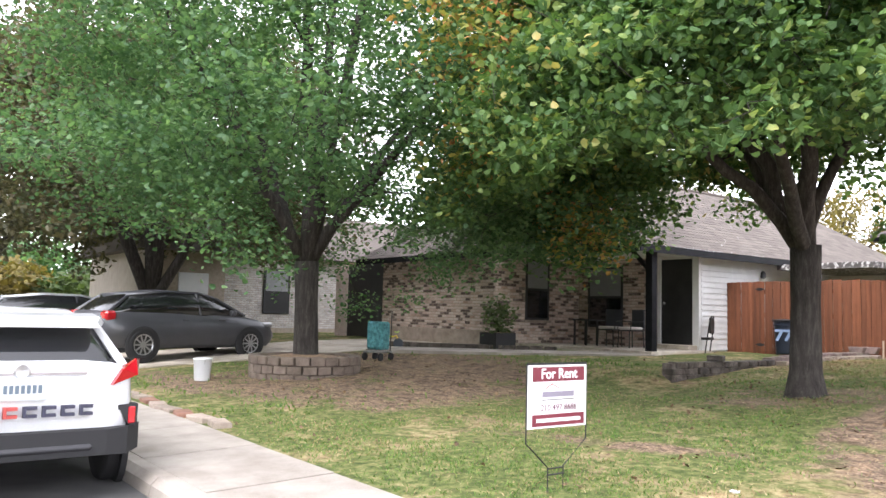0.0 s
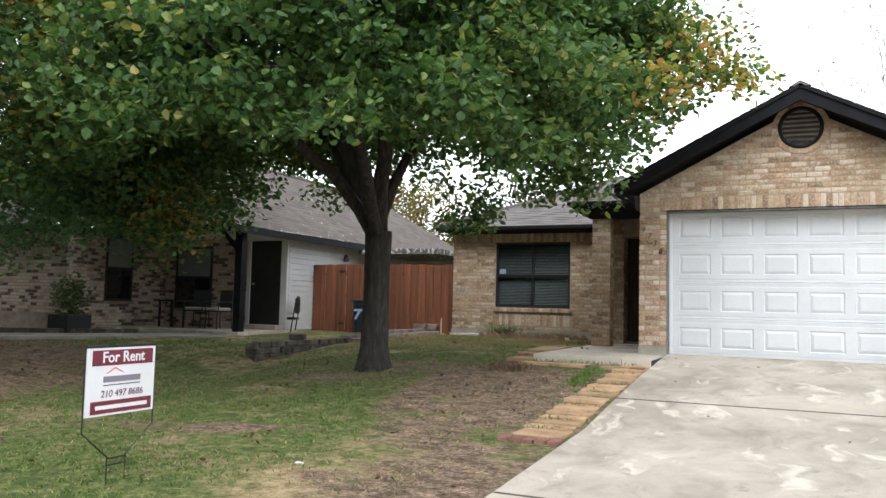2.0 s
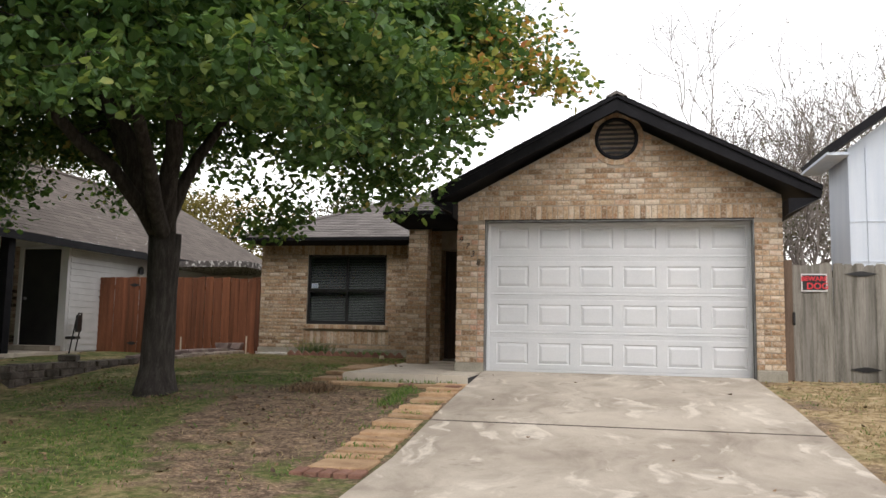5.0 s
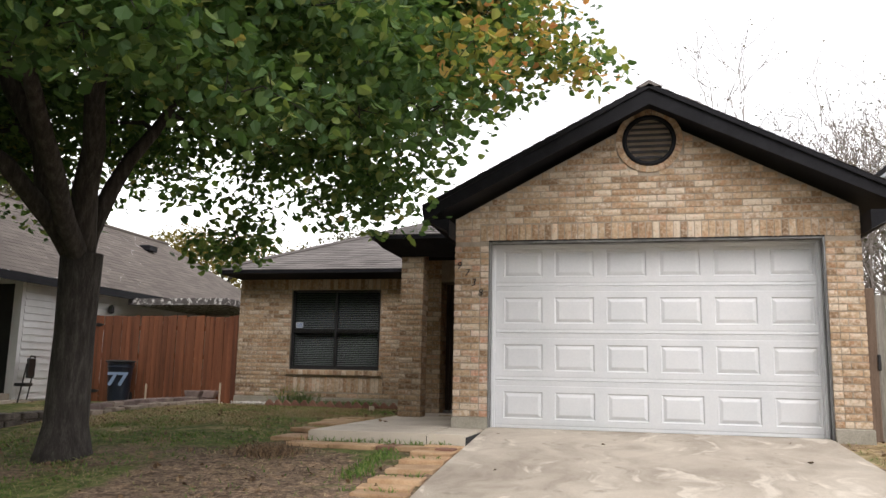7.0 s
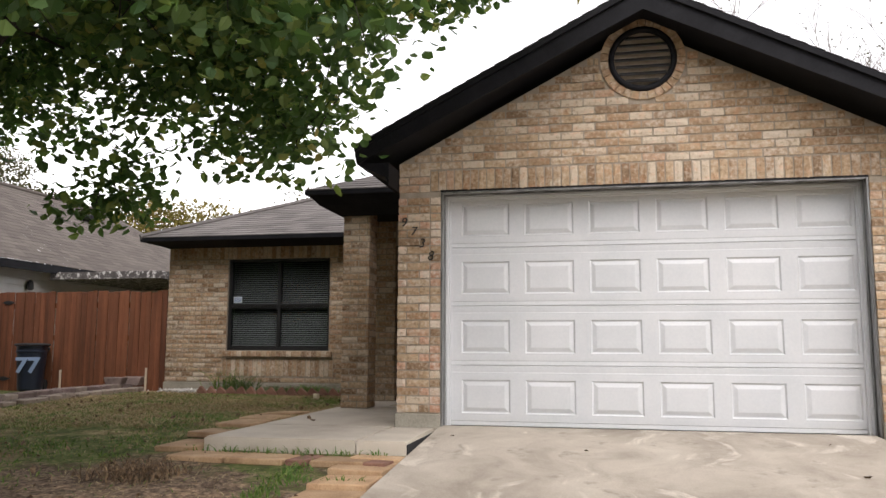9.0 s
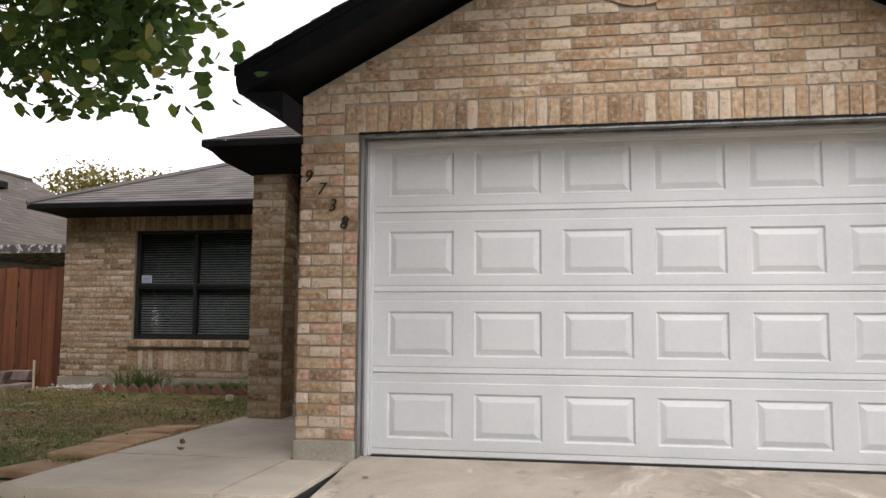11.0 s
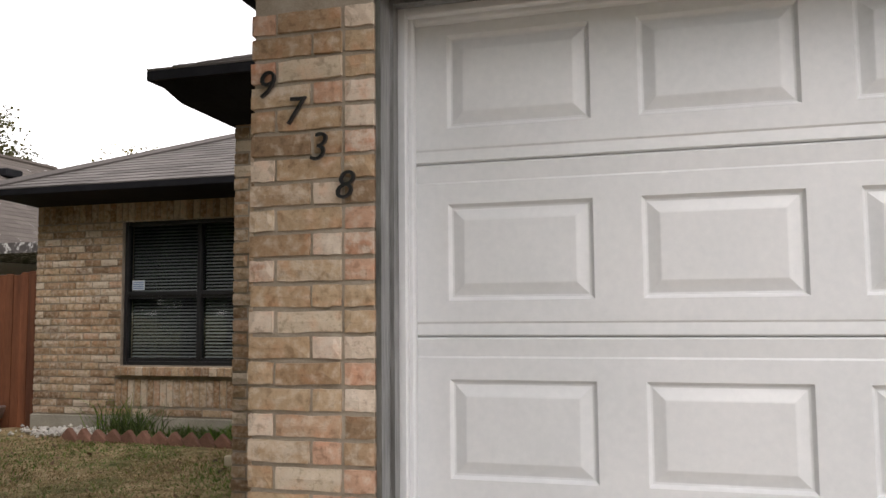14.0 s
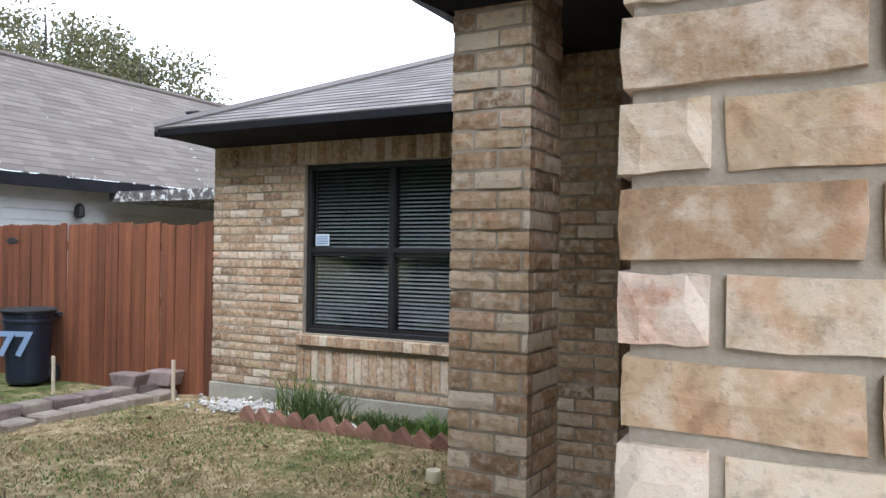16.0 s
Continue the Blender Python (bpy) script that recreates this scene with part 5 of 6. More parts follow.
def small_window(parent, x0, x1, z0, z1, y, turn=False):
    f = lambda u, d, z: (-15.2 - d, u, z) if turn else (u, y + d, z)

    def b(u0, u1, za, zb, d0, d1):
        p, q = f(u0, d0, za), f(u1, d1, zb)
        return tuple(min(i, j) for i, j in zip(p, q)), tuple(max(i, j) for i, j in zip(p, q))

    zm = (z0 + z1) / 2
    fr = (b(x0, x0 + 0.06, z0, z1, -0.012, 0.05), b(x1 - 0.06, x1, z0, z1, -0.012, 0.05), b(x0 + 0.06, x1 - 0.06, z1 - 0.06, z1, -0.012, 0.05), b(x0 + 0.06, x1 - 0.06, z0, z0 + 0.06, -0.012, 0.05), b(x0 + 0.06, x1 - 0.06, zm - 0.03, zm + 0.03, -0.012, 0.05))
    w = part("window", boxes(fr[0]), FRAME_BLACK, parent, "dark framed sash window")
    bars("frame_bar", w, FRAME_BLACK, *fr[1:])
    part("pane", boxes(b(x0 + 0.06, x1 - 0.06, z0 + 0.06, zm - 0.03, 0.0, 0.008)), CAR_GLASS, w, "dark lower pane")
    part("pane", boxes(b(x0 + 0.06, x1 - 0.06, zm + 0.03, z1 - 0.06, 0.0, 0.008)), BLIND, w, "upper pane with pale blind")
    part("sill", boxes(b(x0 - 0.05, x1 + 0.05, z0 - 0.06, z0 - 0.003, -0.05, 0.02)), PALE_STONE, w)


small_window(nb, 14.1, 14.95, 1.35, 2.95, 0, True)
small_window(nb, -14.85, -13.65, 1.2, 2.8, 16.09)
part("front_door", boxes(((-12.4, 16.06, 0.86), (-11.48, 16.1, 2.92)), bevel=0.004), DOOR_SHADE_BLACK, nb, "black front door in the porch")
part("door_knob", lathe(bmesh.new(), [(0.001, 0), (0.03, 0.01), (0.035, 0.04), (0.02, 0.06), (0.001, 0.065)], 10), GREY_METAL, nb, "steel knob").matrix_basis = pose(-12.3, 16.06, 1.85, 90)
bars("door_trim", nb, SIDING, ((-12.5, 16.03, 0.75), (-12.4, 16.12, 3.0)), ((-11.48, 16.03, 0.75), (-11.3, 16.12, 3.0)), ((-12.4, 16.03, 2.92), (-11.48, 16.12, 3.0)), label="white door trim")
part("porch_floor", boxes(((-15.2, 13.9, 0.3), (-11.0, 16.1, 0.75)), bevel=0.01), CONCRETE, nb, "concrete porch floor")
part("door_step", boxes(((-12.5, 15.7, 0.751), (-11.35, 16.05, 0.86)), bevel=0.01), CONCRETE, nb)
part("porch_post", boxes(((-11.2, 13.95, 0.75), (-11.02, 14.13, 2.98)), bevel=0.006), BLACK_TRIM, nb, "dark painted porch post")
part("post_brace", prism(bmesh.new(), [(-11.57, 14.0, 2.98), (-11.2, 14.0, 2.62), (-11.2, 14.0, 2.5), (-11.7, 14.0, 2.98)], (0, 0.06, 0)), BLACK_TRIM, nb)
part("porch_soffit", boxes(((-15.2, 13.5, 2.98), (-10.9, 16.1, 3.02))), SIDING, nb, "pale porch ceiling")
sd = part("siding_wall", boxes(((-11.5, 16.1, 0.4), (-11.32, 27, 3.0))), SIDING, nb, "white lap siding")
for k in range(17):
    z = 0.75 + 0.135 * k
    bm = prism(bmesh.new(), [(-11.32, 16.12, z), (-11.285, 16.12, z), (-11.305, 16.12, z + 0.133), (-11.32, 16.12, z + 0.133)], (0, 10.5, 0))
    part("siding_board", bm, SIDING, sd)
part("patio_cover", boxes(((-11.0, 18.9, 2.78), (-8.6, 24, 2.92))), surface("peeling_paint", [(0, (0.05, 0.045, 0.042)), (0.6, (0.10, 0.09, 0.085)), (0.75, (0.55, 0.54, 0.52))], 9, 30, 0.85), nb, "peeling dark patio cover edge")
part("patio_wall", boxes(((-11.28, 22.0, 0.5), (-8.8, 22.2, 2.78))), SIDING, nb)
# dark sheet on the solid wall, painted as shade under the cover
part("patio_shade_panel", boxes(((-10.6, 21.97, 0.6), (-9.0, 21.995, 2.6))), SHADE_BLACK, nb, "dark panel painted as the shade below the patio cover")
part("wall_lamp", lathe(bmesh.new(), [(0.03, 0), (0.07, 0.03), (0.06, 0.16), (0.02, 0.2)], 10), FRAME_BLACK, nb, "small black wall lamp").matrix_basis = pose(-11.2, 18.6, 2.55)
NE, NZ, RX, RZ = -10.88, 3.06, -13.6, 5.1
slope("roof", [(NE, 13.35, NZ), (NE, 27.5, NZ), (RX, 24.4, RZ), (RX, 16.05, RZ)], nb, SHINGLE_N)
slope("roof", [(-16.3, 13.35, NZ), (NE, 13.35, NZ), (RX, 16.05, RZ), (RX - 0.01, 16.05, RZ)], nb, SHINGLE_N)
slope("roof", [(-21.2, 12.5, NZ), (-14.8, 12.5, NZ), (-16.9, 15.9, RZ + 0.2), (-19.1, 15.9, RZ + 0.2)], nb, SHINGLE_N)
slope("roof", [(-14.8, 12.5, NZ), (-14.8, 19.3, NZ), (-16.9, 19.0, RZ + 0.2), (-16.9, 15.9, RZ + 0.2)], nb, SHINGLE_N)
slope("roof", [(NE, 27.5, NZ), (-17, 27.5, NZ), (RX - 0.01, 24.4, RZ), (RX, 24.4, RZ)], nb, SHINGLE_N)
part("hip_cap", tube(bmesh.new(), [(NE, 13.35, NZ + 0.01), (RX, 16.05, RZ + 0.01), (RX, 24.4, RZ + 0.01)], 0.06, 6), SHINGLE_N, nb)
bars("fascia", nb, BLACK_TRIM, ((NE, 13.38, NZ - 0.17), (NE + 0.03, 27.5, NZ - 0.01)), ((-15.2, 13.35, NZ - 0.17), (NE + 0.03, 13.38, NZ - 0.01)), ((-21.2, 12.5, NZ - 0.17), (-14.8, 12.53, NZ - 0.01)), label="dark fascia board")
part("roof_vent", boxes(((-13.1, 22.2, 4.56), (-12.75, 22.6, 4.72)), bevel=0.02), BLACK_TRIM, nb, "dark square roof vent")
# flat black panel: the entry's shade is put in as colour
part("entry_shade_panel", boxes(((-23.0, 13.3, 0.4), (-20.42, 13.4, 3.0))), DOOR_SHADE_BLACK, nb, "flat black panel painted as the shade of the entry")
part("entry_post", boxes(((-23.3, 13.0, 0.4), (-23.0, 13.3, 3.0)), bevel=0.01), RED_BRICK, nb)

far = thing("house", "pale grey brick house beyond the parked cars", "house")
part("wall", boxes(((-33, 8.0, 0.3), (-26.0, 20.0, 3.3))), MORTAR, far, "pale grey brick wall")
PALE_BRICK = brick_material("pale_grey_brick", [(0, (0.46, 0.44, 0.42)), (0.4, (0.54, 0.52, 0.50)), (0.75, (0.38, 0.36, 0.35))], (0.62, 0.61, 0.6), 0.5)
lay(far, (-25.99, 0, 0), (0, 1, 0), (-1, 0, 0), courses(10.2, 16.0, 0.8, 3.2, lambda a, b: [(10.2, 11.6), (12.6, 16.0)] if 1.3 < a and b < 2.9 else [(10.2, 16.0)]), PALE_BRICK)
part("front_wall", boxes(((-33.5, 7.6, 0.3), (-25.9, 8.0, 3.3))), surface("tan_stucco", [(0, (0.42, 0.37, 0.31)), (1, (0.50, 0.45, 0.39))], 3, 60, 0.9), far, "tan plaster end wall")
part("door", boxes(((-25.98, 8.6, 0.5), (-25.9, 9.6, 2.6)), bevel=0.01), DOOR_WHITE, far, "white side door")
part("window", boxes(((-25.99, 11.6, 1.3), (-25.93, 12.6, 2.9)), bevel=0.01), FRAME_BLACK, far, "dark window")
part("window_pane", boxes(((-25.935, 11.68, 2.1), (-25.925, 12.52, 2.82))), BLIND, far)
part("roof", prism(bmesh.new(), [(-34, 7.2, 3.3), (-25.4, 7.2, 3.3), (-29.5, 7.2, 5.4)], (0, 14, 0)), SHINGLE_N, far, "brown-grey shingle roof")

rh = thing("house", "tall pale blue-grey sided house behind the weathered fence", "house")
part("wall", boxes(((4.45, 17.0, 0.3), (11, 18.3, 4.9))), BLUE_SIDING, rh, "pale blue-grey board siding")
part("gable", prism(bmesh.new(), [(4.45, 17.0, 4.9), (11, 17.0, 4.9), (7.7, 17.0, 7.3)], (0, 0.2, 0)), BLUE_SIDING, rh)
for sx, ex in ((1, 3.98), (-1, 11.4)):
    part("roof", prism(bmesh.new(), [(ex, 16.6, 4.86), (7.72, 16.6, 7.55), (7.72, 16.6, 7.38), (ex + 0.05 * sx, 16.6, 4.72)], (0, 2.0, 0)), BLACK_TRIM, rh, "dark roof edge")
    part("soffit", boxes(((min(ex, ex + 0.4 * sx), 16.6, 4.70), (max(ex, ex + 0.4 * sx), 18.6, 4.75))), BLUE_SIDING, rh)
for k in range(8):
    part("siding_batten", boxes(((4.75 + 0.6 * k, 16.985, 0.5), (4.765 + 0.6 * k, 17.0, 4.9))), BLUE_SIDING, rh)
for z in (2.75, 3.5):
    part("siding_seam", boxes(((4.45, 16.985, z), (11, 17.0, z + 0.012))), BLUE_SIDING, rh)

# ---- retaining wall of loose blocks along the lot line ----
rwall = thing("retaining_wall", "low retaining wall of weathered stacked concrete blocks", "wall", kind="structure")


def block(parent, x, y, z, w, d, h, material, rz=0.0, name="block"):
    bm = box(bmesh.new(), (-w / 2, -d / 2, 0), (w / 2, d / 2, h), 0.012)
    for v in bm.verts:
        v.co += Vector((rng.normal(0, 0.004), rng.normal(0, 0.004), rng.normal(0, 0.003)))
    ob = part(name, bm, material, parent)
    ob.matrix_basis = pose(x, y, z, 0, 0, rz + rng.normal(0, 1.2))
    return ob


part("wall_core", boxes(((-7.98, 10.36, 0.2), (-7.80, 13.2, 0.755))), STONE, rwall, "dark packed core")
y = 10.45
while y < 17.0:
    g0 = float(land(-7.6, y))
    top = max(0.78, g0 + 0.10) if y < 13.2 else g0 + 0.13
    rows = max(1, int(math.ceil((top - g0 + 0.02) / 0.10)))
    for r in range(rows):
        block(rwall, (-7.86 if y < 13.2 else -7.95) + rng.normal(0, 0.008), y + (0.14 if r % 2 else 0), top - 0.10 * (rows - r), 0.2, 0.262, 0.092, STONE if y < 13.2 else (PALE_STONE, MAUVE_STONE, MAUVE_STONE)[rng.integers(3)], rng.normal(0, 2 if y < 13.2 else 4))
    if y > 13.2:
        block(rwall, -7.68 + rng.normal(0, 0.012), y + 0.1, g0 - 0.05 + rng.normal(0, 0.008), 0.2, 0.25, 0.115, PALE_STONE, rng.normal(0, 6))
    y += 0.285
for nm, x, y, z in (("block", -7.98, 16.72, 0.845), ("block", -7.84, 17.02, 0.845)):
    bm = prism(bmesh.new(), [(-0.11, -0.1, 0), (0.11, -0.1, 0), (0.16, -0.1, 0.14), (-0.16, -0.1, 0.14)], (0, 0.2, 0))
    bmesh.ops.bevel(bm, geom=list(bm.edges), offset=0.012, segments=1, affect="EDGES")
    lb = part("concrete_block", bm, MAUVE_STONE, None, "loose tapered concrete block resting on the wall", category="block")
    lb.matrix_basis = pose(x, y, z, 0, 0, 8)
block(None, -7.85, 11.6, 0.782, 0.26, 0.2, 0.09, STONE, 20, "concrete_block")
tagged(bpy.data.objects["concrete_block.002"], "single loose block lying on the retaining wall", "block")
for x, y in ((-7.5, 16.8), (-8.9, 16.6)):
    st = part("stake", boxes(((-0.014, -0.014, -0.1), (0.014, 0.014, 0.38)), bevel=0.003), plain("raw_pale_timber", (0.62, 0.52, 0.40), 0.8), None, "short pale wooden stake in the ground", category="stake")
    st.matrix_basis = pose(x, y, float(land(x, y)), 2, 1, 10)

# bed under the window: saw-tooth brick edging, weeds, gravel
edging = thing("brick_edging", "saw-tooth border of tilted red bricks below the window", "garden edging", (0, 0, 0), kind="structure")
for k in range(15):
    x = -6.35 + 0.165 * k
    bm = box(bmesh.new(), (-0.085, -0.032, -0.055), (0.085, 0.032, 0.055), 0.008)
    e = part("brick", bm, EDGER, edging)
    e.matrix_basis = pose(x, 16.52 - 0.004 * k, float(land(x, 16.5)) + 0.028, 0, 45 + rng.normal(0, 5), rng.normal(0, 6))


def blades(name, label, pts, height, material, gen, width=0.006, lean=0.5, parent=None):
    n = len(pts)
    a = gen.uniform(0, 2 * np.pi, n)
    h = height * gen.uniform(0.4, 1.3, n)
    s = np.stack([np.cos(a), np.sin(a), np.zeros(n)], 1) * (width * gen.uniform(0.6, 1.4, n))[:, None]
    d = gen.normal(0, lean, (n, 2)) * h[:, None]
    tip = pts + np.stack([d[:, 0], d[:, 1], h], 1)
    mid = pts + np.stack([d[:, 0] * 0.3, d[:, 1] * 0.3, h * 0.6], 1)
    v = np.stack([pts - s, pts + s, mid + 0.8 * s, mid - 0.8 * s, tip], 1).reshape(-1, 3)
    i = np.arange(n)[:, None] * 5
    fs = (i + np.array([[0, 1, 2, 3]])).tolist() + (i + np.array([[3, 2, 4]])).tolist()
    return part(name, (v.tolist(), fs), material, parent, label, kind="stuff", category="grass")


gen = np.random.default_rng(31)
for k, (x, y, w, h, n) in enumerate(((-6.0, 16.82, 0.35, 0.24, 150), (-5.3, 16.85, 0.35, 0.12, 260), (-4.7, 16.82, 0.4, 0.14, 320), (-5.8, 16.75, 0.2, 0.28, 110), (-5.0, 16.9, 0.6, 0.10, 300), (-6.1, 16.95, 0.3, 0.36, 60))):
    p = np.stack([gen.normal(x, w * 0.5, n), gen.normal(y, 0.07, n), np.zeros(n)], 1)
    p[:, 2] = land(p[:, 0], p[:, 1])
    blades("weeds", "tuft of long green weeds below the window", p, h, GRASS if k % 3 == 2 else LEAF_BUSH, gen, 0.005, 0.6)
p = np.stack([gen.normal(-6.75, 0.22, 420), gen.normal(16.85, 0.13, 420)], 1)
vs, fs = [], []
for x, y in p:
    r = gen.uniform(0.012, 0.03)
    c = Vector((x, y, float(land(x, y)) + r * 0.5 + gen.uniform(0, 0.035)))
    i = len(vs)
    vs += [tuple(c + Vector(q) * r * gen.uniform(0.7, 1.2)) for q in ((1, 0, 0), (0, 1, 0), (-1, 0, 0), (0, -1, 0), (0, 0, 0.8), (0, 0, -0.8))]
    fs += [(i, i + 1, i + 4), (i + 1, i + 2, i + 4), (i + 2, i + 3, i + 4), (i + 3, i, i + 4), (i + 1, i, i + 5), (i + 2, i + 1, i + 5), (i + 3, i + 2, i + 5), (i, i + 3, i + 5)]
part("gravel", (vs, fs), GRAVEL, None, "heap of white gravel at the wall corner", kind="stuff", category="gravel")
cn = part("candle", lathe(bmesh.new(), [(0.04, 0), (0.045, 0.01), (0.045, 0.075), (0.04, 0.08), (0.034, 0.075), (0.03, 0.065)], 16), plain("cream_wax", (0.62, 0.55, 0.40), 0.5), None, "short cream candle pot standing on the lawn", True, category="candle")
cn.matrix_basis = pose(-4.22, 15.75, float(land(-4.22, 15.75)))

PAPER = plain("white_paper", (0.72, 0.72, 0.70), 0.7)
for k, (x, y, r) in enumerate(((-5.5, 16.72, 0.05), (-3.4, 5.25, 0.028))):
    pg = np.random.default_rng(200 + k)
    bm = bmesh.new()
    bmesh.ops.create_icosphere(bm, subdivisions=2, radius=r)
    for v in bm.verts:
        v.co = Vector((v.co.x * 1.3, v.co.y * 0.8, v.co.z * 0.4)) + Vector(pg.normal(0, r * 0.14, 3))
    lp = part("litter", bm, PAPER, None, "crumpled scrap of white paper on the grass", category="litter")
    lp.matrix_basis = pose(x, y, float(land(x, y)) + r * 0.3, 0, 0, 40 * k)

# ---- wheelie bin with painted 77 ----
wb_ = thing("wheelie_bin", "dark blue-black wheeled rubbish bin with painted number 77", "bin", (-9.62, 16.82, float(land(-9.62, 16.82))), 24)
wb_.scale = (1.02, 1.02, 0.93)
BIN = plain("dark_blue_plastic", (0.012, 0.018, 0.035), 0.45)
bm = bmesh.new()
prof = [(0.19, 0.03), (0.21, 0.06), (0.252, 0.70), (0.268, 0.71), (0.268, 0.735), (0.256, 0.745), (0.26, 0.80), (0.275, 0.805), (0.275, 0.82)]
rings = []
for r, z in prof:
    ring = []
    for k in range(28):
        ca, sa = math.cos(math.tau * k / 28), math.sin(math.tau * k / 28)
        ring.append(bm.verts.new((r * 0.86 * math.copysign(abs(ca) ** 0.8, ca), r * 0.9 * math.copysign(abs(sa) ** 0.8, sa), z)))
    rings.append(ring)
for a, b in zip(rings, rings[1:]):
    for i in range(28):
        bm.faces.new((a[i], a[(i + 1) % 28], b[(i + 1) % 28], b[i]))
bm.faces.new(rings[0][::-1])
bm.faces.new(rings[-1])
part("body", bm, BIN, wb_)
part("lid", lathe(bmesh.new(), [(0.262, 0.822), (0.27, 0.826), (0.27, 0.842), (0.25, 0.858), (0.12, 0.868)], 28), RUBBER, wb_, "black domed lid")
part("handle", boxes(((-0.2, 0.245, 0.74), (0.2, 0.30, 0.80)), bevel=0.012), RUBBER, wb_)
for sx in (-1, 1):
    w = part("wheel", lathe(bmesh.new(), [(0.04, 0), (0.1, 0.0), (0.11, 0.01), (0.11, 0.04), (0.1, 0.05), (0.04, 0.05)], 16), RUBBER, wb_)
    w.matrix_basis = pose(0.17 * sx - 0.025, 0.17, 0.11, 0, 90)
write("painted_number", "77", 0.36, pose(0, -0.238, 0.47, 87.5), plain("pale_blue_paint", (0.24, 0.33, 0.50), 0.7), wb_, 0.001, 0, 0.012)

# ---- sign on the lawn ----
sx_, sy_ = -4.25, 4.28
sg = thing("yard_sign", "maroon and white for-rent yard sign on a black wire stand", "sign", (sx_, sy_, float(land(sx_, sy_))), 90)
MAROON, SIGN_WHITE, WIRE = plain("maroon_print", (0.16, 0.018, 0.035), 0.5), plain("sign_white", (0.78, 0.78, 0.80), 0.45), plain("black_wire", (0.015, 0.016, 0.016), 0.5)
part("panel", boxes(((-0.305, -0.006, 0.46), (0.305, 0.006, 0.92))), SIGN_WHITE, sg, "white corrugated panel")
for z0, z1 in ((0.80, 0.905), (0.475, 0.56)):
    part("print_band", boxes(((-0.26, -0.009, z0), (0.28, -0.0065, z1))), MAROON, sg, "maroon band")
write("lettering", "For Rent", 0.105, pose(0.01, -0.0105, 0.853, 90), SIGN_WHITE, sg, 0.001, 0, 0.002)
write("lettering", "210 497 8686", 0.068, pose(0.01, -0.008, 0.605, 90), plain("dark_red_ink", (0.10, 0.02, 0.05), 0.5), sg, 0.001, 0.1, 0.0)
part("print_bar", boxes(((-0.16, -0.0085, 0.685), (0.17, -0.0065, 0.725))), plain("grey_ink", (0.22, 0.20, 0.26), 0.5), sg, "plain bar in place of a company mark")
part("print_line", boxes(((-0.16, -0.0085, 0.662), (0.17, -0.0065, 0.668))), SIGN_INK, sg)
part("roof_mark", prism(bmesh.new(), [(-0.14, -0.0085, 0.745), (-0.06, -0.0085, 0.785), (0.02, -0.0085, 0.745), (0.008, -0.0085, 0.745), (-0.06, -0.0085, 0.777), (-0.128, -0.0085, 0.745)], (0, 0.002, 0)), SIGN_RED, sg)
part("print_bar", boxes(((-0.22, -0.0105, 0.503), (0.24, -0.0092, 0.53))), SIGN_WHITE, sg)
for s in (-1, 1):
    part("stand_leg", tube(bmesh.new(), [(0.312 * s, 0.0, 0.925), (0.312 * s, 0.0, 0.36), (0.08 * s, 0.009, 0.17), (0.08 * s, 0.009, -0.08)], 0.0055, 6), WIRE, sg)
for z in (0.16, 0.115):
    part("stand_bar", tube(bmesh.new(), [(-0.085, 0.009, z), (0.085, 0.009, z)], 0.0065, 6), WIRE, sg)
part("top_bar", tube(bmesh.new(), [(-0.31, 0.0, 0.928), (0.31, 0.0, 0.928)], 0.009, 6), WIRE, sg)


# ---- cars ----
CHROME, TYRE = plain("alloy", (0.45, 0.45, 0.46), 0.3, 0.9), plain("tyre_rubber", (0.018, 0.018, 0.02), 0.85)
TAIL = plain("red_lamp_lens", (0.45, 0.012, 0.02), 0.12, 0, 0.8)


def loft(bm, sections, close=True):
    rings = [[bm.verts.new(p) for p in s] for s in sections]
    n = len(rings[0])
    for a, b in zip(rings, rings[1:]):
        for i in range(n):
            bm.faces.new((a[i], a[(i + 1) % n], b[(i + 1) % n], b[i]))
    bm.faces.new(rings[0][::-1])
    bm.faces.new(rings[-1])
    return bm


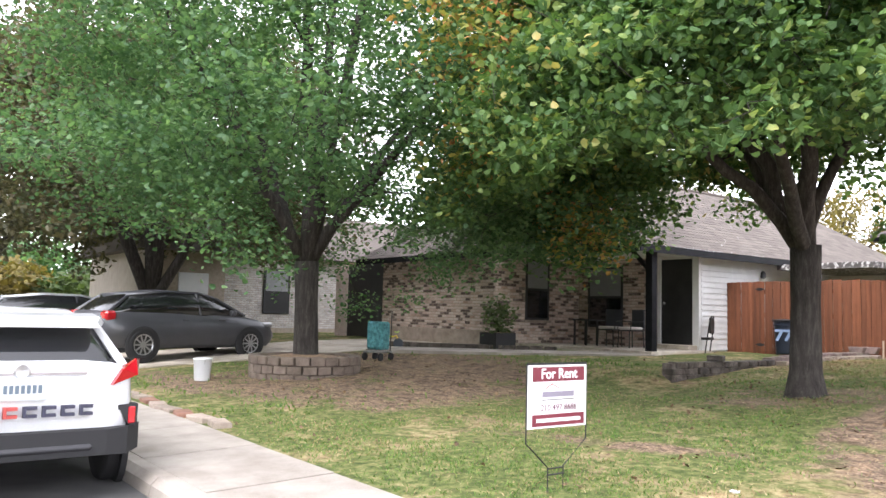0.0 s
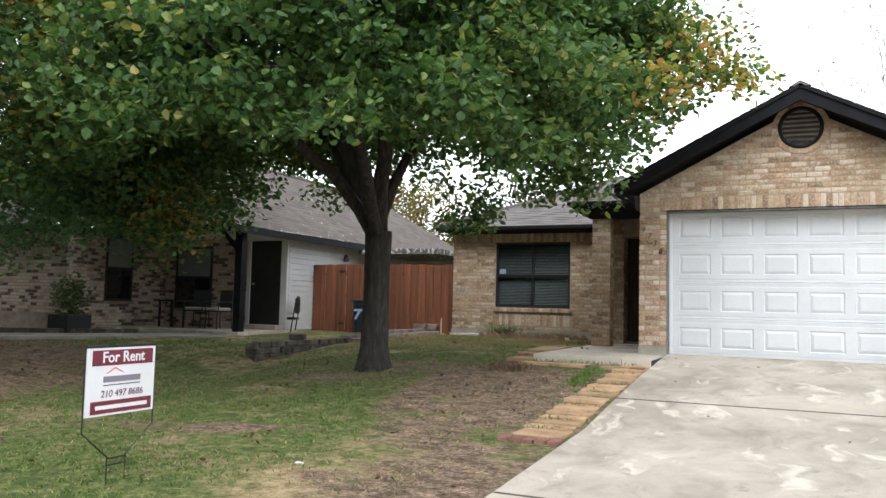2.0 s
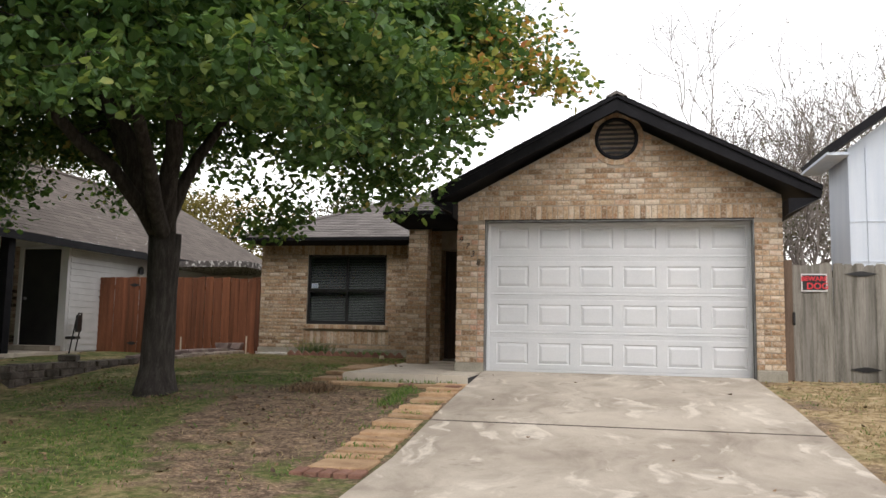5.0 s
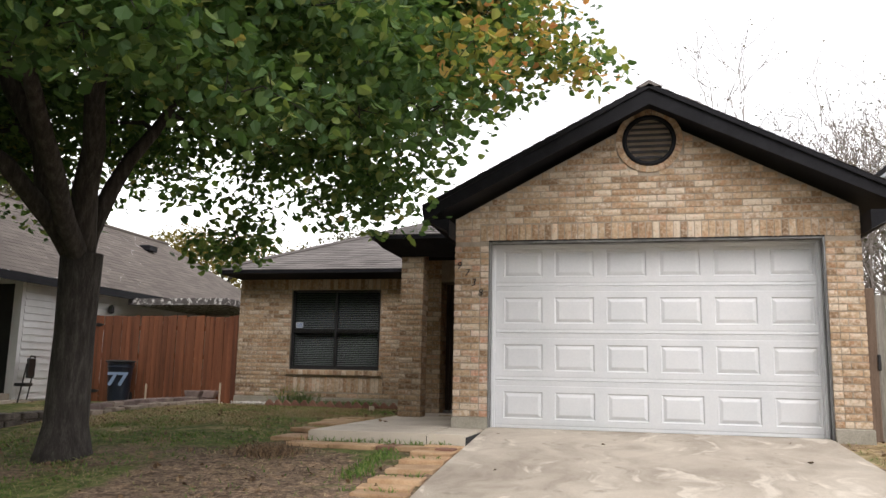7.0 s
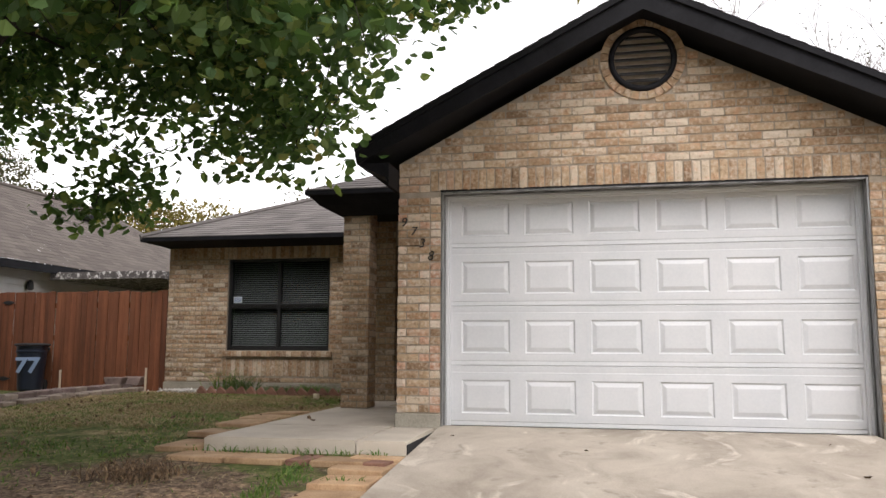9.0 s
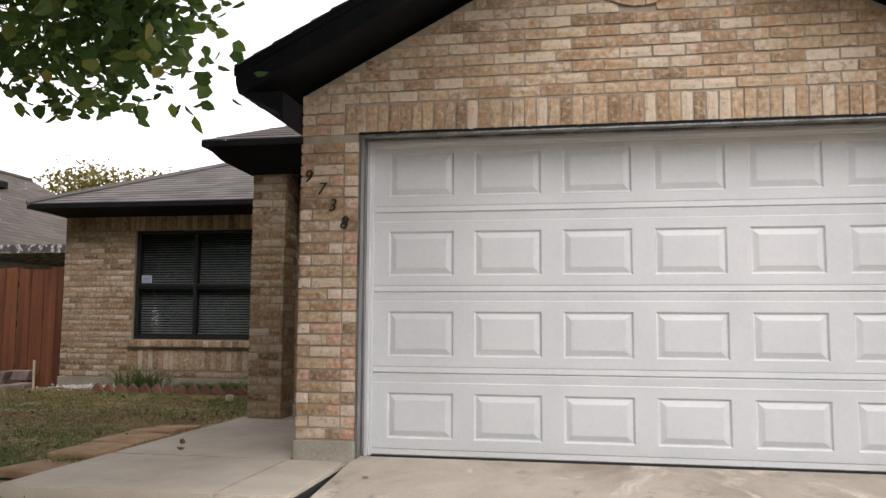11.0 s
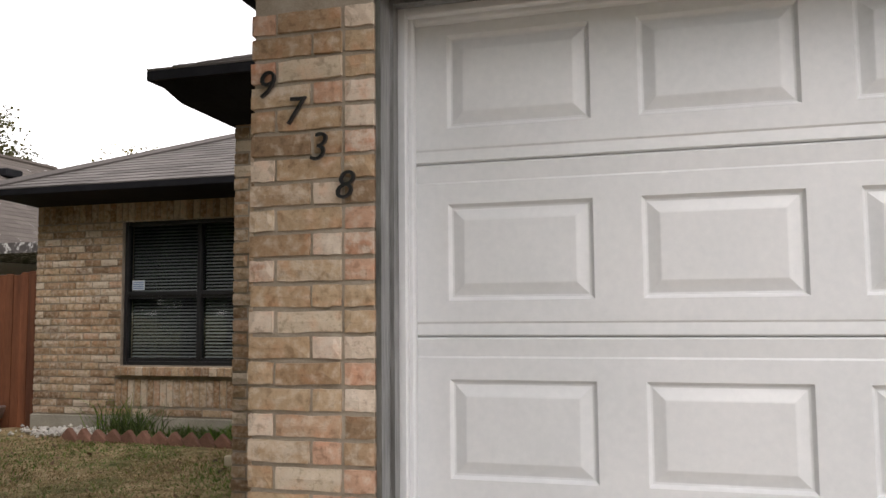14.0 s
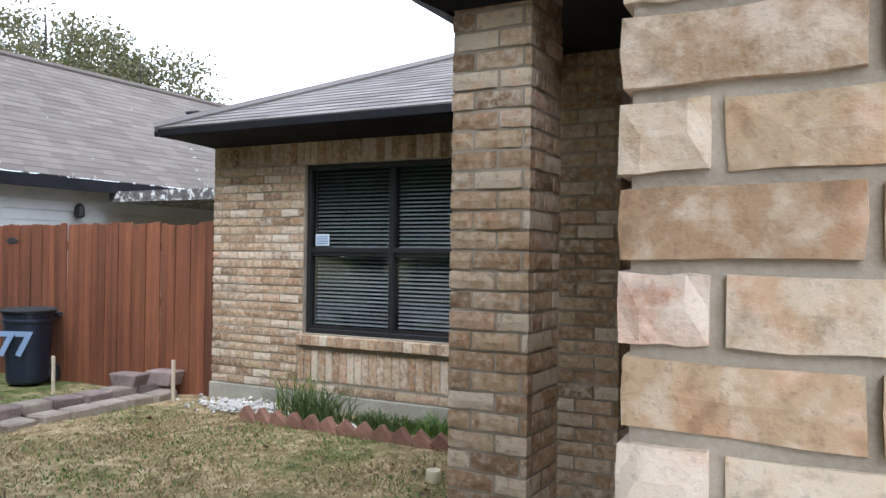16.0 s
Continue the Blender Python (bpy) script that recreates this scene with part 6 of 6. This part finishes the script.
def car(label, loc, rz, paint, L, W, H, belt, shape, roof, wheels, wheel_r):
    """shape: (x, bottom, top, half width) along the body; roof: (x, height, half width) along the cabin."""
    c = thing("car", label, "car", loc, rz)
    secs = []
    for x, zb, zt, w in shape:
        half = [(x, 0.80 * w, zb), (x, 0.97 * w, zb + 0.10), (x, w, zb + 0.45 * (zt - zb)), (x, 0.985 * w, zb + 0.75 * (zt - zb)), (x, 0.90 * w, zt - 0.02), (x, 0.55 * w, zt + 0.015)]
        secs.append(half + [(px, -py, pz) for px, py, pz in half[::-1]])
    part("body", loft(bmesh.new(), secs), paint, c, "", True)
    cs = []
    for x, z, w, wb in roof:
        cs.append([(x, wb, belt - 0.03), (x, (w + wb) / 2 + 0.02, (belt + z) / 2), (x, w, z - 0.05), (x, w * 0.8, z - 0.008), (x, -w * 0.8, z - 0.008), (x, -w, z - 0.05), (x, -(w + wb) / 2 - 0.02, (belt + z) / 2), (x, -wb, belt - 0.03)])
    part("cabin_glass", loft(bmesh.new(), cs), CAR_GLASS, c, "dark tinted glass", True)
    rs = [[(x, w * 1.0, z - 0.045), (x, w * 0.86, z + 0.004), (x, 0, z + 0.018), (x, -w * 0.86, z + 0.004), (x, -w * 1.0, z - 0.045), (x, 0, z - 0.05)] for x, z, w, wb in roof[1:-1]]
    part("roof", loft(bmesh.new(), rs), paint, c, "", True)
    for s in (-1, 1):
        for x0, x1 in ((0, 1), (-1, -2)):
            a, b = roof[x0], roof[x1]
            part("pillar", tube(bmesh.new(), [(a[0], s * (a[3] - 0.01), belt - 0.02), (b[0], s * b[2] * 0.99, b[1] - 0.045)], 0.035, 6), paint, c)
        m = roof[len(roof) // 2]
        part("pillar", tube(bmesh.new(), [(m[0] - 0.1, s * m[3], belt - 0.02), (m[0] - 0.12, s * m[2], m[1] - 0.045)], 0.028, 6), FRAME_BLACK, c)
        part("mirror", boxes(((roof[-1][0] - 0.5, s * (W / 2 + 0.02) - 0.07, belt - 0.02), (roof[-1][0] - 0.36, s * (W / 2 + 0.02) + 0.07, belt + 0.11)), bevel=0.03), paint, c)
        for x in (-0.35, 0.55):
            part("door_handle", boxes(((x - 0.08, s * W / 2 - 0.02, belt - 0.14), (x + 0.08, s * W / 2 + 0.012, belt - 0.11)), bevel=0.006), paint, c)
        for x in wheels:
            part("wheel_arch", lathe(bmesh.new(), [(wheel_r + 0.065, 0), (wheel_r + 0.065, 0.05), (wheel_r + 0.03, 0.06), (0.02, 0.06)], 28), RUBBER, c).matrix_basis = pose(x, s * (W / 2 - 0.048), wheel_r, -90 * s)
            w = part("wheel", lathe(bmesh.new(), [(wheel_r * 0.6, -0.08), (wheel_r * 0.95, -0.08), (wheel_r, -0.05), (wheel_r, 0.075), (wheel_r * 0.96, 0.095), (wheel_r * 0.7, 0.1), (wheel_r * 0.67, 0.07), (0.02, 0.06)], 28), TYRE, c, "", True)
            w.matrix_basis = pose(x, s * (W / 2 - 0.075), wheel_r, -90 * s)
            bm = bmesh.new()
            for k in range(10):
                box(bm, (0.03, -0.018, 0.066), (wheel_r * 0.66, 0.018, 0.088), 0.0, pose(0, 0, 0, 0, 0, 36 * k))
            lathe(bm, [(0.05, 0.06), (0.05, 0.095), (0.001, 0.098)], 14)
            lathe(bm, [(wheel_r * 0.69, 0.06), (wheel_r * 0.69, 0.098), (wheel_r * 0.62, 0.09), (wheel_r * 0.62, 0.06)], 28)
            part("rim", bm, CHROME, w, "alloy spoked rim")
    return c


GREY_PAINT = plain("dark_grey_car_paint", (0.055, 0.057, 0.066), 0.4, 0.1, 0.5)
WHITE_PAINT = plain("white_car_paint", (0.74, 0.75, 0.77), 0.35, 0, 1.0)
hatch = [(-2.15, 0.42, 0.82, 0.66), (-2.08, 0.30, 0.98, 0.80), (-1.7, 0.24, 1.0, 0.90), (-0.8, 0.22, 0.99, 0.91), (0.3, 0.22, 0.97, 0.91), (1.0, 0.22, 0.95, 0.90), (1.6, 0.22, 0.87, 0.88), (2.0, 0.24, 0.74, 0.80), (2.2, 0.34, 0.60, 0.62)]
hroof = [(-2.05, 1.0, 0.62, 0.74), (-1.55, 1.36, 0.60, 0.80), (-0.7, 1.46, 0.62, 0.83), (0.15, 1.45, 0.62, 0.83), (0.55, 1.36, 0.60, 0.82), (1.25, 0.97, 0.62, 0.78)]
gz = float(land(-17.9, 6.0))
gc = car("dark grey hatchback parked on the concrete drive", (-17.94, 5.98, gz + 0.02), 103, GREY_PAINT, 4.36, 1.82, 1.48, 0.96, hatch, hroof, (-1.32, 1.33), 0.315)
for s in (-1, 1):
    part("tail_light", boxes(((-2.11, s * 0.70 - 0.14, 0.80), (-1.86, s * 0.70 + 0.14, 1.0)), bevel=0.05), TAIL, gc, "red tail lamp")
    part("headlight", boxes(((1.75, s * 0.66 - 0.14, 0.68), (2.06, s * 0.66 + 0.14, 0.80)), bevel=0.04), CHROME, gc)
sc = car("silver sedan parked in front of the grey hatchback", (-21.3, 4.4, float(land(-21.3, 4.4)) + 0.02), 88, plain("silver_car_paint", (0.5, 0.51, 0.52), 0.3, 0.5, 1.0), 4.5, 1.8, 1.42, 0.94, hatch, hroof, (-1.32, 1.33), 0.315)

suv = [(-2.18, 0.46, 0.86, 0.62), (-2.12, 0.42, 1.04, 0.78), (-1.8, 0.40, 1.06, 0.89), (-1.0, 0.26, 1.05, 0.90), (0.2, 0.26, 1.02, 0.90), (1.0, 0.26, 1.0, 0.90), (1.7, 0.27, 0.93, 0.88), (2.05, 0.3, 0.8, 0.78), (2.2, 0.4, 0.66, 0.6)]
sroof = [(-2.02, 1.05, 0.64, 0.76), (-1.72, 1.36, 0.60, 0.78), (-0.8, 1.45, 0.64, 0.82), (0.1, 1.44, 0.64, 0.82), (0.5, 1.36, 0.62, 0.82), (1.3, 1.02, 0.62, 0.78)]
wc = car("white compact crossover parked at the kerb", (-8.67, 1.05, -0.06), 180, WHITE_PAINT, 4.38, 1.8, 1.56, 1.03, suv, sroof, (-1.36, 1.28), 0.34)
part("bumper", loft(bmesh.new(), [[(x, -w, zb), (x, -w, zt), (x, w, zt), (x, w, zb)] for x, w, zb, zt in ((-2.24, 0.60, 0.36, 0.55), (-2.2, 0.76, 0.35, 0.56), (-2.0, 0.90, 0.36, 0.56), (-1.75, 0.915, 0.42, 0.54))]), RUBBER, wc, "black plastic rear bumper")
part("bumper_insert", boxes(((-2.262, -0.5, 0.40), (-2.2, 0.5, 0.45)), bevel=0.02), plain("dark_grey_plastic", (0.035, 0.035, 0.04), 0.6), wc)
part("rear_spoiler", loft(bmesh.new(), [[(x, -w, z - 0.03), (x, -w * 0.95, z + 0.015), (x, w * 0.95, z + 0.015), (x, w, z - 0.03)] for x, w, z in ((-2.02, 0.56, 1.345), (-1.85, 0.62, 1.385), (-1.6, 0.62, 1.41))]), WHITE_PAINT, wc)
for s in (-1, 1):
    bm = bmesh.new()
    prism(bm, [(-2.16, s * 0.62, 0.88), (-2.08, s * 0.83, 0.95), (-1.85, s * 0.90, 1.06), (-1.98, s * 0.84, 1.07), (-2.14, s * 0.70, 1.0)], (-0.035, s * 0.012, 0))
    part("tail_light", bm, TAIL, wc, "red wrap-round tail lamp")
    part("reflector", boxes(((-2.165, s * 0.80 - 0.025, 0.575), (-2.08, s * 0.80 + 0.03, 0.705)), bevel=0.008), TAIL, wc, "red bumper reflector")
    part("reflector_surround", prism(bmesh.new(), [(-2.152, s * 0.52, 0.715), (-2.152, s * 0.845, 0.725), (-2.152, s * 0.84, 0.55), (-2.152, s * 0.77, 0.57), (-2.152, s * 0.71, 0.68)], (0.12, 0, 0)), RUBBER, wc, "black notch round the reflector")
part("number_plate", boxes(((-2.225, -0.17, 0.79), (-2.16, 0.17, 0.95)), bevel=0.004), plain("plate_white", (0.62, 0.66, 0.68), 0.5), wc, "pale number plate")
for k in range(7):
    part("plate_character", boxes(((-2.229, -0.13 + 0.038 * k, 0.84), (-2.2255, -0.105 + 0.038 * k, 0.90))), plain("plate_ink", (0.12, 0.16, 0.2), 0.5) if "plate_ink" not in bpy.data.materials else bpy.data.materials["plate_ink"], wc)
INK_R, INK_B = plain("red_vinyl", (0.42, 0.06, 0.05), 0.5), plain("blue_black_vinyl", (0.03, 0.03, 0.06), 0.5)
for k in range(8):
    y0 = 0.5 - 0.128 * k
    mark = bmesh.new()
    for y1, z1, y2, z2 in ((-0.022, 0.665, 0.0, 0.745), (-0.092, 0.72, -0.024, 0.745), (-0.092, 0.665, -0.024, 0.688)):
        box(mark, (-2.243, y0 + y1, z1), (-2.2, y0 + y2, z2))
    part("vinyl_mark", mark, INK_R if k < 4 else INK_B, wc, "red company mark on the tailgate" if k < 4 else "dark company mark on the tailgate")
part("badge", lathe(bmesh.new(), [(0.05, 0), (0.06, 0.012), (0.045, 0.016), (0.001, 0.012)], 18), CHROME, wc, "round chrome badge").matrix_basis = pose(-2.16, 0.0, 1.0, 0, -90)
part("trim_strip", boxes(((-2.17, -0.45, 0.965), (-2.155, 0.45, 0.985))), plain("grey_print", (0.3, 0.27, 0.27), 0.5), wc)

# ---- neighbour's front yard ----
nd = part("neighbour_driveway", strip(lambda y: -20.2, lambda y: -15.9, 3.3, 13.0, 0.02, 0.1, 10, 3, lambda x, y: float(land(x, y))), CONCRETE, None, "pale concrete drive under the parked hatchback", False, "structure", "driveway")
bm = bmesh.new()
prism(bm, [(-15.6, 10.2, 0.66), (-15.2, 9.3, 0.62), (-13.0, 10.9, 0.66), (-11.3, 12.9, 0.68), (-10.9, 13.9, 0.69), (-12.2, 13.9, 0.69), (-13.6, 11.9, 0.68)], (0, 0, -0.12))
part("garden_path", bm, WALK, None, "pale concrete path curving to the neighbouring porch", False, "structure", "path")
bed = thing("planter_edging", "curved low stone edging of the neighbouring flower bed", "garden edging", kind="structure")
for k in range(14):
    a = k / 13
    block(bed, -16.0 + 2.9 * a, 10.55 + 1.9 * a + 0.5 * a * a, 0.60, 0.27, 0.16, 0.16, STONE, 32)
PLANTER = surface("brown_block", [(0, (0.11, 0.085, 0.066)), (1, (0.21, 0.165, 0.135))], 5, 70, 0.95, vary=0.18, relief=0.8)
ring_wall = thing("tree_planter", "round planter of pale stacked blocks about the shade tree", "planter", (-12.55, 6.45, 0.0))
for r in range(3):
    for k in range(24):
        a = 2 * math.pi * (k + 0.5 * r) / 24
        block(ring_wall, 0.88 * math.cos(a), 0.88 * math.sin(a), 0.24 + 0.145 * r, 0.16, 0.226, 0.14, PLANTER, math.degrees(a))
part("soil", lathe(bmesh.new(), [(0.82, 0.1), (0.82, 0.62), (0.3, 0.68)], 24), DRY, ring_wall, "leaf litter")
for k in range(16):
    x = -15.5 + 0.5 * k * 0.98
    if x < -8.2:
        block(pavement, x, 3.36 + 0.05 * math.sin(k), 0.10, 0.40, 0.2, 0.085, PALE_STONE if k % 3 else EDGER, rng.normal(0, 8), "edging_stone")
bk = thing("bucket", "white plastic bucket beside the tree planter", "bucket", (-12.9, 4.75, float(land(-12.9, 4.75))))
part("body", lathe(bmesh.new(), [(0.12, 0), (0.125, 0.01), (0.15, 0.34), (0.158, 0.345), (0.158, 0.37), (0.146, 0.37), (0.12, 0.03)], 22), plain("white_plastic", (0.68, 0.70, 0.72), 0.4), bk, "", True)
part("handle", tube(bmesh.new(), [(0.155 * math.cos(a), -0.02, 0.34 - 0.14 * math.sin(a)) for a in [math.pi * k / 8 for k in range(9)]], 0.004, 5), GREY_METAL, bk)


def chair_at(x, y, z, rz):
    c = thing("patio_chair", "dark metal patio chair with a pale cushion on the porch", "chair", (x, y, z), rz, "porch chairs")
    for sx in (-1, 1):
        for sy in (-1, 1):
            part("leg", tube(bmesh.new(), [(0.22 * sx, 0.22 * sy, 0), (0.2 * sx, 0.2 * sy, 0.42)], 0.014, 6), WIRE, c)
        part("armrest", tube(bmesh.new(), [(0.24 * sx, -0.2, 0.42), (0.26 * sx, -0.2, 0.62), (0.26 * sx, 0.2, 0.64)], 0.014, 6), WIRE, c)
    part("seat", boxes(((-0.23, -0.23, 0.40), (0.23, 0.23, 0.43)), bevel=0.01), WIRE, c)
    part("cushion", boxes(((-0.22, -0.22, 0.432), (0.22, 0.2, 0.50)), bevel=0.03), plain("pale_cushion", (0.6, 0.58, 0.54), 0.8) if "pale_cushion" not in bpy.data.materials else bpy.data.materials["pale_cushion"], c, "pale seat cushion")
    part("backrest", boxes(((-0.23, 0.2, 0.45), (0.23, 0.24, 0.92)), bevel=0.012), plain("dark_mesh", (0.03, 0.033, 0.04), 0.7) if "dark_mesh" not in bpy.data.materials else bpy.data.materials["dark_mesh"], c)
    return c


chair_at(-13.3, 15.2, 0.75, 12)
chair_at(-12.55, 15.1, 0.75, -12)
table = thing("side_table", "dark square patio side table on the porch", "table", (-14.1, 15.2, 0.75))
part("tabletop", boxes(((-0.25, -0.25, 0.62), (0.25, 0.25, 0.66)), bevel=0.008), WIRE, table)
for sx in (-1, 1):
    for sy in (-1, 1):
        part("leg", boxes(((0.2 * sx - 0.02, 0.2 * sy - 0.02, 0), (0.2 * sx + 0.02, 0.2 * sy + 0.02, 0.62))), WIRE, table)
gr = thing("folded_chair", "black folding chair leaning at the siding wall", "chair", (-11.05, 16.0, float(land(-11.05, 16.0))), -70)
part("frame", tube(bmesh.new(), [(-0.2, 0, 0), (-0.2, 0.1, 0.7), (-0.1, 0.12, 0.85), (0.1, 0.12, 0.85), (0.2, 0.1, 0.7), (0.2, 0, 0)], 0.014, 6), WIRE, gr)
part("seat", boxes(((-0.19, -0.1, 0.30), (0.19, 0.1, 0.36)), bevel=0.01), WIRE, gr)
part("backrest", boxes(((-0.18, 0.08, 0.45), (0.18, 0.12, 0.82)), bevel=0.02), WIRE, gr)
pot = thing("planter_pot", "square black planter pot with a leafy shrub", "planter", (-14.2, 12.3, 0.62))
part("pot", prism(bmesh.new(), [(-0.3, -0.3, 0), (0.3, -0.3, 0), (0.3, 0.3, 0), (-0.3, 0.3, 0)], (0, 0, 0.42)), RUBBER, pot)
part("soil", boxes(((-0.27, -0.27, 0.40), (0.27, 0.27, 0.43))), DRY, pot)
shrub("potted_shrub", "pale green leafy shrub growing in the black pot", -14.2, 12.3, 1.0, (0.42, 0.42, 0.55), 600, 0.09, LEAF_BUSH, 70)
ct = thing("folding_cart", "small folding trolley with a teal patterned bag", "cart", (-13.6, 8.6, float(land(-13.6, 8.6))), 20)
part("bag", boxes(((-0.2, -0.15, 0.22), (0.2, 0.15, 0.78)), bevel=0.04), surface("teal_pattern", [(0, (0.02, 0.10, 0.11)), (1, (0.10, 0.32, 0.34))], 14, 40, 0.8), ct, "teal patterned bag")
part("frame", tube(bmesh.new(), [(-0.18, 0.17, 0.08), (-0.18, 0.2, 1.0), (0.18, 0.2, 1.0), (0.18, 0.17, 0.08)], 0.012, 6), WIRE, ct)
part("base", boxes(((-0.22, -0.2, 0.16), (0.22, 0.2, 0.19)), bevel=0.006), GREY_METAL, ct)
for sx in (-1, 1):
    for sy in (-1, 1):
        part("wheel", lathe(bmesh.new(), [(0.02, 0), (0.075, 0), (0.08, 0.01), (0.08, 0.03), (0.075, 0.04), (0.02, 0.04)], 14), TYRE, ct).matrix_basis = pose(0.2 * sx - 0.02, 0.17 * sy, 0.08, 0, 90)
tr = thing("toy_trike", "bright lime green and yellow toy tricycle", "toy", (-15.7, 10.2, float(land(-15.7, 10.2)) + 0.03), 35)
tr.matrix_basis = tr.matrix_basis @ Matrix.Diagonal((0.72, 0.72, 0.72, 1))
LIME = plain("lime_plastic", (0.35, 0.62, 0.04), 0.4)
part("seat", boxes(((-0.14, -0.12, 0.36), (0.14, 0.12, 0.42)), bevel=0.03), LIME, tr)
part("backrest", boxes(((-0.18, -0.12, 0.42), (-0.12, 0.12, 0.68)), bevel=0.025), LIME, tr)
part("frame", tube(bmesh.new(), [(-0.25, 0, 0.14), (0.0, 0, 0.36), (0.3, 0, 0.42), (0.36, 0, 0.17)], 0.025, 8), plain("yellow_plastic", (0.7, 0.5, 0.03), 0.4), tr)
part("handlebar", tube(bmesh.new(), [(0.3, -0.18, 0.56), (0.3, 0, 0.52), (0.3, 0.18, 0.56)], 0.016, 6), LIME, tr)
for x, y, r in ((0.36, 0, 0.17), (-0.25, 0.17, 0.12), (-0.25, -0.17, 0.12)):
    part("wheel", lathe(bmesh.new(), [(0.03, 0), (r * 0.9, 0), (r, 0.012), (r, 0.04), (r * 0.9, 0.05), (0.03, 0.05)], 18), plain("blue_grey_plastic", (0.05, 0.06, 0.08), 0.5) if "blue_grey_plastic" not in bpy.data.materials else bpy.data.materials["blue_grey_plastic"], tr).matrix_basis = pose(x, y + 0.025, r, 90)

# ---- grass blades and fallen leaves ----
gen = np.random.default_rng(77)


def scatter(n, x0, x1, y0, y1, weight):
    x, y = gen.uniform(x0, x1, n), gen.uniform(y0, y1, n)
    k = gen.random(n) < weight(x, y)
    x, y = x[k], y[k]
    return np.stack([x, y, land(x, y) - 0.003], 1)


def on_lawn(x, y):
    ok = ~((x > -2.3) & (x < 1.95)) & ~((x > -3.9) & (x < -1.7) & (y > 10.6)) & ~((x > 1.9) & (y > 12.4)) & (y < 16.9)
    ok &= ~((np.abs(x + 7.8) < 0.35) & (y > 10.2))
    return ok


def clumped(x, y, scale, shift):
    return np.array([noise.noise(Vector((a * scale, b * scale, shift))) + 0.6 * noise.noise(Vector((a * scale * 2.9, b * scale * 2.9, shift + 3))) for a, b in zip(x, y)])


def patch(x, y):
    return np.clip(0.62 + 1.35 * clumped(x, y, 1.1, 5), 0.03, 1)


lawn = scatter(190000, -9.0, 5.0, 3.3, 17, lambda x, y: on_lawn(x, y) * (1 - 0.93 * bareness(x, y)) * patch(x, y))
dry_here = gen.random(len(lawn)) < np.clip(dryness(lawn[:, 0], lawn[:, 1]) + 0.35 * clumped(lawn[:, 0], lawn[:, 1], 0.8, 21), 0.05, 0.95)
blades("grass", "green tufts of mown lawn grass", lawn[~dry_here], 0.034, GRASS, gen, 0.0045, 1.1)
blades("grass", "dry straw-coloured lawn grass", lawn[dry_here], 0.026, STRAW, gen, 0.004, 1.4)
near = scatter(60000, -7.6, -3.5, 12.0, 16.5, lambda x, y: np.clip(0.75 + 0.9 * clumped(x, y, 1.6, 14), 0.25, 1))
near_green = gen.random(len(near)) < np.clip(0.22 + 0.9 * clumped(near[:, 0], near[:, 1], 0.9, 71), 0.03, 0.8)
blades("grass", "dry straw-coloured lawn grass", near[~near_green], 0.026, STRAW, gen, 0.003, 1.3)
blades("grass", "green tufts of mown lawn grass", near[near_green], 0.03, GRASS, gen, 0.003, 1.0)
far_lawn = scatter(12000, -20, -9, 3.4, 12, lambda x, y: (1 - 0.95 * bareness(x, y)) * patch(x, y) * ~((x < -15.4) & (x > -20.4)) * 0.8)
blades("grass", "neighbouring lawn grass", far_lawn, 0.05, GRASS, gen, 0.012, 0.6)
thatch = scatter(60000, -14.5, -1.8, 3.4, 11.5, lambda x, y: on_lawn(x, y) * (0.12 + 0.88 * bareness(x, y)) * np.clip(0.5 + 1.5 * clumped(x, y, 1.7, 40), 0, 1))
thatch[:, 2] += 0.012
blades("thatch", "dead grass stems lying on bare soil", thatch, 0.012, STRAW, gen, 0.0035, 5.0)
fall = scatter(9500, -14, 4.5, 3.3, 16.8, lambda x, y: (0.12 + 0.75 * np.exp(-((x + 4.6) ** 2 + (y - 9.6) ** 2) / 10) + 0.75 * (y > 12) * (x > -8) + 0.5 * bareness(x, y)) * np.clip(0.55 + 1.4 * clumped(x, y, 1.3, 60), 0.05, 1))
slab_area = (np.abs(fall[:, 0]) < 1.9) | ((fall[:, 0] > -3.5) & (fall[:, 0] < -1.7) & (fall[:, 1] > 11.1))
fall = fall[~slab_area | (gen.random(len(fall)) < 0.05)]
fall[:, 2] += 0.012 + 0.035 * (np.abs(fall[:, 0] - 0.06) < 1.82) + 0.06 * ((fall[:, 0] > -3.45) & (fall[:, 0] < -1.76) & (fall[:, 1] > 11.15))
part("fallen_leaves", leaves(fall, 0.046, gen, 0.0), DRY, None, "scattered dry brown leaves on the ground", kind="stuff", category="leaves")
mx, my = gen.normal(-3.5, 0.16, 500), gen.normal(10.33, 0.12, 500)
blades("weeds", "low clump of dead brown weeds beside the pavers", np.stack([mx, my, land(mx, my)], 1), 0.09, DRY, gen, 0.006, 0.8)
# tufts in the gaps of the pavers and along the slab edges
tx = np.concatenate([gen.uniform(-2.35, -1.8, 260), gen.normal(-2.42, 0.06, 420), gen.uniform(-3.6, -1.9, 160)])
ty = np.concatenate([gen.choice([7.35, 7.75, 8.4, 9.1, 9.6, 10.3], 260) + gen.normal(0, 0.02, 260), gen.choice([9.6, 9.9, 10.2, 10.5], 420) + gen.normal(0, 0.12, 420), gen.normal(11.12, 0.03, 160)])
tufts = np.stack([tx, ty, land(tx, ty) + 0.01], 1)
blades("weeds", "green tufts between the paving stones", tufts, 0.05, GRASS, gen, 0.005, 0.7)
